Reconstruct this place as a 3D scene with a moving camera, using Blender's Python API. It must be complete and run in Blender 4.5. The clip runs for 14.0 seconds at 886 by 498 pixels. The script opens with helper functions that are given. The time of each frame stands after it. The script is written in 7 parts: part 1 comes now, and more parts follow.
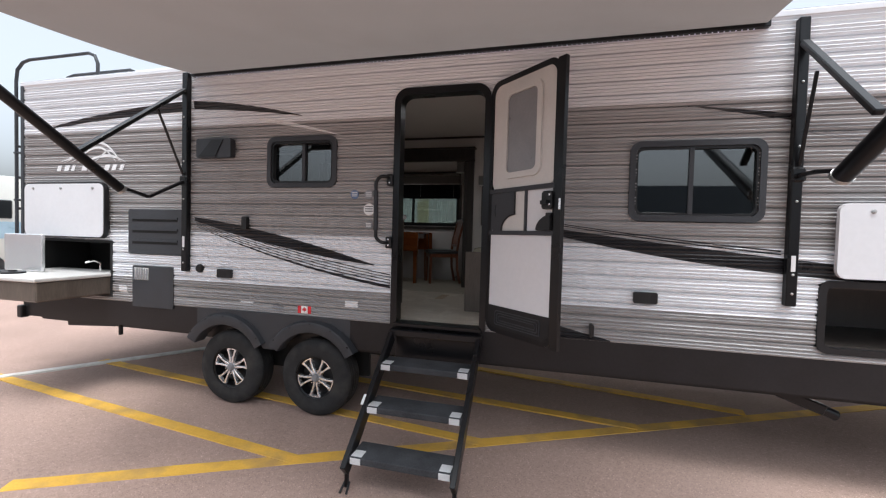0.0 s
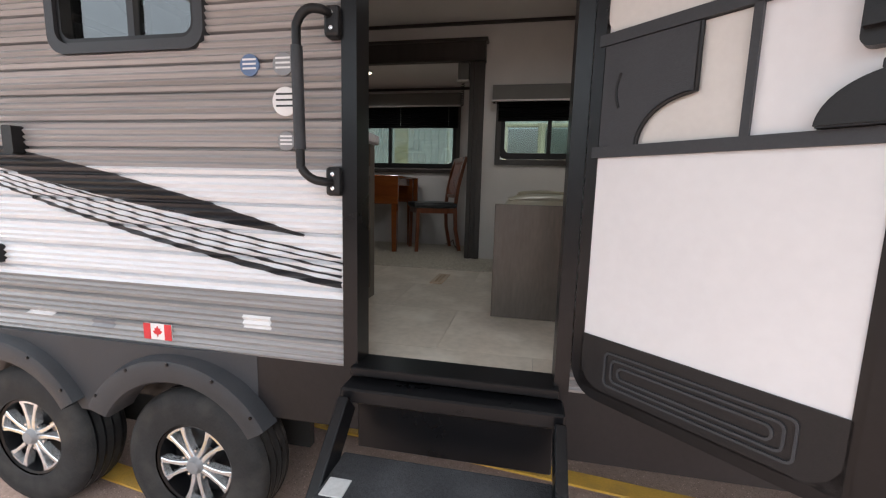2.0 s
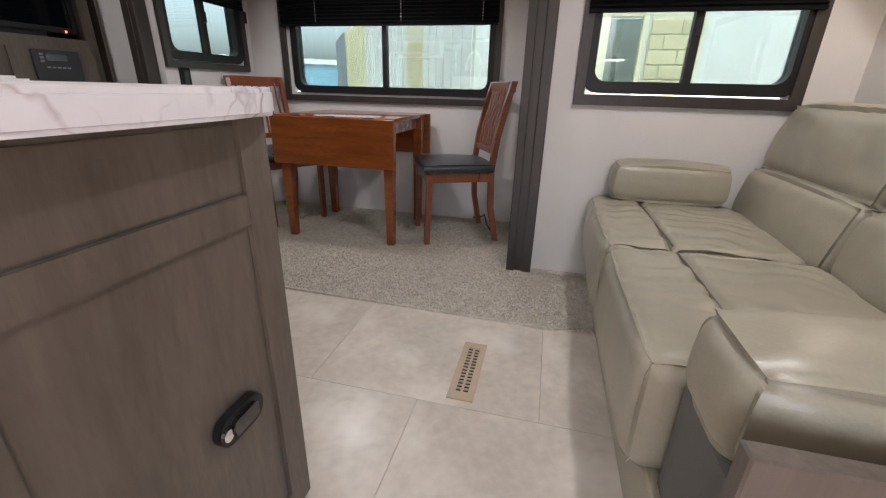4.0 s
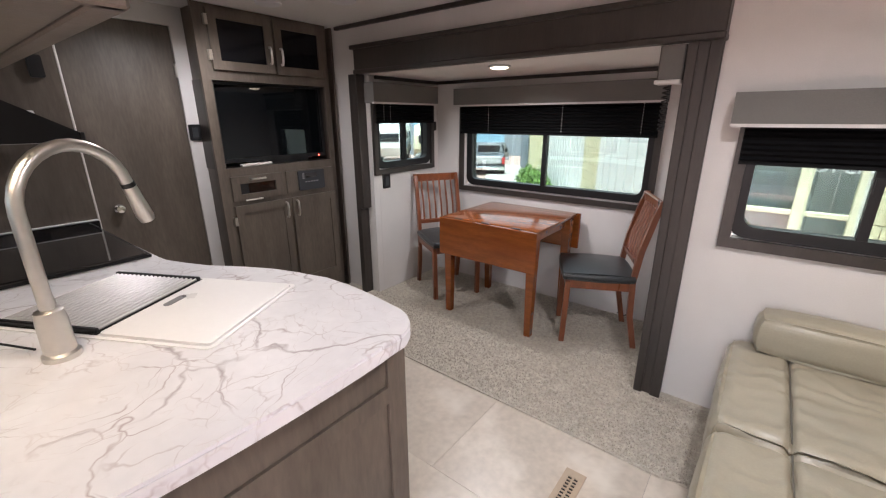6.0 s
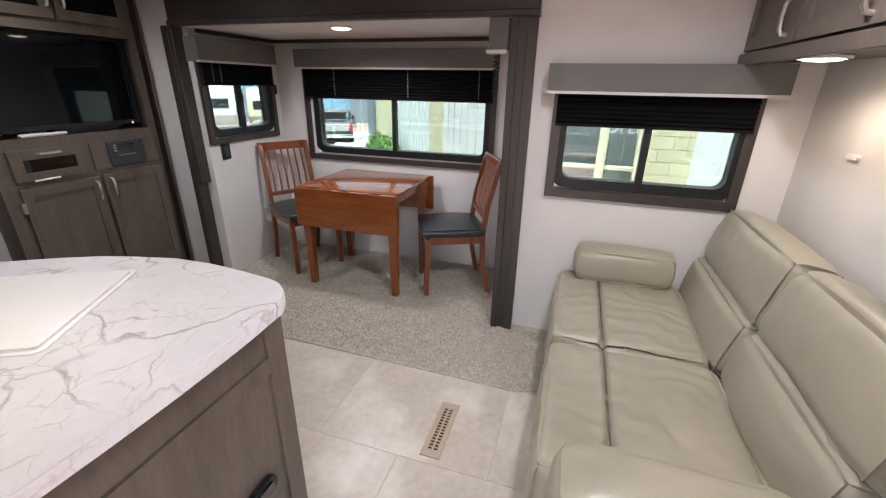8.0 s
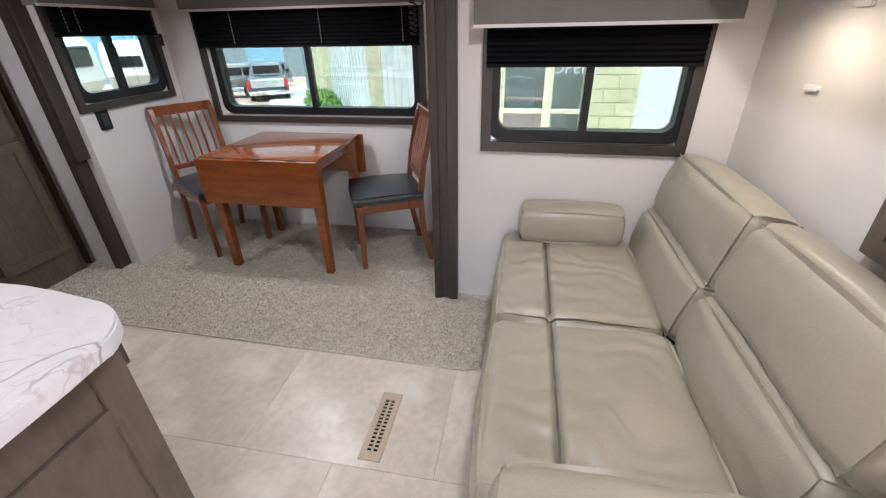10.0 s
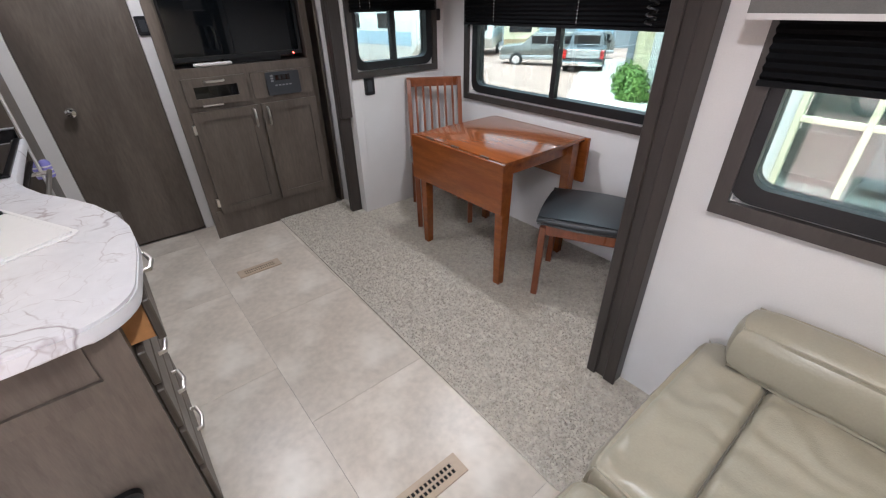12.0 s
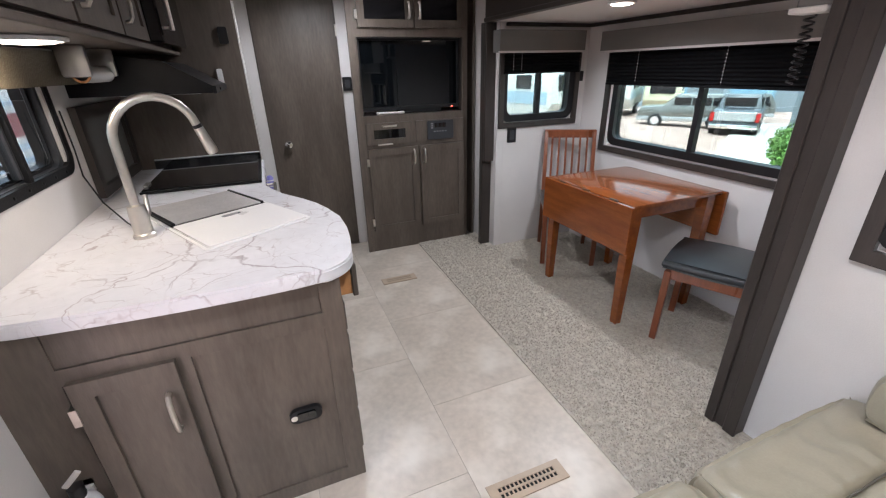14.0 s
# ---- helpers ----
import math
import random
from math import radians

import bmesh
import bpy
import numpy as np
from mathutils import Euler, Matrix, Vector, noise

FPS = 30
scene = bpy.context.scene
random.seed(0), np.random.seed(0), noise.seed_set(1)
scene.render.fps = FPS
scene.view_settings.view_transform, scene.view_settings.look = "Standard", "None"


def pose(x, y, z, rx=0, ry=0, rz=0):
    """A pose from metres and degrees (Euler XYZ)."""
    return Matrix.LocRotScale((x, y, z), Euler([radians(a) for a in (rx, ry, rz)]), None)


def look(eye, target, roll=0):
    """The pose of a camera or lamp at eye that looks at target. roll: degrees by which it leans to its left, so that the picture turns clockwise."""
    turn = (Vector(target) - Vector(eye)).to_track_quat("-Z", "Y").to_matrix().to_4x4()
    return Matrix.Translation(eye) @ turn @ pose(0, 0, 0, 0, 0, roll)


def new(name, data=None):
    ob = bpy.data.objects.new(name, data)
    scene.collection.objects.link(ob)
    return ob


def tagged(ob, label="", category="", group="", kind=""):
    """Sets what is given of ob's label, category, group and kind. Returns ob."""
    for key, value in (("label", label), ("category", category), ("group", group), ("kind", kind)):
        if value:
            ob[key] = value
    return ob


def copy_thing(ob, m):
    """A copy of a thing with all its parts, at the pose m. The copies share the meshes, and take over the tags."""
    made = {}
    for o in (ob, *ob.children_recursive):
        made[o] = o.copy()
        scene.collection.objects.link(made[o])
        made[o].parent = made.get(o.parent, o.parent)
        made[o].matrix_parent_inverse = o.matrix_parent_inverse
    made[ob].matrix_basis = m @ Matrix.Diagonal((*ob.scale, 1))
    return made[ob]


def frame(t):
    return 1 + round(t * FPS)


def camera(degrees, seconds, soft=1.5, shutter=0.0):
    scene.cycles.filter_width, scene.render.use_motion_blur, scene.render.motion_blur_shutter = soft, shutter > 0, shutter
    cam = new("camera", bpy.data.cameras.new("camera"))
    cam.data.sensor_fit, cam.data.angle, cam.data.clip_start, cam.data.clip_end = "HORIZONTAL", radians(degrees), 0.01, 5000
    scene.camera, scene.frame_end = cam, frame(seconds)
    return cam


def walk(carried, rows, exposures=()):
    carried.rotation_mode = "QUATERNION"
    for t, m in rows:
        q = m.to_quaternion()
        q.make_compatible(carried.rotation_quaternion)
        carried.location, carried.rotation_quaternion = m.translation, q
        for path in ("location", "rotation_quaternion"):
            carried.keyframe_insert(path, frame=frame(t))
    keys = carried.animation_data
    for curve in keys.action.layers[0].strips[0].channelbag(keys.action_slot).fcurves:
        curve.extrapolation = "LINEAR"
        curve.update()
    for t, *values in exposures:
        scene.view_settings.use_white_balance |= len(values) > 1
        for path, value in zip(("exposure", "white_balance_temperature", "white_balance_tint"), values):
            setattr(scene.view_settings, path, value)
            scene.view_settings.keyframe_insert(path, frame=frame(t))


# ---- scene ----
F = 0.88          # height of the trailer floor above the ground
CEIL = 2.95       # ceiling of the main room
WY = 2.446        # inner face of the wall with the slide-out
DY = 0.06         # inner face of the entry-side wall

# ---- camera and walk ----
cam = camera(94.2, 14.0, soft=1.2, shutter=0.0)
# seconds, x, y, z, yaw, pitch, roll
PATH = [
    (0, 1.022, -3.106, 1.583, 14.48, -1.76, 1.54),
    (0.5, 0.869, -2.731, 1.548, 13.99, -3.16, 1.49),
    (1, 0.687, -2.301, 1.525, 13.16, -4.04, 1.69),
    (1.5, 0.553, -1.826, 1.526, 12.54, -4.97, 1.66),
    (2, 0.405, -1.321, 1.502, 11.13, -8.06, 1.51),
    (2.2, 0.361, -1.112, 1.471, 11.06, -9.37, 1.35),
    (3.2, 0.235, -0.33, 1.66, 11, -15.5, 1.5),
    (3.8, 0.09, 0.17, 1.78, 13, -20.5, 1.5),
    (4.3, -0.075, 0.436, 1.854, 14.48, -21.5, 1.57),
    (4.5, -0.1, 0.45, 1.939, 15.78, -21.15, 1.67),
    (5, -0.087, 0.471, 2.047, 21.71, -19.11, 1.68),
    (5.5, 0.212, 0.2, 2.31, 31.28, -19.17, 0.59),
    (6, 0.239, 0.234, 2.308, 38.11, -17.72, -0.2),
    (6.5, 0.231, 0.222, 2.349, 42.51, -16.88, -0.7),
    (7, 0.229, 0.205, 2.371, 39.03, -17.48, -0.73),
    (7.5, 0.253, 0.199, 2.335, 29.89, -19.52, -0.01),
    (8, 0.25, 0.157, 2.301, 17.39, -21.85, 1.02),
    (8.2, 0.257, 0.156, 2.297, 12.92, -22.98, 1.23),
    (9.3, 0.285, 0.27, 2.265, 7.2, -26.6, -0.4),
    (10.3, 0.312, 0.545, 2.283, 15.2, -29, -1.3),
    (10.5, 0.3, 0.62, 2.311, 18.65, -29.54, -1.11),
    (11, 0.265, 0.844, 2.36, 29.46, -31.1, -1.39),
    (11.5, 0.296, 1.009, 2.345, 40.21, -31.18, -0.93),
    (12, 0.496, 1.06, 2.315, 51.23, -31.01, -1.05),
    (12.5, 0.65, 0.925, 2.318, 60.24, -30.27, -0.86),
    (13, 0.778, 0.826, 2.353, 69.68, -28.92, -2.02),
    (13.5, 0.835, 0.787, 2.376, 73.19, -26.3, -0.39),
    (14, 0.714, 0.822, 2.318, 68.29, -23.74, -1.37),
]


def held(x, y, z, yaw, pitch, roll):
    a, b = radians(yaw), radians(pitch)
    way = Vector((-math.sin(a) * math.cos(b), math.cos(a) * math.cos(b), math.sin(b)))
    eye = Vector((x, y, z))
    return look(eye, eye + way, roll)


walk(cam, [(t, held(*row)) for t, *row in PATH],
     exposures=[(0.0, 0.0, 6000, 7), (1.0, 0.45, 6050, 6), (2.2, 1.1, 6100, 5), (3.4, 2.1, 6100, 10), (4.4, 2.9, 6150, 13), (6.0, 3.08, 6150, 14), (8.2, 3.0, 6000, 13), (11.0, 3.05, 5800, 11), (14.0, 3.12, 5750, 11)])

# ---- world and daylight: an overcast sky ----
world = bpy.data.worlds.new("sky")
scene.world = world
world.use_nodes = True
wt = world.node_tree
sky = wt.nodes.new("ShaderNodeTexSky")
sky.sky_type = 'NISHITA'
sky.sun_disc = False
sky.sun_elevation = radians(74)
sky.sun_rotation = radians(149)
sky.air_density, sky.dust_density = 1.0, 6.0
hue = wt.nodes.new("ShaderNodeHueSaturation")
hue.inputs["Saturation"].default_value = 0.25
wt.links.new(sky.outputs[0], hue.inputs["Color"])
wt.links.new(hue.outputs[0], wt.nodes["Background"].inputs[0])
wt.nodes["Background"].inputs[1].default_value = 0.32
sun_data = bpy.data.lights.new("sun", 'SUN')
sun_data.energy, sun_data.angle, sun_data.color = 1.1, radians(25), (1.0, 0.96, 0.9)
sun = new("sun", sun_data)
sun.matrix_world = look((1.5, -2.5, 10), (0, 0, 0))


def bulb(name, x, y, z, watts, radius=0.05, colour=(1.0, 0.96, 0.93)):
    d = bpy.data.lights.new(name, 'SPOT')
    d.energy, d.shadow_soft_size, d.color = watts, radius, colour
    d.spot_size, d.spot_blend = radians(165), 0.6
    o = new(name, d)
    o.matrix_world = look((x, y, z), (x, y + 0.001, z - 1))
    return o


# lamps of the place
LAMPS = [("slide_lamp", -1.152, 2.562, 2.59, 4.5), ("kitchen_lamp", -2.06, 1.30, 2.935, 5.0), ("front_lamp", 0.45, 1.2, 2.935, 7.0),
         ("under_cabinet_lamp", -0.84, 0.26, 2.405, 0.75), ("sofa_lamp", 0.98, 1.95, 2.395, 1.0)]
for lamp_name, lx, ly, lz, lw in LAMPS:
    bulb(lamp_name + "_glow", lx, ly, lz - 0.03, lw, colour=(1.0, 0.80, 0.58) if lamp_name in ("under_cabinet_lamp", "sofa_lamp") else (1.0, 0.96, 0.93))

# ---- materials ----
def material(name, colour, rough=0.5, metal=0.0, var=0.12, scale=6.0, fine=60.0, bump=0.0, bump_scale=None,
             stretch=(1, 1, 1), second=None, amount=0.0, patch=2.5, coat=0.0, spec=0.5, per_piece=0.0, bump_dist=0.004):
    """A painted, woven, moulded or wooden surface: two scales of tone, roughness that wanders, and fine relief."""
    m = bpy.data.materials.new(name)
    m.use_nodes = True
    t = m.node_tree
    n, l = t.nodes, t.links
    b = n["Principled BSDF"]
    co = n.new("ShaderNodeTexCoord")
    mp = n.new("ShaderNodeMapping")
    mp.inputs["Scale"].default_value = stretch
    l.new(co.outputs["Object"], mp.inputs["Vector"])

    def noise_at(s, detail=4.0):
        q = n.new("ShaderNodeTexNoise")
        q.inputs["Scale"].default_value, q.inputs["Detail"].default_value = s, detail
        l.new(mp.outputs[0], q.inputs["Vector"])
        return q.outputs["Fac"]

    big, small = noise_at(scale), noise_at(fine, 3.0)
    mid = n.new("ShaderNodeMath")
    mid.operation = 'MULTIPLY_ADD'
    mid.inputs[1].default_value = 0.4
    l.new(small, mid.inputs[0])
    bigm = n.new("ShaderNodeMath")
    bigm.operation = 'MULTIPLY'
    bigm.inputs[1].default_value = 0.6
    l.new(big, bigm.inputs[0])
    l.new(bigm.outputs[0], mid.inputs[2])
    ramp = n.new("ShaderNodeValToRGB")
    ramp.color_ramp.elements[0].position, ramp.color_ramp.elements[1].position = 0.32, 0.68
    ramp.color_ramp.elements[0].color = (*[c * (1 - var) for c in colour], 1)
    ramp.color_ramp.elements[1].color = (*[min(1, c * (1 + var)) for c in colour], 1)
    l.new(mid.outputs[0], ramp.inputs[0])
    out = ramp.outputs[0]
    if second:
        mix = n.new("ShaderNodeMix")
        mix.data_type = 'RGBA'
        thr = n.new("ShaderNodeMapRange")
        thr.inputs[1].default_value, thr.inputs[2].default_value, thr.inputs[4].default_value = 0.48, 0.68, amount
        l.new(noise_at(patch, 6.0), thr.inputs[0])
        l.new(thr.outputs[0], mix.inputs[0])
        l.new(out, mix.inputs[6])
        mix.inputs[7].default_value = (*second, 1)
        out = mix.outputs[2]
    if per_piece:
        info = n.new("ShaderNodeObjectInfo")
        hs = n.new("ShaderNodeHueSaturation")
        mr = n.new("ShaderNodeMapRange")
        mr.inputs[3].default_value, mr.inputs[4].default_value = 1 - per_piece, 1 + per_piece
        l.new(info.outputs["Random"], mr.inputs[0])
        l.new(mr.outputs[0], hs.inputs["Value"])
        l.new(out, hs.inputs["Color"])
        out = hs.outputs[0]
    l.new(out, b.inputs["Base Color"])
    rr = n.new("ShaderNodeMapRange")
    rr.inputs[3].default_value, rr.inputs[4].default_value = max(0.02, rough - 0.08), min(1, rough + 0.08)
    l.new(big, rr.inputs[0])
    l.new(rr.outputs[0], b.inputs["Roughness"])
    b.inputs["Metallic"].default_value = metal
    b.inputs["Coat Weight"].default_value = coat
    b.inputs["Specular IOR Level"].default_value = spec
    if bump:
        bp = n.new("ShaderNodeBump")
        bp.inputs["Strength"].default_value, bp.inputs["Distance"].default_value = min(1, bump), bump_dist
        l.new(noise_at(bump_scale or fine, 3.0), bp.inputs["Height"])
        l.new(bp.outputs[0], b.inputs["Normal"])
    return m


def marble_material():
    m = material("marble_laminate", (0.72, 0.71, 0.725), rough=0.5, var=0.07, scale=4, fine=30, spec=0.3, second=(0.60, 0.585, 0.61), amount=0.5, patch=3.0)
    t = m.node_tree
    n, l = t.nodes, t.links
    b = n["Principled BSDF"]
    base = b.inputs["Base Color"].links[0].from_socket
    co = n.new("ShaderNodeTexCoord")
    warp = n.new("ShaderNodeTexNoise")
    warp.inputs["Scale"].default_value, warp.inputs["Detail"].default_value = 2.2, 5
    l.new(co.outputs["Object"], warp.inputs["Vector"])
    add = n.new("ShaderNodeMix")
    add.data_type, add.blend_type = 'RGBA', 'ADD'
    add.inputs[0].default_value = 0.55
    l.new(co.outputs["Object"], add.inputs[6])
    l.new(warp.outputs["Color"], add.inputs[7])
    for scale_, width, colour, strength in ((2.3, 0.0055, (0.24, 0.19, 0.20), 0.75), (4.6, 0.0055, (0.34, 0.27, 0.27), 0.8), (8.5, 0.008, (0.42, 0.36, 0.36), 0.6), (14.0, 0.010, (0.52, 0.47, 0.46), 0.45)):
        v = n.new("ShaderNodeTexVoronoi")
        v.feature = 'DISTANCE_TO_EDGE'
        v.inputs["Scale"].default_value = scale_
        l.new(add.outputs[2], v.inputs["Vector"])
        r = n.new("ShaderNodeMapRange")
        r.inputs[1].default_value, r.inputs[2].default_value = 0.0, width * 3
        r.inputs[3].default_value, r.inputs[4].default_value = strength, 0.0
        l.new(v.outputs["Distance"], r.inputs[0])
        gate = n.new("ShaderNodeTexNoise")
        gate.inputs["Scale"].default_value, gate.inputs["Detail"].default_value = 3.1 + scale_, 4
        l.new(co.outputs["Object"], gate.inputs["Vector"])
        g2 = n.new("ShaderNodeMapRange")
        g2.inputs[1].default_value, g2.inputs[2].default_value = 0.46, 0.62
        l.new(gate.outputs["Fac"], g2.inputs[0])
        mu = n.new("ShaderNodeMath")
        mu.operation = 'MULTIPLY'
        l.new(r.outputs[0], mu.inputs[0])
        l.new(g2.outputs[0], mu.inputs[1])
        mix = n.new("ShaderNodeMix")
        mix.data_type = 'RGBA'
        l.new(mu.outputs[0], mix.inputs[0])
        l.new(base, mix.inputs[6])
        mix.inputs[7].default_value = (*colour, 1)
        base = mix.outputs[2]
    l.new(base, b.inputs["Base Color"])
    return m


def glass_material(name, tint, gloss=0.05, gloss_colour=(1, 1, 1)):
    m = bpy.data.materials.new(name)
    m.use_nodes = True
    t = m.node_tree
    n, l = t.nodes, t.links
    n.remove(n["Principled BSDF"])
    clear, shine, mix, fr = (n.new("ShaderNodeBsdfTransparent"), n.new("ShaderNodeBsdfGlossy"), n.new("ShaderNodeMixShader"),
                             n.new("ShaderNodeLayerWeight"))
    clear.inputs[0].default_value = (*tint, 1)
    shine.inputs["Color"].default_value = (*gloss_colour, 1)
    shine.inputs["Roughness"].default_value = 0.02
    pw = n.new("ShaderNodeMath")
    pw.operation = 'POWER'
    pw.inputs[1].default_value = 4.0
    l.new(fr.outputs["Facing"], pw.inputs[0])
    sc = n.new("ShaderNodeMath")
    sc.operation = 'MULTIPLY_ADD'
    sc.inputs[1].default_value, sc.inputs[2].default_value = 0.85, gloss
    l.new(pw.outputs[0], sc.inputs[0])
    l.new(sc.outputs[0], mix.inputs[0])
    l.new(clear.outputs[0], mix.inputs[1])
    l.new(shine.outputs[0], mix.inputs[2])
    l.new(mix.outputs[0], n["Material Output"].inputs[0])
    return m


def glow_material(name, colour, strength):
    m = bpy.data.materials.new(name)
    m.use_nodes = True
    b = m.node_tree.nodes["Principled BSDF"]
    b.inputs["Base Color"].default_value = (*colour, 1)
    b.inputs["Emission Color"].default_value = (*colour, 1)
    b.inputs["Emission Strength"].default_value = strength
    return m


def asphalt_material():
    """Rolled asphalt: dark binder with reddish and pale stone chips."""
    m = material("asphalt", (0.375, 0.262, 0.218), rough=0.92, var=0.2, scale=1.4, fine=30, bump=0.9, bump_scale=170, second=(0.25, 0.18, 0.155), amount=0.6, patch=0.7, spec=0.25)
    t = m.node_tree
    n, l = t.nodes, t.links
    b = n["Principled BSDF"]
    base = b.inputs["Base Color"].links[0].from_socket
    co = n.new("ShaderNodeTexCoord")
    for scale_, keep, gain in ((190.0, 0.80, 1.5), (130.0, 0.94, 1.9), (150.0, 0.32, 0.55)):
        v = n.new("ShaderNodeTexVoronoi")
        v.inputs["Scale"].default_value = scale_
        l.new(co.outputs["Object"], v.inputs["Vector"])
        sp = n.new("ShaderNodeSeparateColor")
        l.new(v.outputs["Color"], sp.inputs[0])
        cut = n.new("ShaderNodeMath")
        cut.operation = 'GREATER_THAN' if gain > 1 else 'LESS_THAN'
        cut.inputs[1].default_value = keep
        l.new(sp.outputs[0], cut.inputs[0])
        near = n.new("ShaderNodeMapRange")
        near.inputs[1].default_value, near.inputs[2].default_value = 0.45, 0.30
        l.new(v.outputs["Distance"], near.inputs[0])
        mu = n.new("ShaderNodeMath")
        mu.operation = 'MULTIPLY'
        l.new(cut.outputs[0], mu.inputs[0])
        l.new(near.outputs[0], mu.inputs[1])
        chip = n.new("ShaderNodeMix")
        chip.data_type, chip.blend_type = 'RGBA', 'MULTIPLY'
        chip.inputs[0].default_value = 1.0
        l.new(base, chip.inputs[6])
        chip.inputs[7].default_value = (gain, gain, gain, 1)
        mix = n.new("ShaderNodeMix")
        mix.data_type = 'RGBA'
        l.new(mu.outputs[0], mix.inputs[0])
        l.new(base, mix.inputs[6])
        l.new(chip.outputs[2], mix.inputs[7])
        base = mix.outputs[2]
    l.new(base, b.inputs["Base Color"])
    return m


def cloth_that_glows_through(m, share, colour):
    """Lets part of the daylight pass through a woven cloth."""
    n, l = m.node_tree.nodes, m.node_tree.links
    tr, mix = n.new("ShaderNodeBsdfTranslucent"), n.new("ShaderNodeMixShader")
    tr.inputs["Color"].default_value = (*colour, 1)
    mix.inputs[0].default_value = share
    l.new(n["Principled BSDF"].outputs[0], mix.inputs[1])
    l.new(tr.outputs[0], mix.inputs[2])
    l.new(mix.outputs[0], n["Material Output"].inputs[0])
    return m


WHITE_SIDING = material("white_siding", (0.72, 0.73, 0.755), rough=0.32, var=0.03, scale=70, fine=190, stretch=(0.012, 0.4, 1), second=(0.60, 0.61, 0.63), amount=0.12, patch=28)
GREY_SIDING = material("grey_siding", (0.325, 0.316, 0.315), rough=0.32, var=0.26, scale=75, fine=210, stretch=(0.010, 0.4, 1), second=(0.20, 0.19, 0.188), amount=0.5, patch=36)
BLACK_PLASTIC = material("black_plastic", (0.010, 0.010, 0.011), rough=0.42, var=0.2, fine=120, bump=0.15, bump_scale=300, spec=0.35)
GREY_PLASTIC = material("charcoal_plastic", (0.038, 0.040, 0.045), rough=0.5, var=0.15, fine=150, bump=0.2, bump_scale=400, spec=0.35)
BLACK_PAINT = material("black_metal_paint", (0.006, 0.006, 0.007), rough=0.3, var=0.2, fine=80, spec=0.3)
SKIRT = material("dark_skirt", (0.012, 0.011, 0.012), rough=0.4, var=0.25, scale=3, fine=60, spec=0.3)
DECAL_DARK = material("dark_decal", (0.022, 0.022, 0.025), rough=0.3, var=0.1, spec=0.35)
DECAL_MID = material("mid_grey_decal", (0.22, 0.22, 0.23), rough=0.3, var=0.1)
DECAL_WHITE = material("white_decal", (0.72, 0.71, 0.71), rough=0.3, var=0.05)
WHITE_PANEL = material("white_fibreglass", (0.66, 0.655, 0.67), rough=0.3, var=0.04, scale=2, fine=30)
CREAM_PLASTIC = material("warm_white_plastic", (0.58, 0.56, 0.535), rough=0.4, var=0.05)
RUBBER = material("tyre_rubber", (0.024, 0.024, 0.025), rough=0.78, var=0.3, scale=12, fine=120, bump=0.3, bump_scale=200, spec=0.3, second=(0.060, 0.056, 0.052), amount=0.6, patch=7)
ALLOY = material("machined_alloy", (0.82, 0.82, 0.83), rough=0.24, metal=0.75, var=0.08)
STEEL = material("brushed_steel", (0.50, 0.49, 0.475), rough=0.36, metal=1.0, var=0.1, fine=200, stretch=(1, 8, 1))
NICKEL = material("satin_nickel", (0.66, 0.63, 0.58), rough=0.34, metal=1.0, var=0.06)
CHROME = material("chrome", (0.8, 0.8, 0.8), rough=0.1, metal=1.0, var=0.03)
ASPHALT = asphalt_material()
YELLOW_LINE = material("yellow_road_paint", (0.70, 0.40, 0.055), rough=0.8, var=0.16, scale=4, fine=90, bump=0.6, bump_scale=170, second=(0.30, 0.20, 0.10), amount=0.6, patch=3.5)
WHITE_LINE = material("white_road_paint", (0.66, 0.63, 0.58), rough=0.8, var=0.14, scale=4, fine=90, bump=0.6, bump_scale=170, second=(0.25, 0.22, 0.2), amount=0.5, patch=6)
AWNING = material("awning_fabric", (0.285, 0.255, 0.238), rough=0.8, var=0.08, scale=0.8, fine=200, bump=0.15, bump_scale=500, second=(0.21, 0.178, 0.16), amount=0.4, patch=1.1)
cloth_that_glows_through(AWNING, 0.30, (0.185, 0.16, 0.148))
CARPET_STEP = material("step_grip_carpet", (0.048, 0.049, 0.053), rough=0.95, var=0.45, fine=140, bump=0.9, bump_scale=220, spec=0.2)
GRIP_WHITE = material("reflective_step_tape", (0.55, 0.55, 0.55), rough=0.45, var=0.15, fine=90)
WALLPAPER = material("wall_vinyl", (0.65, 0.625, 0.605), rough=0.75, var=0.04, scale=5, fine=220, bump=0.2, bump_scale=240)
CEILING = material("ceiling_vinyl", (0.70, 0.68, 0.66), rough=0.7, var=0.03, scale=3, fine=150, bump=0.15, bump_scale=200)
GREY_WOOD = material("grey_stained_wood", (0.108, 0.087, 0.070), rough=0.42, var=0.30, scale=2.6, fine=20, bump=0.1, bump_scale=60, stretch=(4, 4, 0.8), second=(0.062, 0.050, 0.041), amount=0.55, patch=1.7)
DARK_TRIM = material("dark_trim_wood", (0.038, 0.031, 0.027), rough=0.40, var=0.25, scale=4, fine=40, stretch=(4, 4, 0.6))
VALANCE = material("grey_valance_fabric", (0.145, 0.14, 0.13), rough=0.85, var=0.08, fine=250, bump=0.4, bump_scale=420)
BLIND = material("black_pleated_blind", (0.006, 0.006, 0.007), rough=0.8, var=0.2, fine=150, spec=0.15)
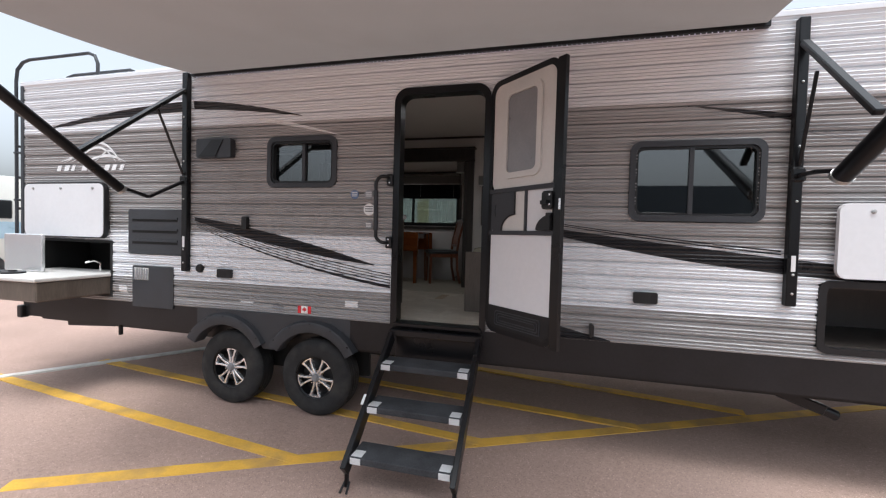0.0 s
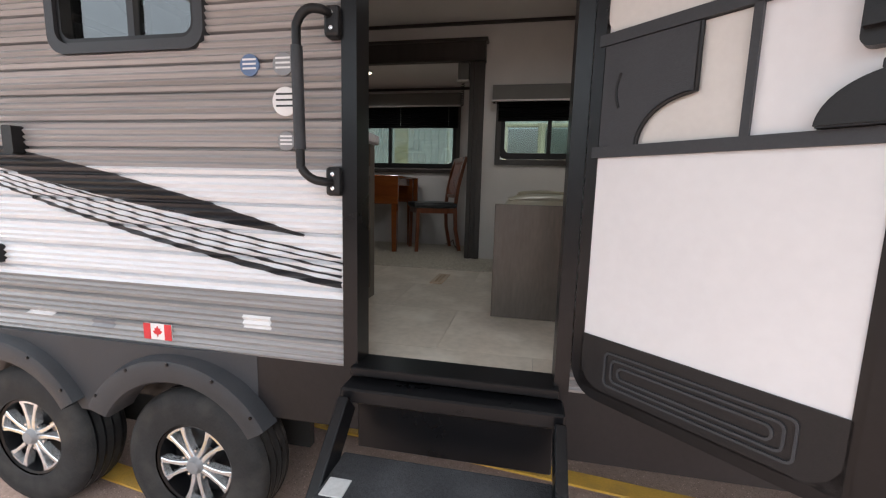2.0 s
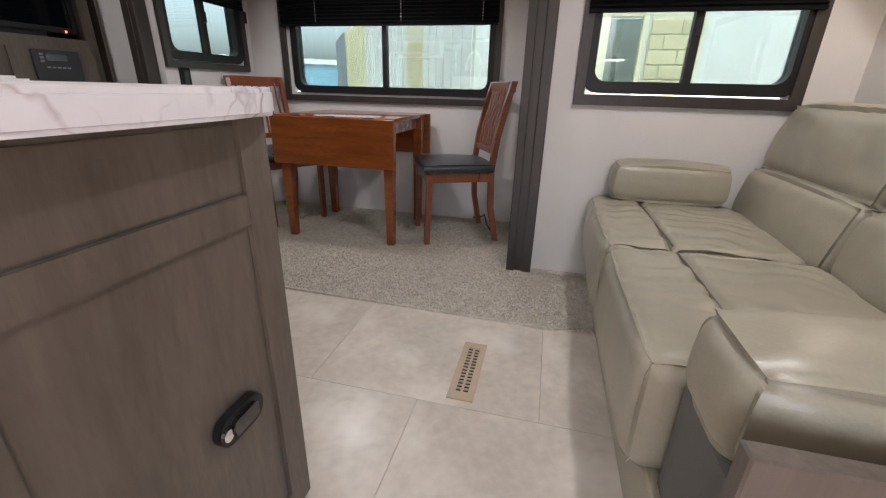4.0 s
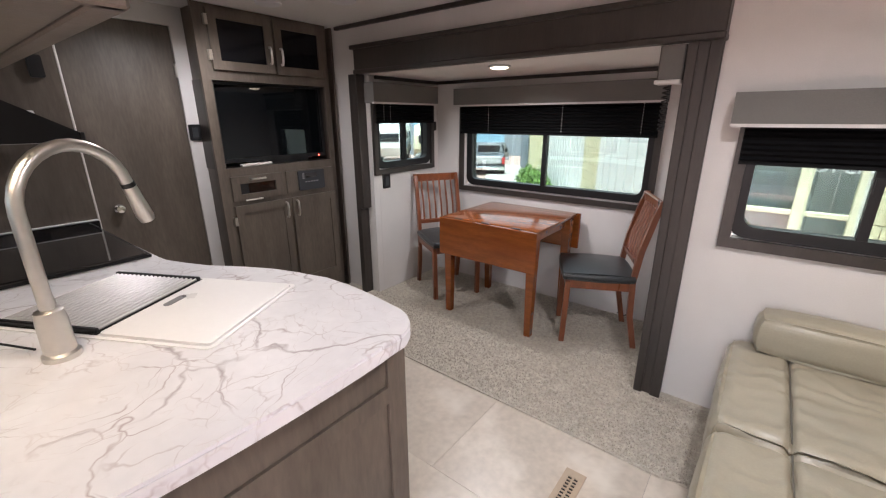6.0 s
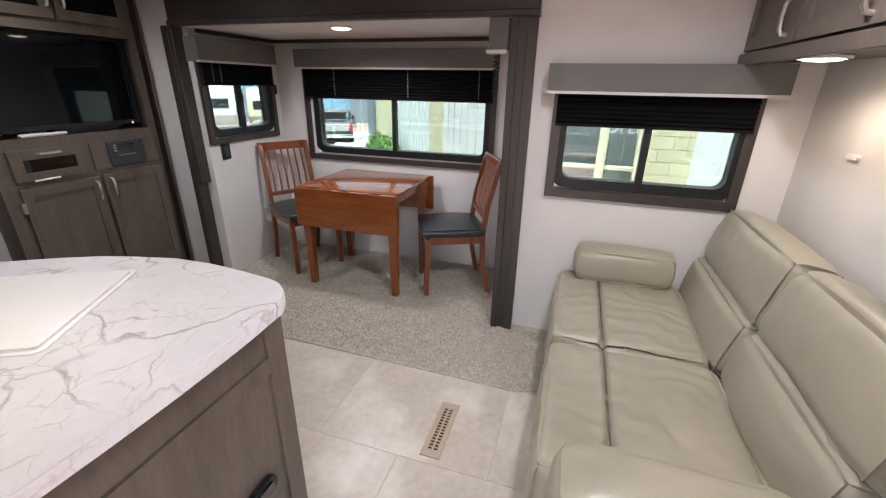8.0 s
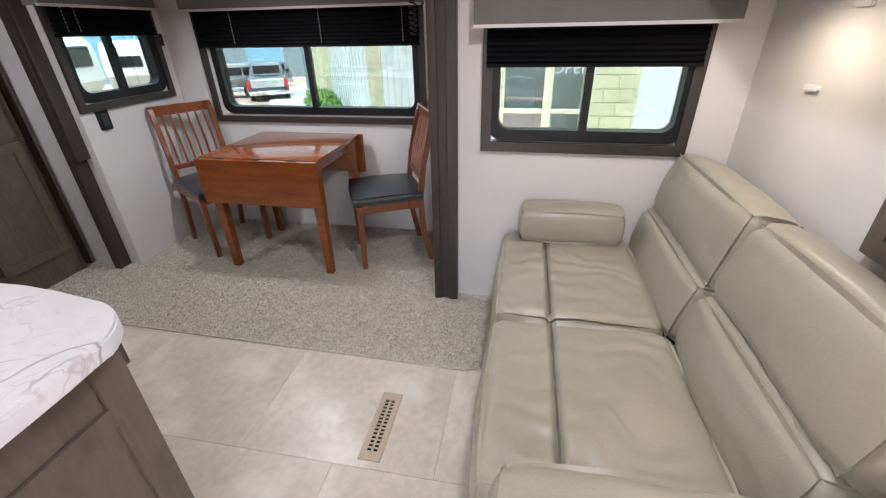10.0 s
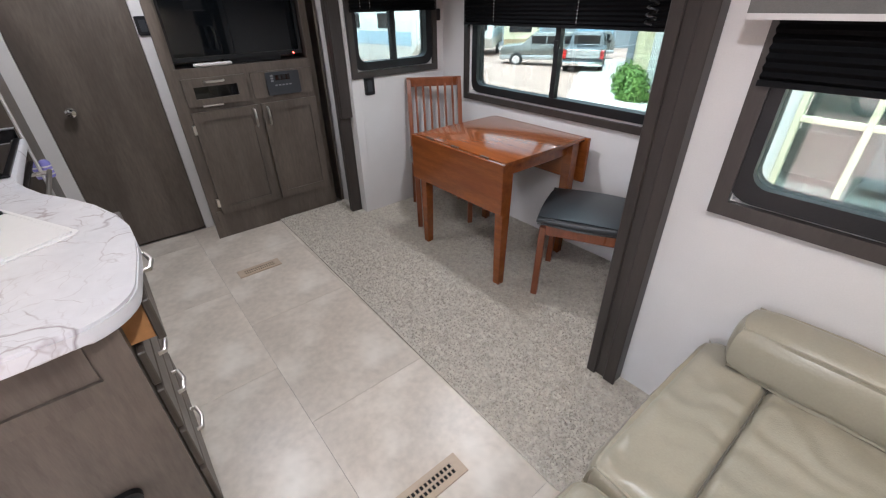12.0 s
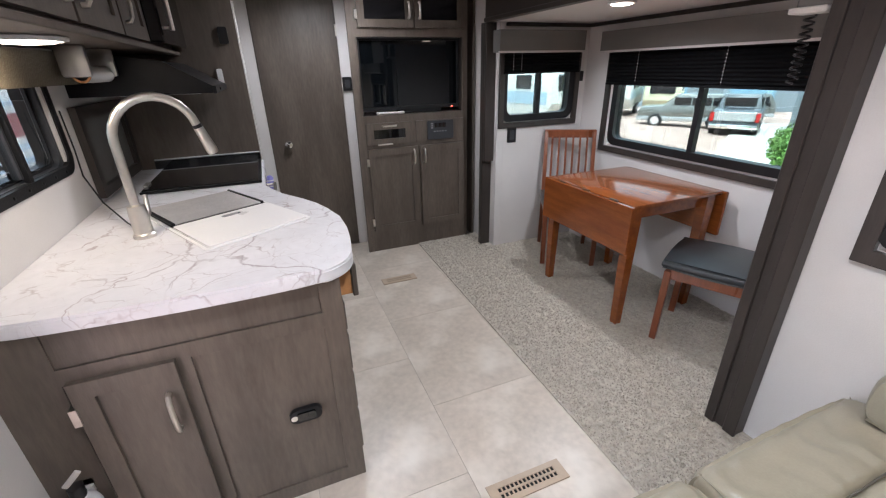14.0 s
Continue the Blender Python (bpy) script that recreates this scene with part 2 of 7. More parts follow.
CHERRY = material("cherry_wood", (0.235, 0.066, 0.014), rough=0.22, var=0.28, scale=3.5, fine=26, stretch=(1.0, 9, 9), coat=0.45, second=(0.155, 0.035, 0.008), amount=0.45, patch=2.0)
CHAIR_WOOD = material("reddish_chair_wood", (0.20, 0.062, 0.026), rough=0.3, var=0.28, scale=3.5, fine=30, stretch=(6, 6, 0.8), coat=0.2)
SEAT_VINYL = material("black_seat_vinyl", (0.03, 0.034, 0.037), rough=0.3, var=0.15, fine=160, bump=0.2, bump_scale=300)
LEATHER = material("taupe_leather", (0.345, 0.315, 0.24), rough=0.34, var=0.07, scale=3, fine=140, bump=0.3, bump_scale=200, bump_dist=0.002, second=(0.29, 0.27, 0.21), amount=0.4, patch=4)
CARPET = material("grey_beige_carpet", (0.50, 0.462, 0.395), rough=1.0, var=0.22, scale=40, fine=170, bump=0.7, bump_scale=110, bump_dist=0.005, second=(0.64, 0.60, 0.525), amount=0.6, patch=60, spec=0.1)
TILE = material("stone_look_vinyl", (0.57, 0.505, 0.425), rough=0.34, var=0.17, scale=4.2, fine=30, second=(0.73, 0.68, 0.60), amount=0.8, patch=3.8, per_piece=0.06)
GROUT = material("tile_joint", (0.30, 0.27, 0.24), rough=0.6, var=0.1)
MARBLE = marble_material()
SINK_WHITE = material("white_composite", (0.88, 0.87, 0.86), rough=0.3, var=0.02)
BLACK_GLASS = material("black_glass", (0.008, 0.008, 0.009), rough=0.06, var=0.1, coat=0.5)
SCREEN = material("television_screen", (0.003, 0.004, 0.005), rough=0.04, var=0.1, spec=0.4)
for polished in (BLACK_GLASS, SCREEN):
    shiny = polished.node_tree.nodes["Principled BSDF"].inputs["Roughness"]
    polished.node_tree.links.remove(shiny.links[0])
    shiny.default_value = 0.03
BEIGE_VENT = material("tan_register", (0.46, 0.36, 0.26), rough=0.45, var=0.08)
# near-black base colour that stands in for the shade inside openings
SHADE_BLACK = material("shade_black", (0.01, 0.01, 0.01), rough=0.9, var=0.1)
ORANGE_WOOD = material("raw_drawer_side", (0.50, 0.24, 0.09), rough=0.5, var=0.15)
GLASS_DARK = glass_material("tinted_glass", (0.42, 0.46, 0.47), 0.09)
GLASS_IN = glass_material("window_glass", (0.38, 0.43, 0.42), 0.04)
GLASS_CLEAR = glass_material("clear_shop_glass", (0.88, 0.92, 0.91), 0.03)
LAMP_ON = glow_material("lit_lens", (1.0, 0.82, 0.60), 1.8)
RACK_STEEL = material("dull_rack_steel", (0.50, 0.48, 0.46), rough=0.4, metal=0.45, var=0.1)
LED = glow_material("led_dots", (0.80, 0.82, 1.0), 0.9)


# ---- building helpers ----
BASE = {}
XO = 0.0          # where the entry side's own measures begin along the trailer


def thing(name, label, category, base=(0, 0, 0), group="", kind=""):
    o = new(name)
    base = Vector(base) + Vector((XO, 0, 0))
    o.location = base
    BASE[o] = base
    return tagged(o, label, category, group, kind)


def part(name, bm, mat, parent=None, label="", smooth=False):
    """Links a bmesh, given in world space, as one mesh object under a thing or a part."""
    me = bpy.data.meshes.new(name)
    base = BASE.get(parent, Vector())
    bmesh.ops.translate(bm, verts=bm.verts, vec=Vector((XO, 0, 0)) - base)
    bmesh.ops.recalc_face_normals(bm, faces=bm.faces)
    bm.to_mesh(me)
    bm.free()
    me.materials.append(mat)
    if smooth:
        for p in me.polygons:
            p.use_smooth = True
        me.set_sharp_from_angle(angle=radians(40))
    o = new(name, me)
    if parent:
        o.parent = parent
        BASE[o] = base
    if label:
        o["label"] = label
    return o


def solid(name, bm, mat, label, category, group="", kind="", smooth=False):
    return tagged(part(name, bm, mat, None, "", smooth), label, category, group, kind)


def add_box(bm, x0, x1, y0, y1, z0, z1, bevel=0.0, seg=1, m=None):
    r = bmesh.ops.create_cube(bm, size=1.0)
    vs = r["verts"]
    for v in vs:
        v.co = Vector((x0 + (v.co.x + 0.5) * (x1 - x0), y0 + (v.co.y + 0.5) * (y1 - y0), z0 + (v.co.z + 0.5) * (z1 - z0)))
    if bevel:
        es = list({e for v in vs for e in v.link_edges})
        b = bmesh.ops.bevel(bm, geom=es, offset=bevel, segments=seg, affect='EDGES', profile=0.5)
        vs = list({v for f in b["faces"] for v in f.verts} | {v for v in vs if v.is_valid})
    if m is not None:
        bmesh.ops.transform(bm, matrix=m, verts=vs)
    return bm


def box(x0, x1, y0, y1, z0, z1, bevel=0.003, seg=1, m=None):
    return add_box(bmesh.new(), x0, x1, y0, y1, z0, z1, bevel, seg, m)


def rounded(w, h, r, n=6, cx=0.0, cy=0.0):
    """A rounded rectangle as a loop of points."""
    out = []
    for k, (sx, sy) in enumerate(((1, 1), (-1, 1), (-1, -1), (1, -1))):
        for i in range(n + 1):
            a = math.pi / 2 * (k + i / n)
            out.append((cx + sx * (w / 2 - r) + r * math.cos(a), cy + sy * (h / 2 - r) + r * math.sin(a)))
    return out


def add_sheet(bm, pts, w0, w1, m=None):
    """A flat outline pushed out from depth w0 to w1."""
    lo = [bm.verts.new((u, v, w0)) for u, v in pts]
    hi = [bm.verts.new((u, v, w1)) for u, v in pts]
    bm.faces.new(lo[::-1])
    bm.faces.new(hi)
    k = len(pts)
    for i in range(k):
        bm.faces.new((lo[i], lo[(i + 1) % k], hi[(i + 1) % k], hi[i]))
    if m is not None:
        bmesh.ops.transform(bm, matrix=m, verts=lo + hi)
    return bm


def sheet(pts, w0, w1, m=None):
    return add_sheet(bmesh.new(), pts, w0, w1, m)


def ring(outer, inner, w0, w1, m=None, bm=None):
    """A frame between two loops with as many points each."""
    bm = bm or bmesh.new()
    k = len(outer)
    rows = [[bm.verts.new((u, v, w)) for u, v in loop] for loop, w in ((outer, w0), (outer, w1), (inner, w1), (inner, w0))]
    for a in range(4):
        for i in range(k):
            bm.faces.new((rows[a][i], rows[a][(i + 1) % k], rows[(a + 1) % 4][(i + 1) % k], rows[(a + 1) % 4][i]))
    if m is not None:
        bmesh.ops.transform(bm, matrix=m, verts=[v for r in rows for v in r])
    return bm


def on(origin, u, v):
    """The pose of a wall plane: u along it, v up it, w = u x v out of it."""
    u, v = Vector(u).normalized(), Vector(v).normalized()
    w = u.cross(v)
    return Matrix(((u.x, v.x, w.x, origin[0]), (u.y, v.y, w.y, origin[1]), (u.z, v.z, w.z, origin[2]), (0, 0, 0, 1)))


def tube(pts, radius, seg=10, bm=None, caps=True):
    """A round bar along a line of points; radius may be a list."""
    bm = bm or bmesh.new()
    pts = [Vector(p) for p in pts]
    rad = radius if isinstance(radius, (list, tuple)) else [radius] * len(pts)
    rings = []
    side = None
    for i, p in enumerate(pts):
        d = (pts[min(i + 1, len(pts) - 1)] - pts[max(i - 1, 0)]).normalized()
        if side is None:
            side = d.orthogonal().normalized()
        side = (side - d * side.dot(d)).normalized()
        up = d.cross(side)
        rings.append([bm.verts.new(p + rad[i] * (side * math.cos(2 * math.pi * k / seg) + up * math.sin(2 * math.pi * k / seg))) for k in range(seg)])
    for a, b in zip(rings, rings[1:]):
        for k in range(seg):
            bm.faces.new((a[k], a[(k + 1) % seg], b[(k + 1) % seg], b[k]))
    if caps:
        bm.faces.new(rings[0][::-1])
        bm.faces.new(rings[-1])
    return bm


def eased(pts, n=5):
    """A line of points rounded through its corners."""
    p = [Vector(q) for q in pts]
    p = [p[0]] + p + [p[-1]]
    out = []
    for a, b, c, d in zip(p, p[1:], p[2:], p[3:]):
        for i in range(n):
            t = i / n
            out.append(0.5 * (2 * b + (c - a) * t + (2 * a - 5 * b + 4 * c - d) * t * t + (3 * b - a - 3 * c + d) * t ** 3))
    return out + [p[-1]]


def bar(p, q, width, depth, side=(0, 1, 0), bm=None, bevel=0.0):
    """A square bar from p to q; side tells which way its depth runs."""
    bm = bm or bmesh.new()
    p, q = Vector(p), Vector(q)
    d = (q - p).normalized()
    s = (Vector(side) - d * Vector(side).dot(d)).normalized()
    t = d.cross(s)
    m = Matrix(((d.x, t.x, s.x, p.x), (d.y, t.y, s.y, p.y), (d.z, t.z, s.z, p.z), (0, 0, 0, 1)))
    return add_box(bm, 0, (q - p).length, -width / 2, width / 2, -depth / 2, depth / 2, bevel, 1, m)


def lathe(profile, seg=24, m=None, bm=None, caps=True):
    """A turned body: profile of (radius, height) about z."""
    bm = bm or bmesh.new()
    rings = [[bm.verts.new((r * math.cos(2 * math.pi * k / seg), r * math.sin(2 * math.pi * k / seg), h)) for k in range(seg)] for r, h in profile]
    for a, b in zip(rings, rings[1:]):
        for k in range(seg):
            bm.faces.new((a[k], a[(k + 1) % seg], b[(k + 1) % seg], b[k]))
    if caps:
        bm.faces.new(rings[0][::-1])
        bm.faces.new(rings[-1])
    if m is not None:
        bmesh.ops.transform(bm, matrix=m, verts=[v for r in rings for v in r])
    return bm


def cushion(x0, x1, y0, y1, z0, z1, r=0.05, puff=0.02, wrinkle=0.0, n=14, seed=0.0, m=None, freq=6.0):
    """A stuffed, rounded block with soft faces and creases."""
    bm = bmesh.new()
    bmesh.ops.create_cube(bm, size=2.0)
    bmesh.ops.subdivide_edges(bm, edges=bm.edges, cuts=n, use_grid_fill=True)
    c = Vector(((x0 + x1) / 2, (y0 + y1) / 2, (z0 + z1) / 2))
    h = Vector(((x1 - x0) / 2, (y1 - y0) / 2, (z1 - z0) / 2))
    for v in bm.verts:
        s = v.co.copy()
        p = Vector((s.x * h.x, s.y * h.y, s.z * h.z))
        core = Vector([max(-(h[i] - r), min(h[i] - r, p[i])) for i in range(3)])
        d = p - core
        if d.length > 1e-9:
            p = core + d.normalized() * min(r, max(abs(d.x), abs(d.y), abs(d.z)))
        nrm = d.normalized() if d.length > 1e-9 else Vector((0, 0, 1))
        bulge = puff * (1 - s.x ** 2 * (abs(s.x) < 0.999)) * (1 - s.y ** 2 * (abs(s.y) < 0.999)) * (1 - s.z ** 2 * (abs(s.z) < 0.999))
        w = noise.noise(Vector((p.x * freq + seed, p.y * freq * 0.5 + seed, p.z * freq))) * wrinkle
        w += abs(noise.noise(Vector((p.x * freq * 2.2 - seed, p.y * freq * 2.2, p.z * freq * 2)))) * -wrinkle * 0.8
        v.co = c + p + nrm * (bulge + w)
    if m is not None:
        bmesh.ops.transform(bm, matrix=m, verts=bm.verts)
    return bm

# ---- large structure: ground, trailer shell, rooms ----
def grid_wall(us, vs, holes, w0, w1, m, bm=None):
    """A wall of thickness w0..w1 on the plane m, with rectangular holes (u0, u1, v0, v1)."""
    bm = bm or bmesh.new()
    us = sorted(set(us) | {h[i] for h in holes for i in (0, 1)})
    vs = sorted(set(vs) | {h[i] for h in holes for i in (2, 3)})
    solid_cells = {}
    for i in range(len(us) - 1):
        for j in range(len(vs) - 1):
            cu, cv = (us[i] + us[i + 1]) / 2, (vs[j] + vs[j + 1]) / 2
            solid_cells[i, j] = not any(h[0] < cu < h[1] and h[2] < cv < h[3] for h in holes)

    def quad(*p):
        bm.faces.new([bm.verts.new(m @ Vector(q)) for q in p])

    for (i, j), full in solid_cells.items():
        if not full:
            continue
        a, b, c, d = us[i], us[i + 1], vs[j], vs[j + 1]
        quad((a, c, w1), (b, c, w1), (b, d, w1), (a, d, w1))
        quad((a, c, w0), (a, d, w0), (b, d, w0), (b, c, w0))
        for di, dj, p, q in ((-1, 0, (a, c), (a, d)), (1, 0, (b, d), (b, c)), (0, -1, (b, c), (a, c)), (0, 1, (a, d), (b, d))):
            if not solid_cells.get((i + di, j + dj), False):
                quad((*p, w0), (*q, w0), (*q, w1), (*p, w1))
    bmesh.ops.remove_doubles(bm, verts=bm.verts, dist=1e-5)
    return bm


# ground
gm = bmesh.new()
bmesh.ops.create_grid(gm, x_segments=8, y_segments=200, size=400)


def ground_z(y):
    """The lot falls away gently beyond the trailer."""
    return -0.055 * min(max(y - 4.0, 0.0), 36.0)


for v in gm.verts:
    v.co.z = ground_z(v.co.y)
solid("ground", gm, ASPHALT, "reddish grey asphalt of a parking lot", "ground", kind="structure")

OUT = on((0, 0, 0), (1, 0, 0), (0, 0, 1))          # u = x, v = z, w = -y: outwards on the entry side
DX = -0.16         # the entry door's frame corner
DOOR_HOLE = (0.01 + DX, 0.69 + DX, 0.88, 2.69)
KWIN = (-1.19 + DX, -0.56 + DX, 1.985, 2.375)
FWIN = (1.75 + DX, 2.47 + DX, 1.77, 2.23)
HATCH_L = (-4.02 + DX, -2.96 + DX, 0.90, 1.46)
HATCH_R = (2.86 + DX, 4.3 + DX, 0.94, 1.34)
X0, X1, ROOF = -4.36, 5.4, 3.03


# one course of the siding: height within it, depth of the fold
COURSE, FIRST = 0.0965, 0.86
FOLDS = ((0.0, 0.012), (0.004, -0.004), (0.018, -0.0135), (0.026, -0.004), (0.038, -0.015), (0.048, -0.0045), (0.062, -0.0155), (0.072, -0.0045), (0.086, -0.012), (0.0925, 0.012))


def fold_depth(z):
    """How far the siding's face stands out at a height."""
    h = (z - FIRST) % COURSE
    line = FOLDS + ((COURSE, 0.012),)
    for (a, ya), (b, yb) in zip(line, line[1:]):
        if a <= h <= b:
            return ya + (yb - ya) * (h - a) / (b - a)
    return 0.0


def siding():
    bm = bmesh.new()
    holes = [DOOR_HOLE, KWIN, FWIN, HATCH_L, HATCH_R]
    xs = sorted({X0, X1} | {h[i] for h in holes for i in (0, 1)})
    zs, z, pitch = [], FIRST, COURSE
    while z < ROOF - 0.01:
        for dz, dy in FOLDS:
            zs.append((z + dz, dy))
        z += pitch
    zs.append((z, 0.0))
    for a, b in zip(xs, xs[1:]):
        for (za, ya), (zb, yb) in zip(zs, zs[1:]):
            cx, cz = (a + b) / 2, (za + zb) / 2
            if any(h[0] < cx < h[1] and h[2] < cz < h[3] for h in holes):
                continue
            f = bm.faces.new([bm.verts.new(p) for p in ((a, ya, za), (b, ya, za), (b, yb, zb), (a, yb, zb))])
            f.material_index = 0 if cz > 2.53 or 1.11 < cz < 1.565 else 1
    bmesh.ops.remove_doubles(bm, verts=bm.verts, dist=1e-5)
    me = bpy.data.meshes.new("wall_siding")
    bm.to_mesh(me)
    bm.free()
    me.materials.append(WHITE_SIDING)
    me.materials.append(GREY_SIDING)
    return tagged(new("wall_siding", me), "corrugated white and grey aluminium siding of a travel trailer", "wall", kind="structure")


siding()
solid("wall_entry", grid_wall([X0, X1], [0.82, 3.0], [DOOR_HOLE, KWIN, FWIN, HATCH_L, HATCH_R], -DY, -0.015, OUT), WALLPAPER,
      "entry-side wall with pale vinyl covering", "wall", kind="structure")
IN = on((0, WY, 0), (1, 0, 0), (0, 0, 1))          # u = x, v = z, w = -y
SLIDE_HOLE = (-2.32, -0.03, 0.80, 2.66)
SWIN_HOLE = (0.16, 0.97, 1.79, 2.30)
solid("wall_slide_side", grid_wall([X0, X1], [0.82, 3.0], [SLIDE_HOLE, SWIN_HOLE], -0.06, 0.0, IN), WALLPAPER,
      "pale grey textured vinyl wall with a slide-out opening", "wall", kind="structure")
solid("wall_rear", box(X0, X0 + 0.05, 0.0, 2.5, 0.82, 3.0, 0), WALLPAPER, "plain rear wall of the trailer", "wall", kind="structure")
solid("wall_nose", box(X1 - 0.05, X1, 0.0, 2.5, 0.82, 3.0, 0), WALLPAPER, "plain front wall of the trailer", "wall", kind="structure")
solid("wall_front", box(1.21, 1.25, DY, WY, F, CEIL, 0), WALLPAPER, "pale vinyl partition wall behind the sofa", "wall", kind="structure")
solid("ceiling", box(X0, X1, 0.0, 2.5, CEIL, CEIL + 0.06, 0), CEILING, "smooth off-white vinyl ceiling", "ceiling", kind="structure")
solid("roof", box(X0 - 0.02, X1 + 0.02, -0.02, 2.53, 3.02, 3.07, 0.01), WHITE_PANEL, "white trailer roof edge", "roof", kind="structure")
solid("floor_deck", box(X0, X1, 0.0, 2.5, 0.74, F - 0.004, 0), GROUT, "dark floor deck between vinyl tiles", "floor", kind="structure")
solid("trim_rear_corner", box(X0 - 0.012, X0 + 0.03, -0.022, 0.03, 0.84, 3.03, 0.008, 2), GREY_PLASTIC, "dark vertical corner trim at the rear of the siding", "trim", kind="structure")
# the skirt under the siding
solid("skirt", grid_wall([X0, X1], [0.63, 0.875], [(-1.94 + DX, -0.40 + DX, 0.63, 0.875)], -0.03, 0.006, OUT), SKIRT, "dark painted skirt along the trailer", "skirt", kind="structure")
solid("underbody", box(X0 + 0.1, X1 - 0.1, 0.10, 2.4, 0.58, 0.74, 0), BLACK_PAINT, "black chassis underside of the trailer", "chassis", kind="structure")

# slide-out room
SX0, SX1, SY, SZ = -2.185, -0.127, 3.25, 2.605
SLW = on((0, SY, 0), (1, 0, 0), (0, 0, 1))
SLIDE_WIN = (-1.86, -0.38, 1.75, 2.40)
solid("wall_slide_back", grid_wall([SX0 - 0.05, SX1 + 0.05], [0.74, 2.7], [SLIDE_WIN], -0.05, 0.0, SLW), WALLPAPER,
      "back wall of the slide-out with a wide window", "wall", kind="structure")
SLE = on((SX0, 0, 0), (0, 1, 0), (0, 0, 1))        # u = y, v = z, w = +x
SMALL_WIN = (2.515, 3.115, 1.94, 2.40)
solid("wall_slide_end", grid_wall([2.51, SY], [0.74, 2.7], [SMALL_WIN], -0.05, 0.0, SLE), WALLPAPER,
      "end wall of the slide-out with a small window", "wall", kind="structure")
solid("wall_slide_end_front", box(SX1, SX1 + 0.05, 2.51, SY, 0.74, 2.7, 0), WALLPAPER, "end wall of the slide-out beside the post", "wall", kind="structure")
solid("ceiling_slide", box(SX0, SX1, 2.40, SY, SZ, SZ + 0.05, 0), CEILING, "off-white ceiling of the slide-out", "ceiling", kind="structure")
solid("roof_slide", box(SX0 - 0.06, SX1 + 0.06, 2.51, SY + 0.06, 2.705, 2.75, 0), WHITE_PANEL, "white roof of the slide-out", "roof", kind="structure")
solid("floor_slide", box(SX0 - 0.05, SX1 + 0.05, 2.40, SY + 0.04, 0.72, F - 0.006, 0), GROUT, "floor deck of the slide-out", "floor", kind="structure")

# flanges that close the slide-out against the wall
solid("wall_flange_rear", box(-2.45, SX0 - 0.001, 2.45, 2.512, 0.80, 2.70, 0), WALLPAPER, "pale flange beside the slide-out", "wall", kind="structure")
solid("wall_flange_front", box(SX1 + 0.052, -0.02, 2.45, 2.512, 0.80, 2.70, 0), WALLPAPER, "pale flange behind the post", "wall", kind="structure")
solid("wall_flange_top", box(-2.45, 0.0, 2.45, 2.512, 2.645, 2.76, 0), WALLPAPER, "pale flange over the slide-out", "wall", kind="structure")

# carpet: one fitted piece from the vinyl edge into the slide-out, with a rounded corner by the sofa
cp = [(-2.54, 1.877), (-0.06, 1.840), (0.06, 1.834), (0.12, 1.836), (0.17, 1.852), (0.26, 1.89), (1.2, 1.89), (1.2, WY), (-0.13, WY), (-0.13, SY), (SX0, SY), (SX0, 2.47), (-2.54, 2.47)]
carpet = solid("carpet", sheet(cp, F - 0.003, F + 0.010), CARPET, "grey-beige cut-pile carpet reaching into the slide-out", "carpet", kind="structure")

# the pile of the carpet, as leaning tufts
rs = np.random.RandomState(4)
px, py = rs.uniform(-2.53, 0.30, 90000), rs.uniform(1.84, SY, 90000)
edge_y = 1.877 - 0.0149 * (px + 2.54)
keep = (py > edge_y + 0.004) & ((py < 2.40) | ((px > SX0) & (px < SX1)))
px, py = px[keep], py[keep]
turn, lean, tall = rs.uniform(0, 6.283, len(px)), rs.uniform(-0.006, 0.006, (len(px), 2)), rs.uniform(0.004, 0.010, len(px))
cx, sy_ = 0.004 * np.cos(turn), 0.004 * np.sin(turn)
tv = np.empty((len(px), 3, 3))
tv[:, 0] = np.stack([px - cx, py - sy_, np.full(len(px), F + 0.009)], 1)
tv[:, 1] = np.stack([px + cx, py + sy_, np.full(len(px), F + 0.009)], 1)
tv[:, 2] = np.stack([px + lean[:, 0], py + lean[:, 1], F + 0.010 + tall], 1)
pile_mesh = bpy.data.meshes.new("pile")
pile_mesh.from_pydata(tv.reshape(-1, 3).tolist(), [], np.arange(3 * len(px)).reshape(-1, 3).tolist())
pile_mesh.materials.append(CARPET)
pile = new("pile", pile_mesh)
pile.parent = carpet
tagged(pile, "short cut pile of the carpet", kind="stuff")

# trim round the slide-out opening
solid("trim_header", box(-2.225, 0.005, 2.352, WY, 2.630, 2.768, 0.004), DARK_TRIM, "dark wood header board over the slide-out", "trim", kind="structure")
solid("trim_header_cap", box(-2.25, 0.025, 2.335, WY, 2.765, 2.792, 0.006), DARK_TRIM, "moulded cap of the slide-out header", "trim", kind="structure")
solid("trim_header_lip", box(-2.23, 0.008, 2.344, WY, 2.606, 2.632, 0.004), DARK_TRIM, "narrow lip under the slide-out header", "trim", kind="structure")
post_bm = box(-0.125, 0.0, 2.384, WY, F + 0.01, 2.608, 0.004)
add_box(post_bm, -0.125, -0.085, 2.372, 2.39, F + 0.01, 2.608, 0.003)
add_box(post_bm, -0.045, 0.004, 2.374, 2.39, F + 0.01, 2.608, 0.003)
solid("trim_post", post_bm, DARK_TRIM, "fluted dark wood post beside the slide-out", "trim", kind="structure")
far_post = box(-2.312, -2.262, 2.366, 2.449, F + 0.01, 2.608, 0.003)
add_box(far_post, -2.262, -2.226, 2.366, 2.449, 1.62, 2.608, 0.003)
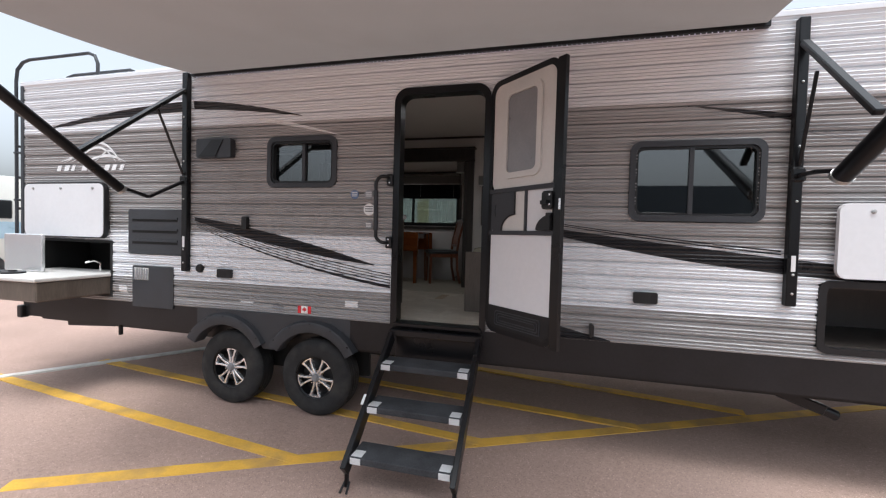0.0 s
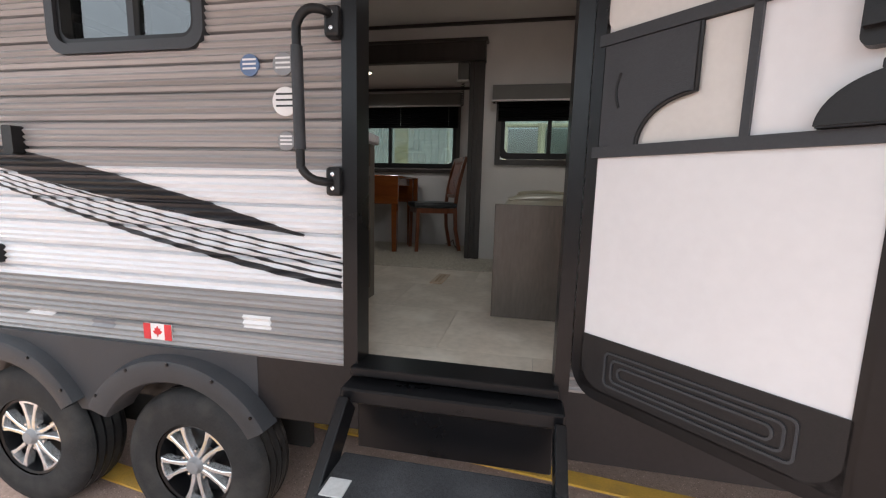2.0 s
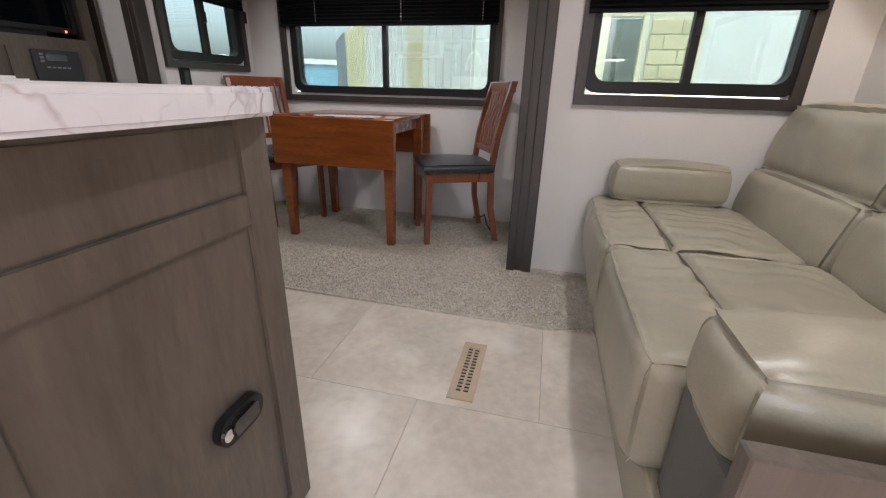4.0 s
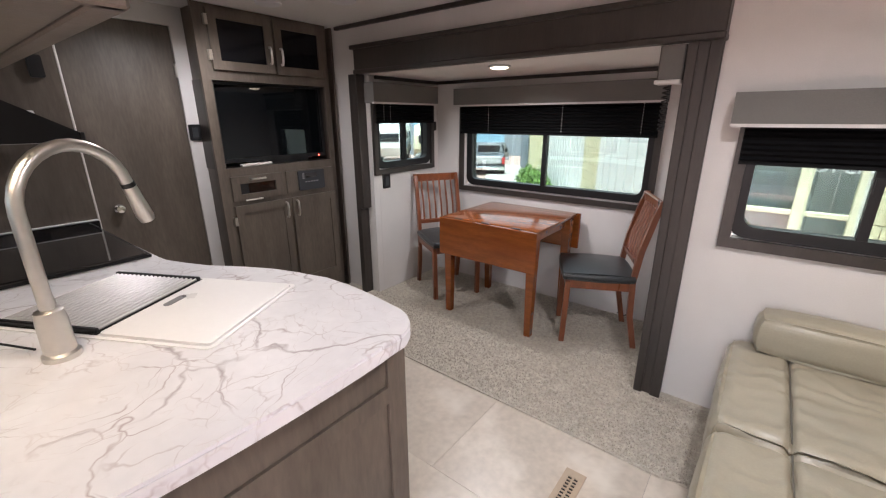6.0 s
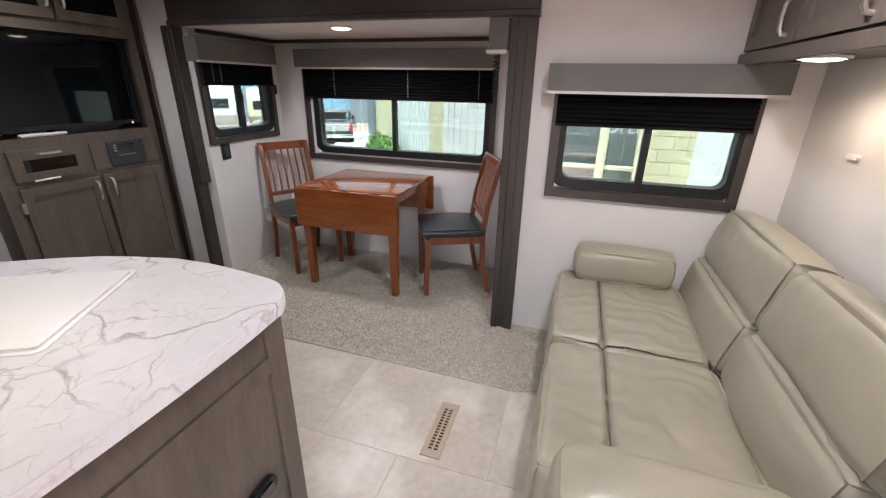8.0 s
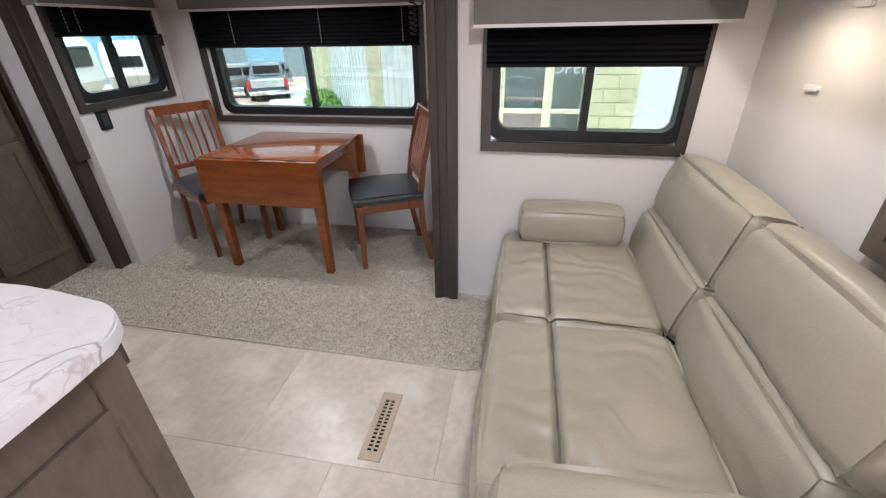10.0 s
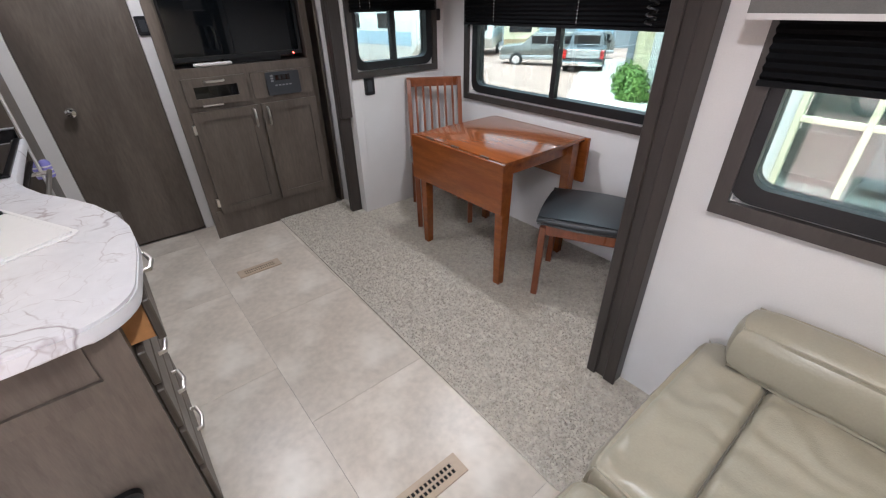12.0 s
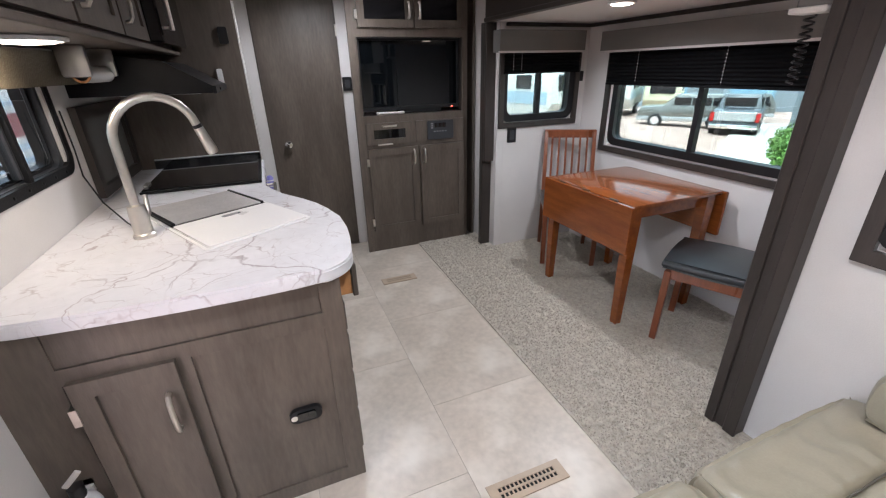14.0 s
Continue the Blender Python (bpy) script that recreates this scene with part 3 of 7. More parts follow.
solid("trim_post_far", far_post, DARK_TRIM, "dark wood post beside the media cabinet", "trim", kind="structure")
solid("trim_ceiling", box(-2.5, 1.2, 2.415, WY, CEIL - 0.025, CEIL, 0.004), DARK_TRIM, "thin dark moulding along the ceiling", "trim", kind="structure")
solid("trim_slide_back", box(SX0, SX1, SY - 0.02, SY, SZ - 0.025, SZ, 0.004), DARK_TRIM, "thin dark moulding in the slide-out", "trim", kind="structure")
solid("trim_slide_end", box(SX0, SX0 + 0.02, 2.5, SY, SZ - 0.025, SZ, 0.004), DARK_TRIM, "thin dark moulding on the slide-out end wall", "trim", kind="structure")

# hall wall with the sliding bedroom door, and the panel wall behind the stove
HX = -2.77
HW = on((HX, 0, 0), (0, 1, 0), (0, 0, 1))
solid("wall_hall", grid_wall([DY, WY], [F, CEIL], [(0.81, 1.40, F, 2.84)], -0.04, 0.0, HW), WALLPAPER, "pale hall wall round the bunk-room door", "wall", kind="structure")
door = tagged(part("door_bunk", box(HX - 0.035, HX - 0.006, 0.812, 1.398, F + 0.012, 2.838, 0.003), GREY_WOOD), "closed grey wood-grain bunk-room door", "door", kind="structure")
part("door_knob", lathe([(0.012, 0), (0.012, 0.02), (0.026, 0.03), (0.03, 0.045), (0.022, 0.058), (0.004, 0.06)], 16, on((HX - 0.006, 0.94, 1.80), (0, 1, 0), (0, 0, 1))), CHROME, door, "chrome door knob", True)
part("hinge", box(HX - 0.008, HX + 0.001, 1.388, 1.402, 2.55, 2.63, 0.002), NICKEL, door, "satin metal hinge")
solid("wall_stove_panel", box(-2.32, -2.28, DY, 0.735, F, CEIL, 0.002), GREY_WOOD, "grey wood-grain panel wall beside the stove", "wall", kind="structure")
solid("wall_closet", box(HX, -2.32, 0.695, 0.735, F, CEIL, 0.0), GREY_WOOD, "side of the wood-grain closet wall", "wall", kind="structure")
solid("trim_closet_edge", box(-2.335, -2.284, 0.7355, 0.744, F, CEIL, 0.002), WALLPAPER, "pale edge trim of the panel wall", "trim", kind="structure")

# vinyl floor: large stone-look tiles in running bond
TW, TH = 0.75, 0.545
tiles_floor = thing("floor", "beige stone-look vinyl tile floor", "floor", (0, 0, F - 0.004), kind="structure")
tile_mesh = {}


def vinyl_tile(x0, x1, y0, y1):
    key = (round(x1 - x0, 3), round(y1 - y0, 3))
    if key not in tile_mesh:
        bm = bmesh.new()
        add_box(bm, 0.0008, key[0] - 0.0008, 0.0008, key[1] - 0.0008, 0, 0.004, 0)
        me = bpy.data.meshes.new("tile")
        bm.to_mesh(me)
        bm.free()
        me.materials.append(TILE)
        tile_mesh[key] = me
    o = new("tile", tile_mesh[key])
    o.parent = tiles_floor
    o.location = (x0, y0, 0)


for j, (ya, yb) in enumerate(((0.06, 0.215), (0.215, 0.76), (0.76, 1.305), (1.305, 1.85), (1.85, 2.0))):
    xs = [HX, 1.21]
    x = -0.665 + (0.375 if j % 2 == 0 else 0.0)
    k = -8
    while k < 8:
        xx = x + k * TW
        if HX + 0.02 < xx < 1.19:
            xs.append(xx)
        k += 1
    xs.sort()
    for a, b in zip(xs, xs[1:]):
        vinyl_tile(a, b, ya, yb)

# ---- outside of the trailer, measured from the entry door's frame corner ----
XO = DX
def ext_window(name, u0, u1, v0, v1, label, split=0.5, sunk=0.0):
    w, h, cu, cv = u1 - u0, v1 - v0, (u0 + u1) / 2, (v0 + v1) / 2
    o = tagged(part(name, ring(rounded(w, h, 0.07, 6, cu, cv), rounded(w - 0.075, h - 0.075, 0.05, 6, cu, cv), -0.05, 0.024, OUT), GREY_PLASTIC, None, "", True),
               label, "window", kind="structure")
    part("inner_frame", ring(rounded(w - 0.08, h - 0.08, 0.05, 6, cu, cv), rounded(w - 0.11, h - 0.11, 0.04, 6, cu, cv), -0.03, 0.012, OUT), BLACK_PLASTIC, o, "", True)
    part("mullion", sheet([(u0 + w * split - 0.014, v0 + 0.05), (u0 + w * split + 0.014, v0 + 0.05), (u0 + w * split + 0.014, v1 - 0.05), (u0 + w * split - 0.014, v1 - 0.05)], -0.02 - sunk, 0.014 - sunk, OUT), GREY_PLASTIC, o)
    for a, b, d in ((u0 + 0.05, u0 + w * split - 0.012, 0.0), (u0 + w * split + 0.012, u1 - 0.05, -0.01)):
        g = part("pane", sheet([(a, v0 + 0.05), (b, v0 + 0.05), (b, v1 - 0.05), (a, v1 - 0.05)], d - sunk - 0.002, d - sunk + 0.002, OUT), GLASS_DARK, o, "dark tinted sliding pane")
        g.visible_shadow = False
    return o


ext_window("window_kitchen", -1.208, -0.542, 1.965, 2.395, "dark tinted kitchen window in a charcoal frame", sunk=0.03)
ext_window("window_front", 1.701, 2.517, 1.726, 2.268, "dark tinted bedroom window in a charcoal frame", 0.47)

# entry door frame
def door_loop(u0, u1, v0, v1, r, n=8):
    return ([(u0, v0), (u1, v0)] + [(u1 - r + r * math.sin(math.pi / 2 * i / n), v1 - r + r * math.cos(math.pi / 2 * i / n)) for i in range(n, -1, -1)]
            + [(u0 + r - r * math.sin(math.pi / 2 * i / n), v1 - r + r * math.cos(math.pi / 2 * i / n)) for i in range(n + 1)])


outer = door_loop(-0.036, 0.73, 0.868, 2.737, 0.11)
inner = door_loop(0.016, 0.684, 0.872, 2.684, 0.08)
solid("door_frame", ring(outer, inner, -0.075, 0.03, OUT), BLACK_PAINT, "black aluminium entry door frame with rounded corners", "door frame", kind="structure", smooth=True)
solid("trim_threshold", box(0.0, 0.70, -0.06, 0.07, 0.862, 0.892, 0.004), BLACK_PAINT, "black metal threshold of the entry door", "trim", kind="structure")

# entry door leaf, swung wide open
HINGE = Vector((0.735, -0.035, 0.0))
leaf_u = Vector((0.478, -0.430, 0)).normalized()
LEAF = on(HINGE, leaf_u, (0, 0, 1))                # u outwards from the hinge, v up, w = faces the camera side or not
LW, L0, L1 = 0.655, 0.895, 2.715
lc = (L0 + L1) / 2


def leaf(u0, u1, v0, v1, w0, w1, mat, parent, name, label="", r=0.0):
    pts = rounded(u1 - u0, v1 - v0, r, 5, (u0 + u1) / 2, (v0 + v1) / 2) if r else [(u0, v0), (u1, v0), (u1, v1), (u0, v1)]
    return part(name, sheet(pts, w0, w1, LEAF), mat, parent, label, bool(r))


IN_W = 1 if LEAF.to_3x3().col[2].dot(Vector((-1, -1, 0))) > 0 else -1
entry = thing("entry_door", "white-panelled trailer entry door standing wide open", "door", (HINGE.x, HINGE.y, L0))


def lw(a, b):
    return (a, b) if IN_W > 0 else (-b, -a)


part("edge_frame", ring(rounded(LW, L1 - L0, 0.09, 6, LW / 2, lc), rounded(LW - 0.07, L1 - L0 - 0.07, 0.07, 6, LW / 2, lc), *lw(-0.045, 0.006), LEAF), BLACK_PAINT, entry, "black aluminium edge frame", True)
leaf(0.03, LW - 0.03, L0 + 0.03, L1 - 0.03, *lw(-0.042, -0.012), WHITE_SIDING, entry, "core", "white outer skin")
leaf(0.035, LW - 0.035, 1.93, L1 - 0.035, *lw(-0.012, -0.002), CREAM_PLASTIC, entry, "upper_panel", "warm white moulded upper panel", 0.05)
part("pane_surround", ring(rounded(0.36, 0.62, 0.06, 6, 0.33, 2.31), rounded(0.28, 0.54, 0.04, 6, 0.33, 2.31), *lw(-0.004, 0.014), LEAF), CREAM_PLASTIC, entry, "moulded surround of the door window", True)
leaf(0.192, 0.468, 2.042, 2.578, *lw(-0.001, 0.003), DECAL_MID, entry, "privacy_pane", "smoke grey privacy pane")
leaf(0.02, LW - 0.02, 1.905, 1.935, *lw(-0.012, 0.010), GREY_PLASTIC, entry, "upper_rail")
CUT = [(0.28 - 0.135 * math.cos(math.pi / 2 * i / 10), 1.632 + 0.115 * math.sin(math.pi / 2 * i / 10)) for i in range(11)]
lp = part("latch_panel", sheet([(0.037, 1.637), (0.145, 1.632)] + CUT[1:] + [(0.28, 1.903), (0.037, 1.903)], *lw(-0.012, 0.006), LEAF), GREY_PLASTIC, entry, "charcoal plastic latch panel with a quarter-round cut")
part("cut_edge", tube([LEAF @ Vector((u, v, 0.006 * IN_W)) for u, v in CUT + [(0.28, 1.90)]], 0.006, 8), BLACK_PLASTIC, lp, "raised black edge of the cut", True)
part("finger_slot", tube([LEAF @ Vector((0.088 - 0.010 * math.sin(math.pi * i / 8), 1.735 + 0.09 * i / 8, 0.006 * IN_W)) for i in range(9)], 0.004, 8), BLACK_PLASTIC, lp, "curved black finger slot", True)
leaf(0.038, 0.378, 1.634, 1.903, *lw(-0.0118, -0.004), CREAM_PLASTIC, entry, "middle_panel")
leaf(0.378, 0.395, 1.62, 1.91, *lw(-0.012, 0.010), GREY_PLASTIC, entry, "divider")
leaf(0.395, LW - 0.035, 1.63, 1.905, *lw(-0.012, -0.004), WHITE_PANEL, entry, "slider_panel", "clear white sliding panel")
latch = leaf(0.55, 0.635, 1.77, 1.885, *lw(0.0, 0.03), BLACK_PLASTIC, entry, "latch", "black door latch", 0.02)
leaf(0.555, 0.605, 1.80, 1.825, *lw(0.03, 0.05), BLACK_PLASTIC, latch, "lever")
cup = [(0.628 - 0.125 * math.cos(math.pi / 2 * i / 10), 1.637 + 0.098 * math.sin(math.pi / 2 * i / 10)) for i in range(11)] + [(0.628, 1.637)]
bm = sheet(cup, *lw(0.0, 0.034), LEAF)
bmesh.ops.bevel(bm, geom=bm.edges[:], offset=0.004, segments=2, affect='EDGES')
hc = part("handle_cup", bm, BLACK_PLASTIC, entry, "black domed paddle handle cup", True)
leaf(0.585, 0.628, 1.728, 1.748, *lw(0.0, 0.028), BLACK_PLASTIC, hc, "lock_tab", "", 0.005)
for dv in (1.80, 1.86):
    part("screw", lathe([(0.007, 0.03), (0.007, 0.033), (0.002, 0.034)], 8, LEAF @ pose(0.615, dv, 0) if IN_W > 0 else LEAF @ pose(0.615, dv, 0, 180, 0, 0)), ALLOY, latch, "bright screw")
leaf(0.02, LW - 0.02, 1.605, 1.635, *lw(-0.012, 0.012), GREY_PLASTIC, entry, "middle_rail")
leaf(0.035, LW - 0.035, 1.09, 1.605, *lw(-0.012, 0.002), WHITE_PANEL, entry, "lower_panel", "smooth white lower panel")
kick = leaf(0.03, LW - 0.03, L0 + 0.03, 1.09, *lw(-0.012, 0.006), BLACK_PLASTIC, entry, "kick_plate", "black embossed kick plate")
for ew, eh in ((0.44, 0.105), (0.40, 0.072), (0.36, 0.040)):
    part("embossing", ring(rounded(ew, eh, 0.018, 5, 0.33, 1.005), rounded(ew - 0.012, eh - 0.012, 0.013, 5, 0.33, 1.005), *lw(0.004, 0.011), LEAF), GREY_PLASTIC, kick, "", True)
part("screen_edge", bar(LEAF @ Vector((LW + 0.012, L0, 0.0)), LEAF @ Vector((LW + 0.012, L1 - 0.02, 0.0)), 0.03, 0.06, leaf_u), BLACK_PAINT, entry, "black screen-door stile")
part("strip", bar(LEAF @ Vector((LW - 0.012, L0 + 0.05, 0.012 * IN_W)), LEAF @ Vector((LW - 0.012, L1 - 0.1, 0.012 * IN_W)), 0.004, 0.008, leaf_u), ALLOY, entry, "bright edge strip")
part("strike", box(-0.010, 0.010, -0.006, 0.006, -0.035, 0.035, 0.002, 1, Matrix.Translation(LEAF @ Vector((LW + 0.03, 1.80, 0.012 * IN_W)))), ALLOY, entry, "bright strike plate")

# folding entry steps
steps = thing("entry_steps", "black folding metal entry steps with grey carpeted treads", "steps", (0.35, -0.5, 0.0))
for sx, nm in ((0.018, "a"), (0.700, "b")):
    part("side_rail", bar((sx, -0.12, 0.80), (sx, -0.862, 0.135), 0.095, 0.034, (1, 0, 0), None, 0.004), BLACK_PAINT, steps)
    f = part("foot", bar((sx, -0.825, 0.17), (sx, -0.825, 0.02), 0.018, 0.022, (1, 0, 0)), BLACK_PAINT, steps)
    for fx in (-0.014, 0.014):
        part("foot_prong", bar((sx + fx, -0.815, 0.05), (sx + fx * 1.6, -0.875, 0.006), 0.012, 0.012, (1, 0, 0), None, 0.002), BLACK_PLASTIC, f)
    for bz in range(5):
        part("rivet", lathe([(0.006, 0), (0.006, 0.003), (0.002, 0.005)], 8, on((sx + (0.011 if sx > 0.3 else -0.011), -0.70 + 0.10 * bz, 0.25 + 0.09 * bz), (0, 1, 0), (0, 0, 1 if sx > 0.3 else -1))), ALLOY, steps)
for (ya, yb, z) in ((-0.385, -0.175, 0.66), (-0.605, -0.400, 0.44), (-0.840, -0.635, 0.22)):
    tr = part("tread", box(0.03, 0.688, ya, yb, z - 0.045, z, 0.008, 2), CARPET_STEP, steps, "grey grip-carpet tread")
    for xa in (0.045, 0.605):
        part("reflector", box(xa, xa + 0.068, ya - 0.004, ya + 0.0, z - 0.043, z - 0.004, 0.001), GRIP_WHITE, tr, "silver reflective tape")
        part("reflector", box(xa, xa + 0.068, ya + 0.012, ya + 0.085, z - 0.002, z + 0.003, 0.001), GRIP_WHITE, tr, "silver reflective tape")
part("top_bracket", box(-0.005, 0.715, -0.13, -0.03, 0.80, 0.85, 0.006), BLACK_PAINT, steps)
part("riser_plate", box(0.03, 0.69, -0.06, -0.045, 0.60, 0.83, 0.004), BLACK_PAINT, steps)
part("caution_label", bar((0.018, -0.602, 0.424), (0.018, -0.548, 0.472), 0.003, 0.018, (1, 0, 0)), DECAL_WHITE, steps, "small yellow and white caution label").location += Vector((0, -0.0325, 0.0362))

# wheels
def wheel(x):
    w = thing("trailer_wheel", "black tyre on a machined five-spoke alloy wheel", "wheel", (0, 0, 0), "tandem wheels")
    R = 0.335
    prof = [(0.185, -0.10), (0.20, -0.105), (0.27, -0.108), (0.315, -0.098), (0.333, -0.075), (R, -0.045), (R, 0.045), (0.333, 0.075), (0.315, 0.098), (0.27, 0.108), (0.20, 0.105), (0.185, 0.10)]
    face = on((0, 0, 0), (1, 0, 0), (0, 0, 1))      # w towards -y
    tb = lathe(prof, 48, face, None, False)
    part("tyre", tb, RUBBER, w, "", True)
    for k in (-0.06, -0.02, 0.02, 0.06):
        part("groove", ring([(0.3365 * math.cos(a * math.pi / 24), 0.3365 * math.sin(a * math.pi / 24)) for a in range(48)], [(0.33 * math.cos(a * math.pi / 24), 0.33 * math.sin(a * math.pi / 24)) for a in range(48)], k - 0.004, k + 0.004, face), BLACK_PAINT, w)
    part("rim", lathe([(0.187, -0.09), (0.187, 0.088), (0.182, 0.095), (0.172, 0.09), (0.166, 0.06), (0.16, 0.02), (0.05, 0.015), (0.04, 0.015)], 40, face, None, False), BLACK_PAINT, w, "black rim barrel", True)
    for k in range(5):
        turn = face @ pose(0, 0, 0, 0, 0, 72 * k + 17)
        for side in (-1, 1):
            pts = [(0.030, 0.002), (0.075, 0.006), (0.125, 0.020), (0.176, 0.034), (0.172, 0.060), (0.125, 0.036), (0.075, 0.024), (0.030, 0.020)]
            bm = bmesh.new()
            add_sheet(bm, [(u, v * side) for u, v in pts][::side], 0.05, 0.088, turn)
            bmesh.ops.bevel(bm, geom=list(bm.edges), offset=0.0025, segments=1, affect='EDGES')
            part("spoke", bm, ALLOY, w, "machined alloy spoke")
        part("spoke_bridge", sheet([(0.160, -0.030), (0.177, -0.036), (0.180, 0.0), (0.177, 0.036), (0.160, 0.030), (0.163, 0.0)], 0.06, 0.09, turn), ALLOY, w, "bright rim bridge between spokes")
        part("lug_nut", lathe([(0.010, 0.02), (0.010, 0.075), (0.006, 0.085), (0.002, 0.086)], 8, turn @ pose(0.062 * math.cos(0.63), 0.062 * math.sin(0.63), 0)), CHROME, w)
    part("hub_cap", lathe([(0.038, 0.05), (0.038, 0.09), (0.032, 0.096), (0.028, 0.106), (0.018, 0.109), (0.003, 0.109)], 20, face), DECAL_MID, w, "grey hub cap", True)
    w.matrix_basis = pose(x, 0.12, R)
    return w


XO = 0.0
first = wheel(-1.605 + DX)
copy_thing(first, pose(-0.735 + DX, 0.12, 0.335, 0, 37, 0))

XO = DX
# double-arched fender flare: a flat web with a raised flange over each wheel
fender = thing("fender_flare", "charcoal plastic double-arched fender flare over the wheels", "fender", (-1.18, 0, 0.62))
CENTRES = (-1.605, -0.735)


def flange_row(c, r, y, n=32):
    """One line of the raised flange round a wheel."""
    return [(c + r * math.cos(math.pi * (0.172 + 0.656 * i / n)), y, 0.36 + r * 1.02 * math.sin(math.pi * (0.172 + 0.656 * i / n))) for i in range(n + 1)]


for c in CENTRES:
    bm = bmesh.new()
    lines = [[bm.verts.new(p) for p in flange_row(c, r, y)] for r, y in ((0.374, 0.06), (0.370, -0.048), (0.378, -0.060), (0.440, -0.074), (0.462, -0.066), (0.476, -0.026), (0.480, 0.0))]
    for a, b in zip(lines, lines[1:]):
        for i in range(len(a) - 1):
            bm.faces.new((a[i], a[i + 1], b[i + 1], b[i]))
    fl = part("flange", bm, GREY_PLASTIC, fender, "raised charcoal arch flange", True)
    for q in (0.22, 0.36, 0.5, 0.64, 0.78):
        part("screw", lathe([(0.007, 0), (0.007, 0.004), (0.002, 0.005)], 8, on((c + 0.452 * math.cos(math.pi * q), -0.070, 0.36 + 0.461 * math.sin(math.pi * q)), (1, 0, 0), (0, 0, 1))), BLACK_PAINT, fl)
xs = [-1.945 + 1.55 * i / 96 for i in range(97)]
bm = bmesh.new()
lines = []
for x in xs:
    lo = 0.555
    for c in CENTRES:
        if abs(x - c) < 0.43:
            lo = max(lo, 0.36 + math.sqrt(0.43 ** 2 - (x - c) ** 2))
    hi = max(lo + 0.004, 0.872)
    past = max(0.0, CENTRES[0] - x, x - CENTRES[1])
    face = -0.026 + 0.018 * min(1.0, past / 0.28)
    lines.append([bm.verts.new(p) for p in ((x, 0.03, lo), (x, face + 0.010, lo), (x, face, lo + 0.001), (x, face, hi - 0.003), (x, face + 0.006, hi))])
for a, b in zip(lines, lines[1:]):
    for i in range(4):
        bm.faces.new((a[i], b[i], b[i + 1], a[i + 1]))
part("web", bm, GREY_PLASTIC, fender, "flat charcoal web between the arches", True)
# flat near-black board: the wheel well's shade is put into its colour
part("wheel_well", box(-2.0, -0.36, 0.30, 0.34, 0.3, 0.80, 0), SHADE_BLACK, fender, "near-black board for the shade behind the tyres")
part("axle_beam", tube([(-2.3, 0.42, 0.52), (-0.1, 0.42, 0.52)], 0.05), BLACK_PAINT, fender)

# grab handle by the door
grab = thing("grab_handle", "black folding grab handle beside the entry door", "handle", (-0.1, 0, 1.5))
pts = [(-0.06, -0.03, 2.035), (-0.075, -0.075, 2.04), (-0.115, -0.095, 2.035), (-0.145, -0.10, 2.0), (-0.15, -0.10, 1.94), (-0.145, -0.10, 1.6), (-0.14, -0.10, 1.56), (-0.11, -0.095, 1.53), (-0.075, -0.075, 1.52), (-0.06, -0.03, 1.52)]
part("bar", tube(eased(pts), 0.014, 12), BLACK_PLASTIC, grab, "", True)
part("grip", tube([(-0.15, -0.10, 1.93), (-0.145, -0.10, 1.62)], 0.0185, 12), GREY_PLASTIC, grab, "ribbed grip", True)
for z in (2.02, 1.525):
    br = part("bracket", box(-0.085, -0.032, -0.055, -0.004, z - 0.05, z + 0.045, 0.012, 2), BLACK_PLASTIC, grab)
    for dz in (-0.025, 0.02):
        part("screw", lathe([(0.007, 0), (0.007, 0.003), (0.002, 0.004)], 8, on((-0.058, -0.055, z + dz), (1, 0, 0), (0, 0, 1))), ALLOY, br)


# decals, vents and plates on the siding
def decal(name, pts, mat, label, w=0.0145):
    """A vinyl film that follows the folds of the siding."""
    bm = bmesh.new()
    vs = [bm.verts.new((u, 0.0, v)) for u, v in pts]
    k = len(vs)
    if k > 8:
        for i in range(k // 2 - 1):
            bm.faces.new((vs[i], vs[i + 1], vs[k - 2 - i], vs[k - 1 - i]))
    else:
        bm.faces.new(vs)
    lo, hi = min(v for u, v in pts), max(v for u, v in pts)
    for n in range(int((lo - FIRST) / COURSE), int((hi - FIRST) / COURSE) + 1):
        for dz, dy in FOLDS:
            z = FIRST + n * COURSE + dz
            if lo < z < hi:
                bmesh.ops.bisect_plane(bm, geom=bm.verts[:] + bm.edges[:] + bm.faces[:], plane_co=(0, 0, z), plane_no=(0, 0, 1))
    for v in bm.verts:
        v.co.y = min(fold_depth(v.co.z), 0.004) - 0.001 - max(0.0, w - 0.0145) * 0.3
    return solid(name, bm, mat, label, "decal")


def swoosh(x_from, x_to, upper, lower, n=24):
    """An outline between two curves of x."""
    xs = [x_from + (x_to - x_from) * i / n for i in range(n + 1)]
    return [(x, upper(x)) for x in xs] + [(x, lower(x)) for x in xs[::-1]]


def ramp(x, xa, za, xb, zb, bend=0.0):
    s = (x - xa) / (xb - xa)
    return za + (zb - za) * s + bend * s * (1 - s)


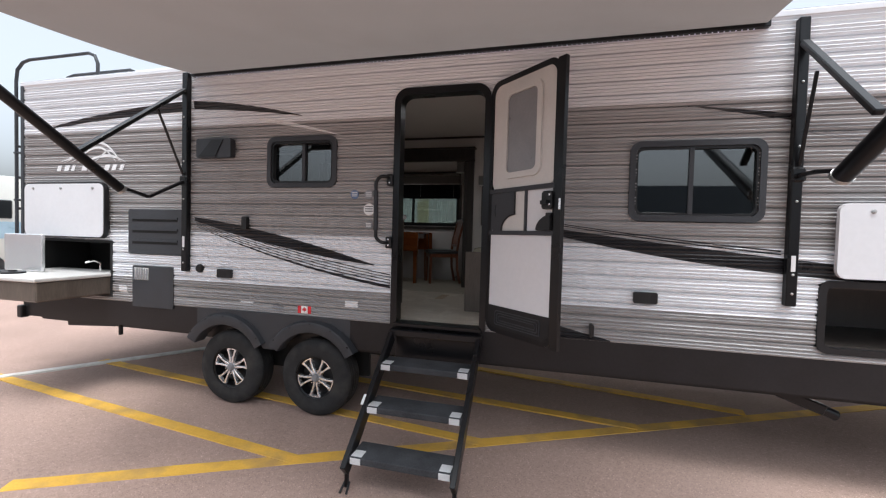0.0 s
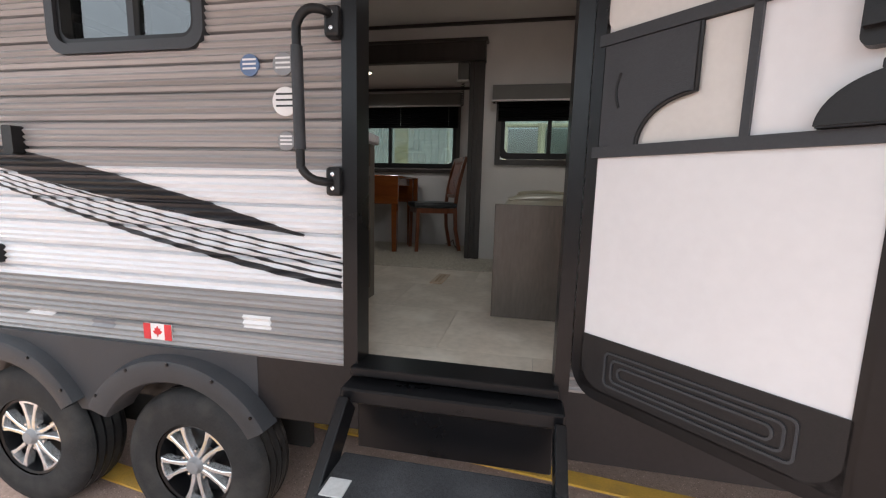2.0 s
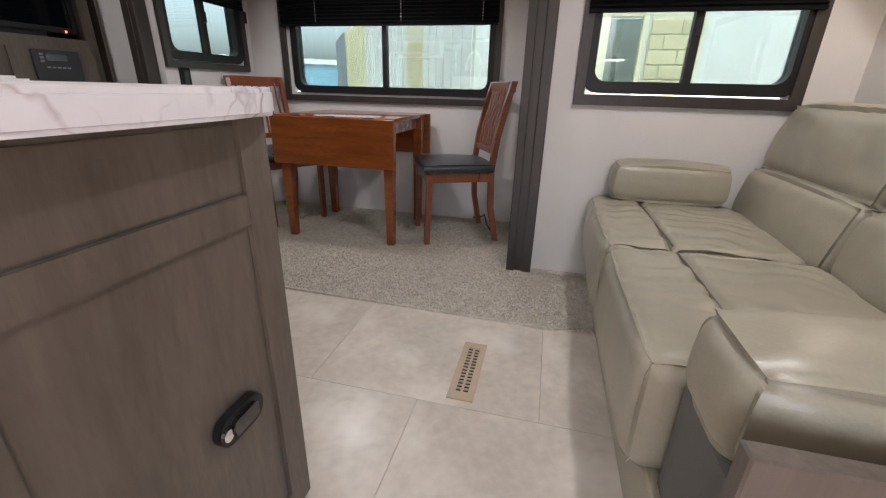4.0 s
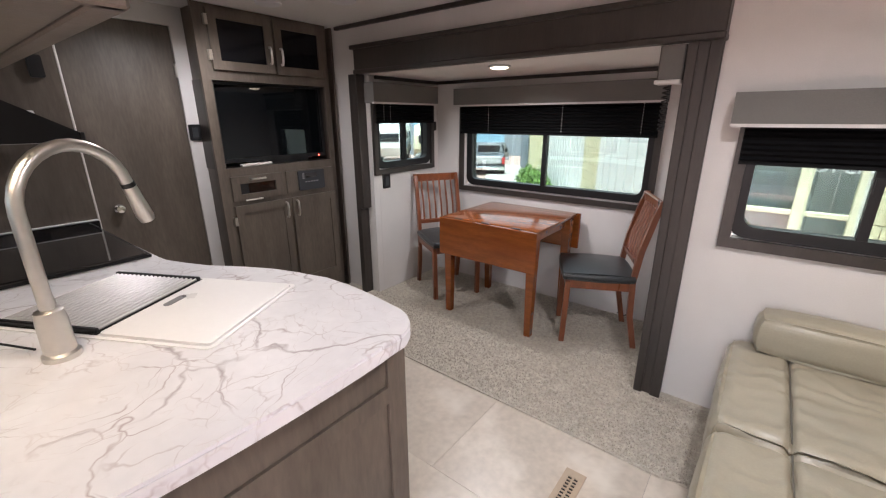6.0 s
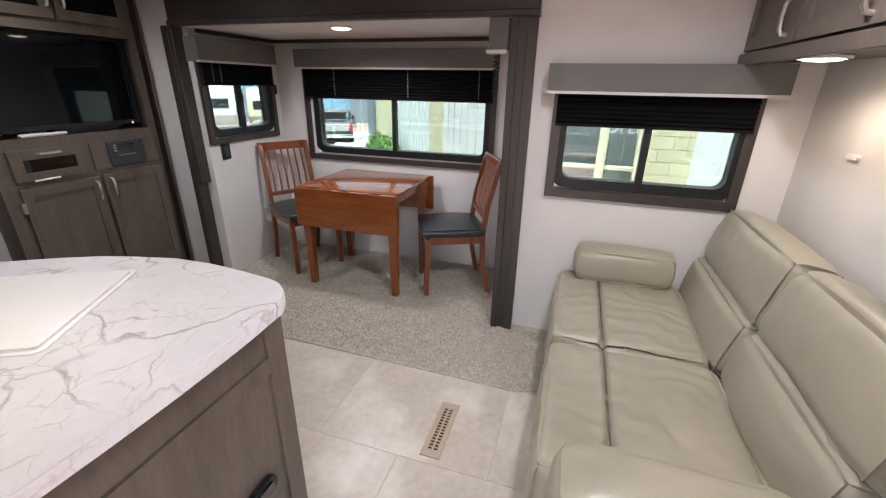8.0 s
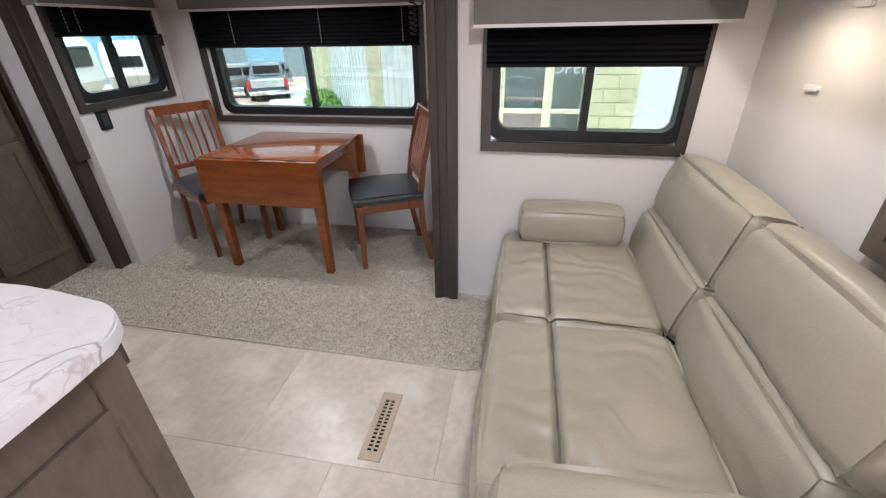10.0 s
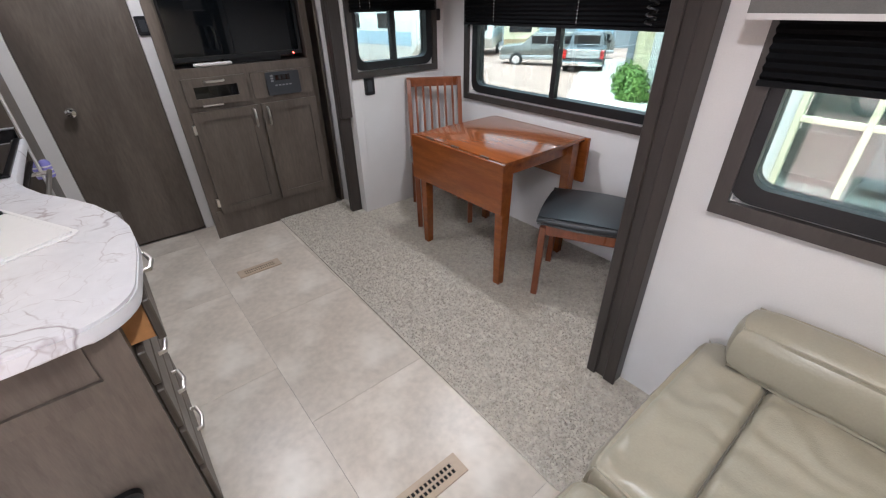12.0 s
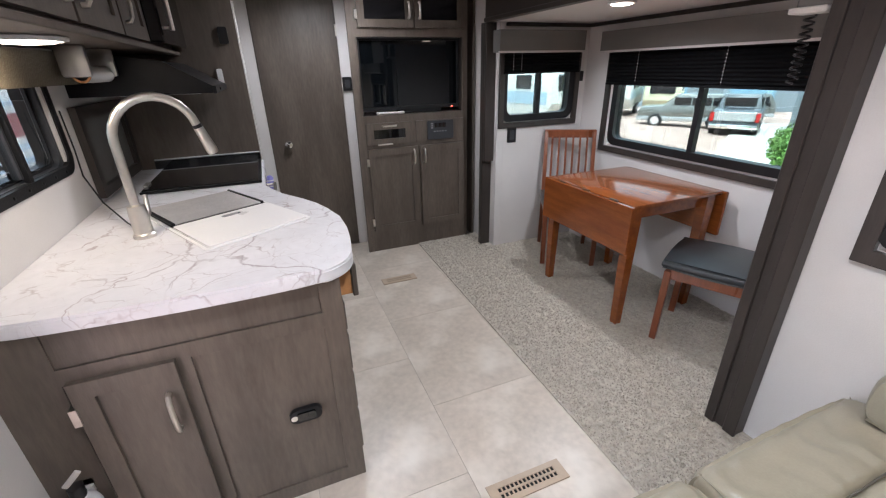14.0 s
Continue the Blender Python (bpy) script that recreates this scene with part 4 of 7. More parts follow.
decal("side_decal", swoosh(-1.98, -0.19, lambda x: ramp(x, -1.98, 1.70, -0.19, 1.335, 0.15), lambda x: ramp(x, -1.98, 1.665, -0.19, 1.33, -0.16)), DECAL_DARK, "dark grey tapering swoosh decal on the siding")
for k in range(5):
    thick = (0.007, 0.005, 0.006, 0.009, 0.026)[k]
    decal("pinstripe_decal", swoosh(-1.96, -0.05, lambda x: ramp(x, -1.96, 1.665 - 0.012 * k, -0.05, 1.265 - 0.022 * k, -0.12 - 0.02 * k), lambda x: ramp(x, -1.96, 1.661 - 0.012 * k, -0.05, 1.265 - thick - 0.022 * k, -0.125 - 0.02 * k)), DECAL_DARK, "thin dark pinstripe decal sweeping along the siding", 0.0165)
decal("side_decal", swoosh(-2.0, -0.88, lambda x: ramp(x, -2.0, 2.755, -0.88, 2.575, 0.10), lambda x: ramp(x, -2.0, 2.68, -0.88, 2.57, 0.05)), DECAL_DARK, "dark tapering arc decal high on the siding")
decal("side_decal", swoosh(-3.95, -2.07, lambda x: ramp(x, -3.95, 2.56, -2.07, 2.755, 0.16), lambda x: ramp(x, -3.95, 2.555, -2.07, 2.66, 0.10)), DECAL_DARK, "dark curved arc decal near the rear corner")
decal("side_decal", swoosh(-1.3, -0.52, lambda x: ramp(x, -1.3, 2.58, -0.52, 2.40, 0.05), lambda x: ramp(x, -1.3, 2.545, -0.52, 2.395, 0.02)), DECAL_WHITE, "pale tapering streak decal above the kitchen window")
decal("side_decal", swoosh(1.23, 3.4, lambda x: ramp(x, 1.23, 1.66, 3.4, 1.43, -0.05), lambda x: ramp(x, 1.23, 1.61, 3.4, 1.36, -0.22)), DECAL_DARK, "broad dark band decal along the siding")
for k in range(2):
    decal("pinstripe_decal", swoosh(1.23, 2.62, lambda x: ramp(x, 1.23, 1.69 + 0.012 * k, 2.62, 1.53 + 0.02 * k, -0.04), lambda x: ramp(x, 1.23, 1.685 + 0.012 * k, 2.62, 1.52 + 0.02 * k, -0.045)), DECAL_DARK, "thin dark pinstripe decal over the broad band", 0.0165)
decal("side_decal", swoosh(2.05, 2.64, lambda x: ramp(x, 2.05, 2.50, 2.64, 2.42, 0.01), lambda x: ramp(x, 2.05, 2.497, 2.64, 2.38, 0.0)), DECAL_DARK, "dark pointed streak decal over the front window")
for k in range(5):
    decal("pinstripe_decal", swoosh(2.74, 4.0, lambda x: ramp(x, 2.74, 2.36 - 0.015 * k, 4.0, 2.22 - 0.06 * k, 0.02), lambda x: ramp(x, 2.74, 2.354 - 0.015 * k, 4.0, 2.205 - 0.06 * k, 0.01)), DECAL_MID, "grey pinstripe decal fanning over the siding", 0.0165)
decal("lower_decal", swoosh(1.22, 1.62, lambda x: ramp(x, 1.22, 0.965, 1.62, 0.878), lambda x: 0.868), DECAL_DARK, "dark wedge decal at the skirt", 0.012)

# maker's emblem as plain shapes: a winged flourish over a row of slanted bars
em = thing("emblem", "white outlined winged emblem over a row of slanted bars", "emblem", (-3.2, 0, 2.14))
for k in range(9):
    ua = -3.70 + 0.098 * k + (0.04 if k > 2 else 0)
    wide = (0.05, 0.062, 0.04, 0.066, 0.03, 0.022, 0.06, 0.05, 0.045)[k]
    part("emblem_bar", sheet([(ua, 2.14), (ua + wide, 2.14), (ua + wide + 0.022, 2.195), (ua + 0.022, 2.195)], 0.012, 0.0165, OUT), DECAL_WHITE, em)
for x0, x1, z0, rise, thin in ((-3.60, -2.86, 2.225, 0.20, 0.022), (-3.52, -2.92, 2.225, 0.15, 0.018), (-3.42, -2.80, 2.22, 0.075, 0.025), (-3.66, -3.28, 2.235, 0.05, 0.016), (-3.20, -2.88, 2.23, 0.11, 0.016)):
    part("emblem_wing", sheet(swoosh(x0, x1, lambda x: z0 + rise * math.sin(math.pi * ((x - x0) / (x1 - x0)) ** 1.4), lambda x: z0 + (rise - thin) * math.sin(math.pi * ((x - x0) / (x1 - x0)) ** 1.4) - 0.002), 0.012, 0.0165, OUT), DECAL_WHITE, em)


def plate(name, u0, u1, v0, v1, mat, label, category, w=0.03, r=0.012):
    return solid(name, sheet(rounded(u1 - u0, v1 - v0, r, 4, (u0 + u1) / 2, (v0 + v1) / 2), -0.005, w, OUT), mat, label, category, smooth=True)


def louvre(name, u0, u1, v0, v1, label, slots):
    o = tagged(part(name, sheet(rounded(u1 - u0, v1 - v0, 0.02, 4, (u0 + u1) / 2, (v0 + v1) / 2), -0.005, 0.022, OUT), GREY_PLASTIC, None, "", True), label, "vent")
    for k in range(slots):
        v = v0 + (v1 - v0) * (k + 1) / (slots + 1)
        # the plate is not cut; a flat near-black strip paints each slot's shade
        part("slot", sheet([(u0 + 0.05, v - 0.012), (u1 - 0.05, v - 0.012), (u1 - 0.05, v + 0.016), (u0 + 0.05, v + 0.016)], 0.020, 0.0235, OUT), SHADE_BLACK, o, "near-black strip for the shade in a louvre")
        part("louvre", sheet([(u0 + 0.045, v + 0.012), (u1 - 0.045, v + 0.012), (u1 - 0.045, v + 0.03), (u0 + 0.045, v + 0.03)], 0.018, 0.032, OUT), GREY_PLASTIC, o)
    return o


louvre("refrigerator_vent", -2.75, -2.115, 1.34, 1.765, "large charcoal plastic louvred wall vent", 3)
wh = plate("water_heater_door", -2.70, -2.215, 0.83, 1.225, GREY_PLASTIC, "dark metal water heater access door", "access door", 0.02)
part("grille", sheet([(-2.68, 1.09), (-2.50, 1.09), (-2.50, 1.205), (-2.68, 1.205)], 0.018, 0.024, OUT), ALLOY, wh, "bright wire grille")
for k in range(6):
    part("grille_bar", sheet([(-2.675 + 0.03 * k, 1.095), (-2.663 + 0.03 * k, 1.095), (-2.663 + 0.03 * k, 1.20), (-2.675 + 0.03 * k, 1.20)], 0.022, 0.028, OUT), DECAL_MID, wh)
plate("vent_cap", -1.91, -1.545, 2.225, 2.395, GREY_PLASTIC, "charcoal range hood exhaust cap", "vent", 0.07, 0.02)
part("flap", sheet([(-1.88, 2.235), (-1.70, 2.235), (-1.62, 2.38), (-1.74, 2.38)], 0.068, 0.078, OUT), BLACK_PLASTIC, bpy.data.objects["vent_cap"])
plate("outlet_cover", -1.71, -1.558, 1.158, 1.236, BLACK_PLASTIC, "black exterior outlet cover", "outlet", 0.035)
plate("outlet_cover", 1.755, 1.908, 1.158, 1.236, BLACK_PLASTIC, "black exterior outlet cover", "outlet", 0.035)
solid("cable_inlet", lathe([(0.04, 0.0), (0.04, 0.02), (0.03, 0.035), (0.004, 0.036)], 20, on((-1.913, 0, 1.23), (1, 0, 0), (0, 0, 1))), BLACK_PLASTIC, "round black cable inlet cap", "inlet", smooth=True)
plate("porch_bracket", -1.44, -1.39, 1.60, 1.71, BLACK_PLASTIC, "small black bracket on the siding", "bracket", 0.05)
plate("door_holdback", 1.475, 1.505, 0.90, 0.99, BLACK_PLASTIC, "black door holdback latch", "latch", 0.06)
decal("warning_sticker", [(-0.445, 0.977), (-0.33, 0.977), (-0.33, 1.026), (-0.445, 1.026)], DECAL_WHITE, "small white sticker above the skirt", 0.0165)
decal("grey_sticker", [(-1.14, 0.915), (-1.03, 0.915), (-1.03, 0.95), (-1.14, 0.95)], DECAL_MID, "small grey lettered sticker", 0.0165)
decal("grey_sticker", [(-1.48, 0.945), (-1.34, 0.945), (-1.34, 0.957), (-1.48, 0.957)], DECAL_WHITE, "narrow pale sticker above the fender", 0.0165)
decal("paper_tag", [(-2.88, 0.95), (-2.78, 0.95), (-2.78, 1.02), (-2.88, 1.02)], DECAL_WHITE, "small white paper tag", 0.012)
FLAG_RED = material("flag_red", (0.55, 0.02, 0.03), rough=0.4, var=0.05)
fl = tagged(part("flag_sticker", sheet([(-0.886, 0.894), (-0.758, 0.894), (-0.758, 0.958), (-0.886, 0.958)], 0.012, 0.0165, OUT), DECAL_WHITE), "red and white maple leaf flag sticker", "sticker")
for a in (-0.886, -0.79):
    part("red_band", sheet([(a, 0.894), (a + 0.032, 0.894), (a + 0.032, 0.958), (a, 0.958)], 0.0165, 0.0178, OUT), FLAG_RED, fl)
leafpts = [(0, 0.024), (0.006, 0.012), (0.013, 0.015), (0.012, 0.004), (0.022, 0.002), (0.014, -0.008), (0.003, -0.012), (0.001, -0.022), (-0.001, -0.022), (-0.003, -0.012), (-0.014, -0.008), (-0.022, 0.002), (-0.012, 0.004), (-0.013, 0.015), (-0.006, 0.012)]
part("maple_leaf", sheet([(-0.822 + a, 0.926 + b) for a, b in leafpts], 0.0165, 0.0178, OUT), FLAG_RED, fl)
BADGE_BLUE = material("badge_blue", (0.10, 0.16, 0.30), rough=0.4, var=0.3, fine=60)
for bx, bz, br, bmat in ((-0.375, 1.905, 0.036, BADGE_BLUE), (-0.25, 1.905, 0.038, DECAL_MID), (-0.245, 1.785, 0.048, DECAL_WHITE), (-0.245, 1.655, 0.032, DECAL_MID)):
    bo = solid("round_badge", lathe([(br, 0.010), (br, 0.016), (br * 0.96, 0.0168)], 24, on((bx, 0, bz), (1, 0, 0), (0, 0, 1))), bmat, "small round badge sticker by the door", "sticker")
    for q in (-0.3, 0.1, 0.5):
        part("badge_bar", sheet([(bx - br * 0.7, bz + br * q - 0.003), (bx + br * 0.7, bz + br * q - 0.003), (bx + br * 0.7, bz + br * q + 0.003), (bx - br * 0.7, bz + br * q + 0.003)], 0.0165, 0.0178, OUT), DECAL_WHITE if bmat is not DECAL_WHITE else DECAL_DARK, bo)

# open outside kitchen at the rear, with its raised hatch and pull-out
HATCH_L, HATCH_R = (-4.02, -2.96, 0.90, 1.46), (2.86, 4.3, 0.94, 1.34)
hk = thing("outside_kitchen", "pull-out outside kitchen with a two-burner stove and sink", "outdoor kitchen", (-3.5, -0.3, 0.88))
# recess walls and back take a near-black colour for the shade inside
part("recess", grid_wall([HATCH_L[0], HATCH_L[1]], [HATCH_L[2], HATCH_L[3]], [(HATCH_L[0] + 0.03, HATCH_L[1] - 0.03, HATCH_L[2] + 0.03, HATCH_L[3] - 0.03)], -0.5, 0.012, OUT), SHADE_BLACK, hk, "cabinet recess coloured near-black for its shade")
part("recess_back", box(HATCH_L[0], HATCH_L[1], 0.5, 0.52, HATCH_L[2], HATCH_L[3], 0), SHADE_BLACK, hk)
part("pull_out", box(-4.0, -2.99, -0.62, 0.20, 0.93, 1.10, 0.01), GREY_WOOD, hk, "dark wood-grain pull-out front")
part("worktop", box(-4.02, -2.98, -0.64, 0.21, 1.10, 1.135, 0.008), CREAM_PLASTIC, hk, "pale worktop")
part("stove_lid", box(-4.01, -3.50, -0.27, -0.235, 1.14, 1.50, 0.008), ALLOY, hk, "raised metal stove lid")
for bx in (-3.85, -3.62):
    part("burner", lathe([(0.09, 1.135), (0.09, 1.15), (0.03, 1.155), (0.03, 1.165), (0.004, 1.166)], 16, pose(bx, -0.42, 0)), BLACK_PAINT, hk)
part("tap", tube([(-3.2, 0.05, 1.135), (-3.2, 0.05, 1.22), (-3.22, 0.0, 1.25), (-3.25, -0.06, 1.23)], 0.012, 8), CHROME, hk, "chrome tap", True)
hl = thing("kitchen_hatch", "white raised hatch door of the outside kitchen", "hatch", (-3.5, -0.06, 1.48))
part("panel", sheet(rounded(1.06, 0.52, 0.06, 5, -3.53, 1.745), 0.045, 0.075, OUT), WHITE_PANEL, hl, "", True)
part("edge", ring(rounded(1.085, 0.545, 0.07, 5, -3.53, 1.745), rounded(1.05, 0.51, 0.06, 5, -3.53, 1.745), 0.03, 0.07, OUT), BLACK_PLASTIC, hl, "black rubber edge", True)
for lx in (-3.93, -3.55, -3.13):
    part("catch", lathe([(0.012, 0.07), (0.012, 0.085), (0.003, 0.086)], 10, on((lx, 0, 1.96), (1, 0, 0), (0, 0, 1))), STEEL, hl)
# open storage hatch near the front
sh = thing("storage_hatch", "white raised storage hatch over an open compartment", "hatch", (3.5, -0.05, 1.36))
part("panel", sheet(rounded(1.45, 0.46, 0.05, 5, 3.61, 1.62), 0.045, 0.075, OUT), WHITE_PANEL, sh, "", True)
part("catch", lathe([(0.012, 0.07), (0.012, 0.085), (0.003, 0.086)], 10, on((3.05, 0, 1.80), (1, 0, 0), (0, 0, 1))), STEEL, sh)
part("frame", ring(rounded(1.50, 0.46, 0.06, 5, 3.58, 1.14), rounded(1.42, 0.38, 0.04, 5, 3.58, 1.14), -0.02, 0.022, OUT), BLACK_PLASTIC, sh, "black compartment frame", True)
part("compartment", grid_wall([HATCH_R[0], HATCH_R[1]], [HATCH_R[2], HATCH_R[3]], [(HATCH_R[0] + 0.02, HATCH_R[1] - 0.02, HATCH_R[2] + 0.02, HATCH_R[3] - 0.02)], -0.8, -0.01, OUT), DARK_TRIM, sh, "dark compartment lining")
part("compartment_back", box(HATCH_R[0], HATCH_R[1], 0.8, 0.82, HATCH_R[2], HATCH_R[3], 0), DARK_TRIM, sh)

# stabiliser jack and frame parts
jk = thing("stabiliser_jack", "black steel stabiliser jack under the frame", "jack", (2.8, 0.2, 0.4))
part("leg", bar((2.70, 0.15, 0.60), (2.98, 0.15, 0.50), 0.07, 0.07, (0, 1, 0), None, 0.01), BLACK_PAINT, jk)
part("end", tube([(2.95, 0.15, 0.51), (3.05, 0.15, 0.47)], 0.035, 12), BLACK_PAINT, jk, "round tube end", True)
jr = thing("rear_jack", "black steel stabiliser jack at the rear frame", "jack", (-3.4, 0.2, 0.4))
part("leg", bar((-3.75, 0.15, 0.56), (-3.1, 0.15, 0.60), 0.06, 0.08, (0, 1, 0), None, 0.01), BLACK_PAINT, jr)
part("drain", tube([(-3.0, 0.1, 0.62), (-3.0, 0.1, 0.50)], 0.02, 8), BLACK_PLASTIC, jr)
tl = thing("rear_lamp", "small dark marker lamp at the rear corner", "lamp", (-4.2, -0.02, 0.6))
part("housing", box(-4.23, -4.16, -0.05, 0.03, 0.61, 0.74, 0.01), BLACK_PLASTIC, tl)

# rear ladder
ld = thing("roof_ladder", "grey tubular roof ladder on the rear wall", "ladder", (-4.28, 0.5, 0.9))
for ly in (0.02, 0.44):
    part("rail", tube([(-4.34, ly, 0.95), (-4.34, ly, 3.10), (-4.32, ly, 3.22), (-4.24, ly, 3.29), (-4.14, ly, 3.31), (-3.32, ly, 3.31), (-3.24, ly, 3.28), (-3.20, ly, 3.20), (-3.20, ly, 3.08)], 0.016, 8), GREY_PLASTIC, ld, "", True)
for k in range(6):
    part("rung", tube([(-4.34, 0.02, 1.1 + 0.33 * k), (-4.34, 0.44, 1.1 + 0.33 * k)], 0.014, 8), GREY_PLASTIC, ld, "", True)
for k in (1.35, 1.85, 2.35):
    part("standoff", tube([(-4.37, 0.02, k), (-4.19, 0.035, k)], 0.012, 8), GREY_PLASTIC, ld, "", True)
ac = thing("roof_air_conditioner", "white roof air conditioner housing with slotted sides", "air conditioner", (-3.2, 1.05, 3.07))
bm = box(-3.72, -2.68, 0.52, 1.58, 3.07, 3.41, 0.07, 3)
for v in bm.verts:
    v.co.y += 0.10 * (v.co.z - 3.07) / 0.34 * (1 if v.co.y < 1.05 else -1)
part("shroud", bm, WHITE_PANEL, ac, "", True)
for k in range(5):
    part("slot", box(-3.58 + 0.17 * k, -3.46 + 0.17 * k, 0.575, 0.62, 3.335, 3.35, 0.002), DECAL_MID, ac, "grey louvre slot")

# awning: fabric, rail, arms, roller and a strip of lights
aw = thing("awning", "rolled-out taupe fabric awning on black folding arms", "awning", (0.25, 0.0, 3.0))
AX0, AX1, AY, AZ0, AZ1 = -1.98, 2.47, -1.90, 2.99, 2.80
bm = bmesh.new()
nx, ny = 30, 14
gridv = []
for i in range(nx + 1):
    row = []
    for j in range(ny + 1):
        s, q = i / nx, j / ny
        x = AX0 + (AX1 - AX0) * s + (0.10 * math.sin(math.pi * q)) * (1 if s < 0.5 else -1) * abs(2 * s - 1) ** 6
        z = AZ0 + (AZ1 - AZ0) * q - 0.07 * math.sin(math.pi * q)
        row.append(bm.verts.new((x, -0.03 + AY * q, z)))
    gridv.append(row)
for i in range(nx):
    for j in range(ny):
        bm.faces.new((gridv[i][j], gridv[i + 1][j], gridv[i + 1][j + 1], gridv[i][j + 1]))
fabric = part("fabric", bm, AWNING, aw, "sagging taupe awning fabric", True)
part("rail", box(AX0 - 0.02, AX1 + 0.02, -0.045, -0.003, 2.965, 3.01, 0.004), BLACK_PAINT, aw, "black awning rail")
part("roller", tube([(AX0 - 0.1, AY - 0.03, AZ1 - 0.02), (AX1 + 0.1, AY - 0.03, AZ1 - 0.02)], 0.05, 16), BLACK_PAINT, aw, "", True)
dot = bpy.data.meshes.new("led_dot")
dbm = add_box(bmesh.new(), 0, 0.004, -0.052, -0.046, 2.949, 2.953, 0)
bmesh.ops.translate(dbm, verts=dbm.verts, vec=Vector((0, 0, -3.0)))
dbm.to_mesh(dot)
dot.materials.append(LED)
for k in range(130):
    o = new("led_dot", dot)
    o.parent = aw
    o.location = (AX0 + 0.05 + k * 0.0335 - 0.25, 0, 0)
for ax, out, jy, jz, ky, kz, ly, lz in ((-2.055, -1, -0.93, 2.11, -0.66, 1.905, -0.40, 1.845), (2.665, 1, -0.70, 2.22, -0.50, 1.98, -0.25, 2.015)):
    part("wall_rail", box(ax - 0.03, ax + 0.03, -0.06, -0.008, 1.20, 3.0, 0.006), BLACK_PAINT, aw, "black upright awning arm on the wall")
    part("pivot", box(ax - 0.04, ax + 0.04, -0.075, -0.055, 1.98, 2.07, 0.01), BLACK_PAINT, aw)
    part("main_arm", bar((ax, -0.06, 2.84), (ax, jy, jz), 0.035, 0.05, (1, 0, 0), None, 0.006), BLACK_PAINT, aw, "folding main arm")
    part("strut", bar((ax, -0.33 if out < 0 else -0.20, 2.61), (ax, -0.07, 2.08), 0.014, 0.02, (1, 0, 0), None, 0.003), BLACK_PAINT, aw)
    part("lower_arm", bar((ax, -0.06, 2.02), (ax, ly, lz), 0.025, 0.03, (1, 0, 0), None, 0.004), BLACK_PAINT, aw)
    part("lower_link", bar((ax, ly, lz), (ax, ky, kz), 0.025, 0.03, (1, 0, 0), None, 0.004), BLACK_PAINT, aw)
    part("outer_arm", tube([(ax, ky + 0.03, kz - 0.02), (ax, AY - 0.03, AZ1 - 0.02)], 0.036 if out < 0 else 0.05, 14), BLACK_PAINT, aw, "thick black outer arm", True)
    part("arm_end", tube([(ax, ky + 0.045, kz - 0.03), (ax, ky + 0.028, kz - 0.018)], 0.04 if out < 0 else 0.054, 14), STEEL, aw, "bright arm end cap", True)
    for bz in (1.28, 1.40, 1.86, 2.2, 2.6):
        part("bolt", lathe([(0.008, 0.06), (0.008, 0.066), (0.003, 0.068)], 8, on((ax, 0, bz), (1, 0, 0), (0, 0, 1))), STEEL, aw)
    part("maker_plate", sheet([(ax - 0.012, 1.42), (ax + 0.012, 1.42), (ax + 0.012, 1.52), (ax - 0.012, 1.52)], 0.059, 0.062, OUT), DECAL_WHITE, aw, "small pale plate")

# ---- parking lot markings ----
XO = DX
def road_line(name, p, q, width, mat, label, lift=0.004):
    p, q = Vector((*p, 0)), Vector((*q, 0))
    d = (q - p).normalized()
    s = Vector((-d.y, d.x, 0)) * width / 2
    bm = bmesh.new()
    n = max(2, int((q - p).length / 0.12))
    a = []
    for i in range(n + 1):
        c = p + (q - p) * i / n
        j = 1 + 0.10 * noise.noise(c * 3.0)
        a.append([bm.verts.new((c + s * j * k).to_tuple()[:2] + (z,)) for k, z in ((-1, 0.0), (-0.97, lift), (0.97, lift), (1, 0.0))])
    for u, v in zip(a, a[1:]):
        for k in range(3):
            bm.faces.new((u[k], u[k + 1], v[k + 1], v[k]))
    return solid(name, bm, mat, label, "road marking", "painted lot lines", "structure")


for li, (p, q, wd) in enumerate((((-1.96, -1.39), (4.52, 1.98), 0.12), ((-4.4, -0.14), (-0.50, -0.62), 0.11), ((-3.9, 0.58), (0.75, 0.0), 0.11), ((-1.6, 1.06), (1.95, 0.66), 0.11), ((0.3, 1.77), (3.0, 1.30), 0.11))):
    road_line("road_line", p, q, wd, YELLOW_LINE, "worn yellow painted line on asphalt", 0.004 + 0.0025 * li)
road_line("road_line", (-5.6, -2.1), (-1.6, 3.7), 0.10, WHITE_LINE, "worn white painted line on asphalt", 0.0175)
XO = 0.0

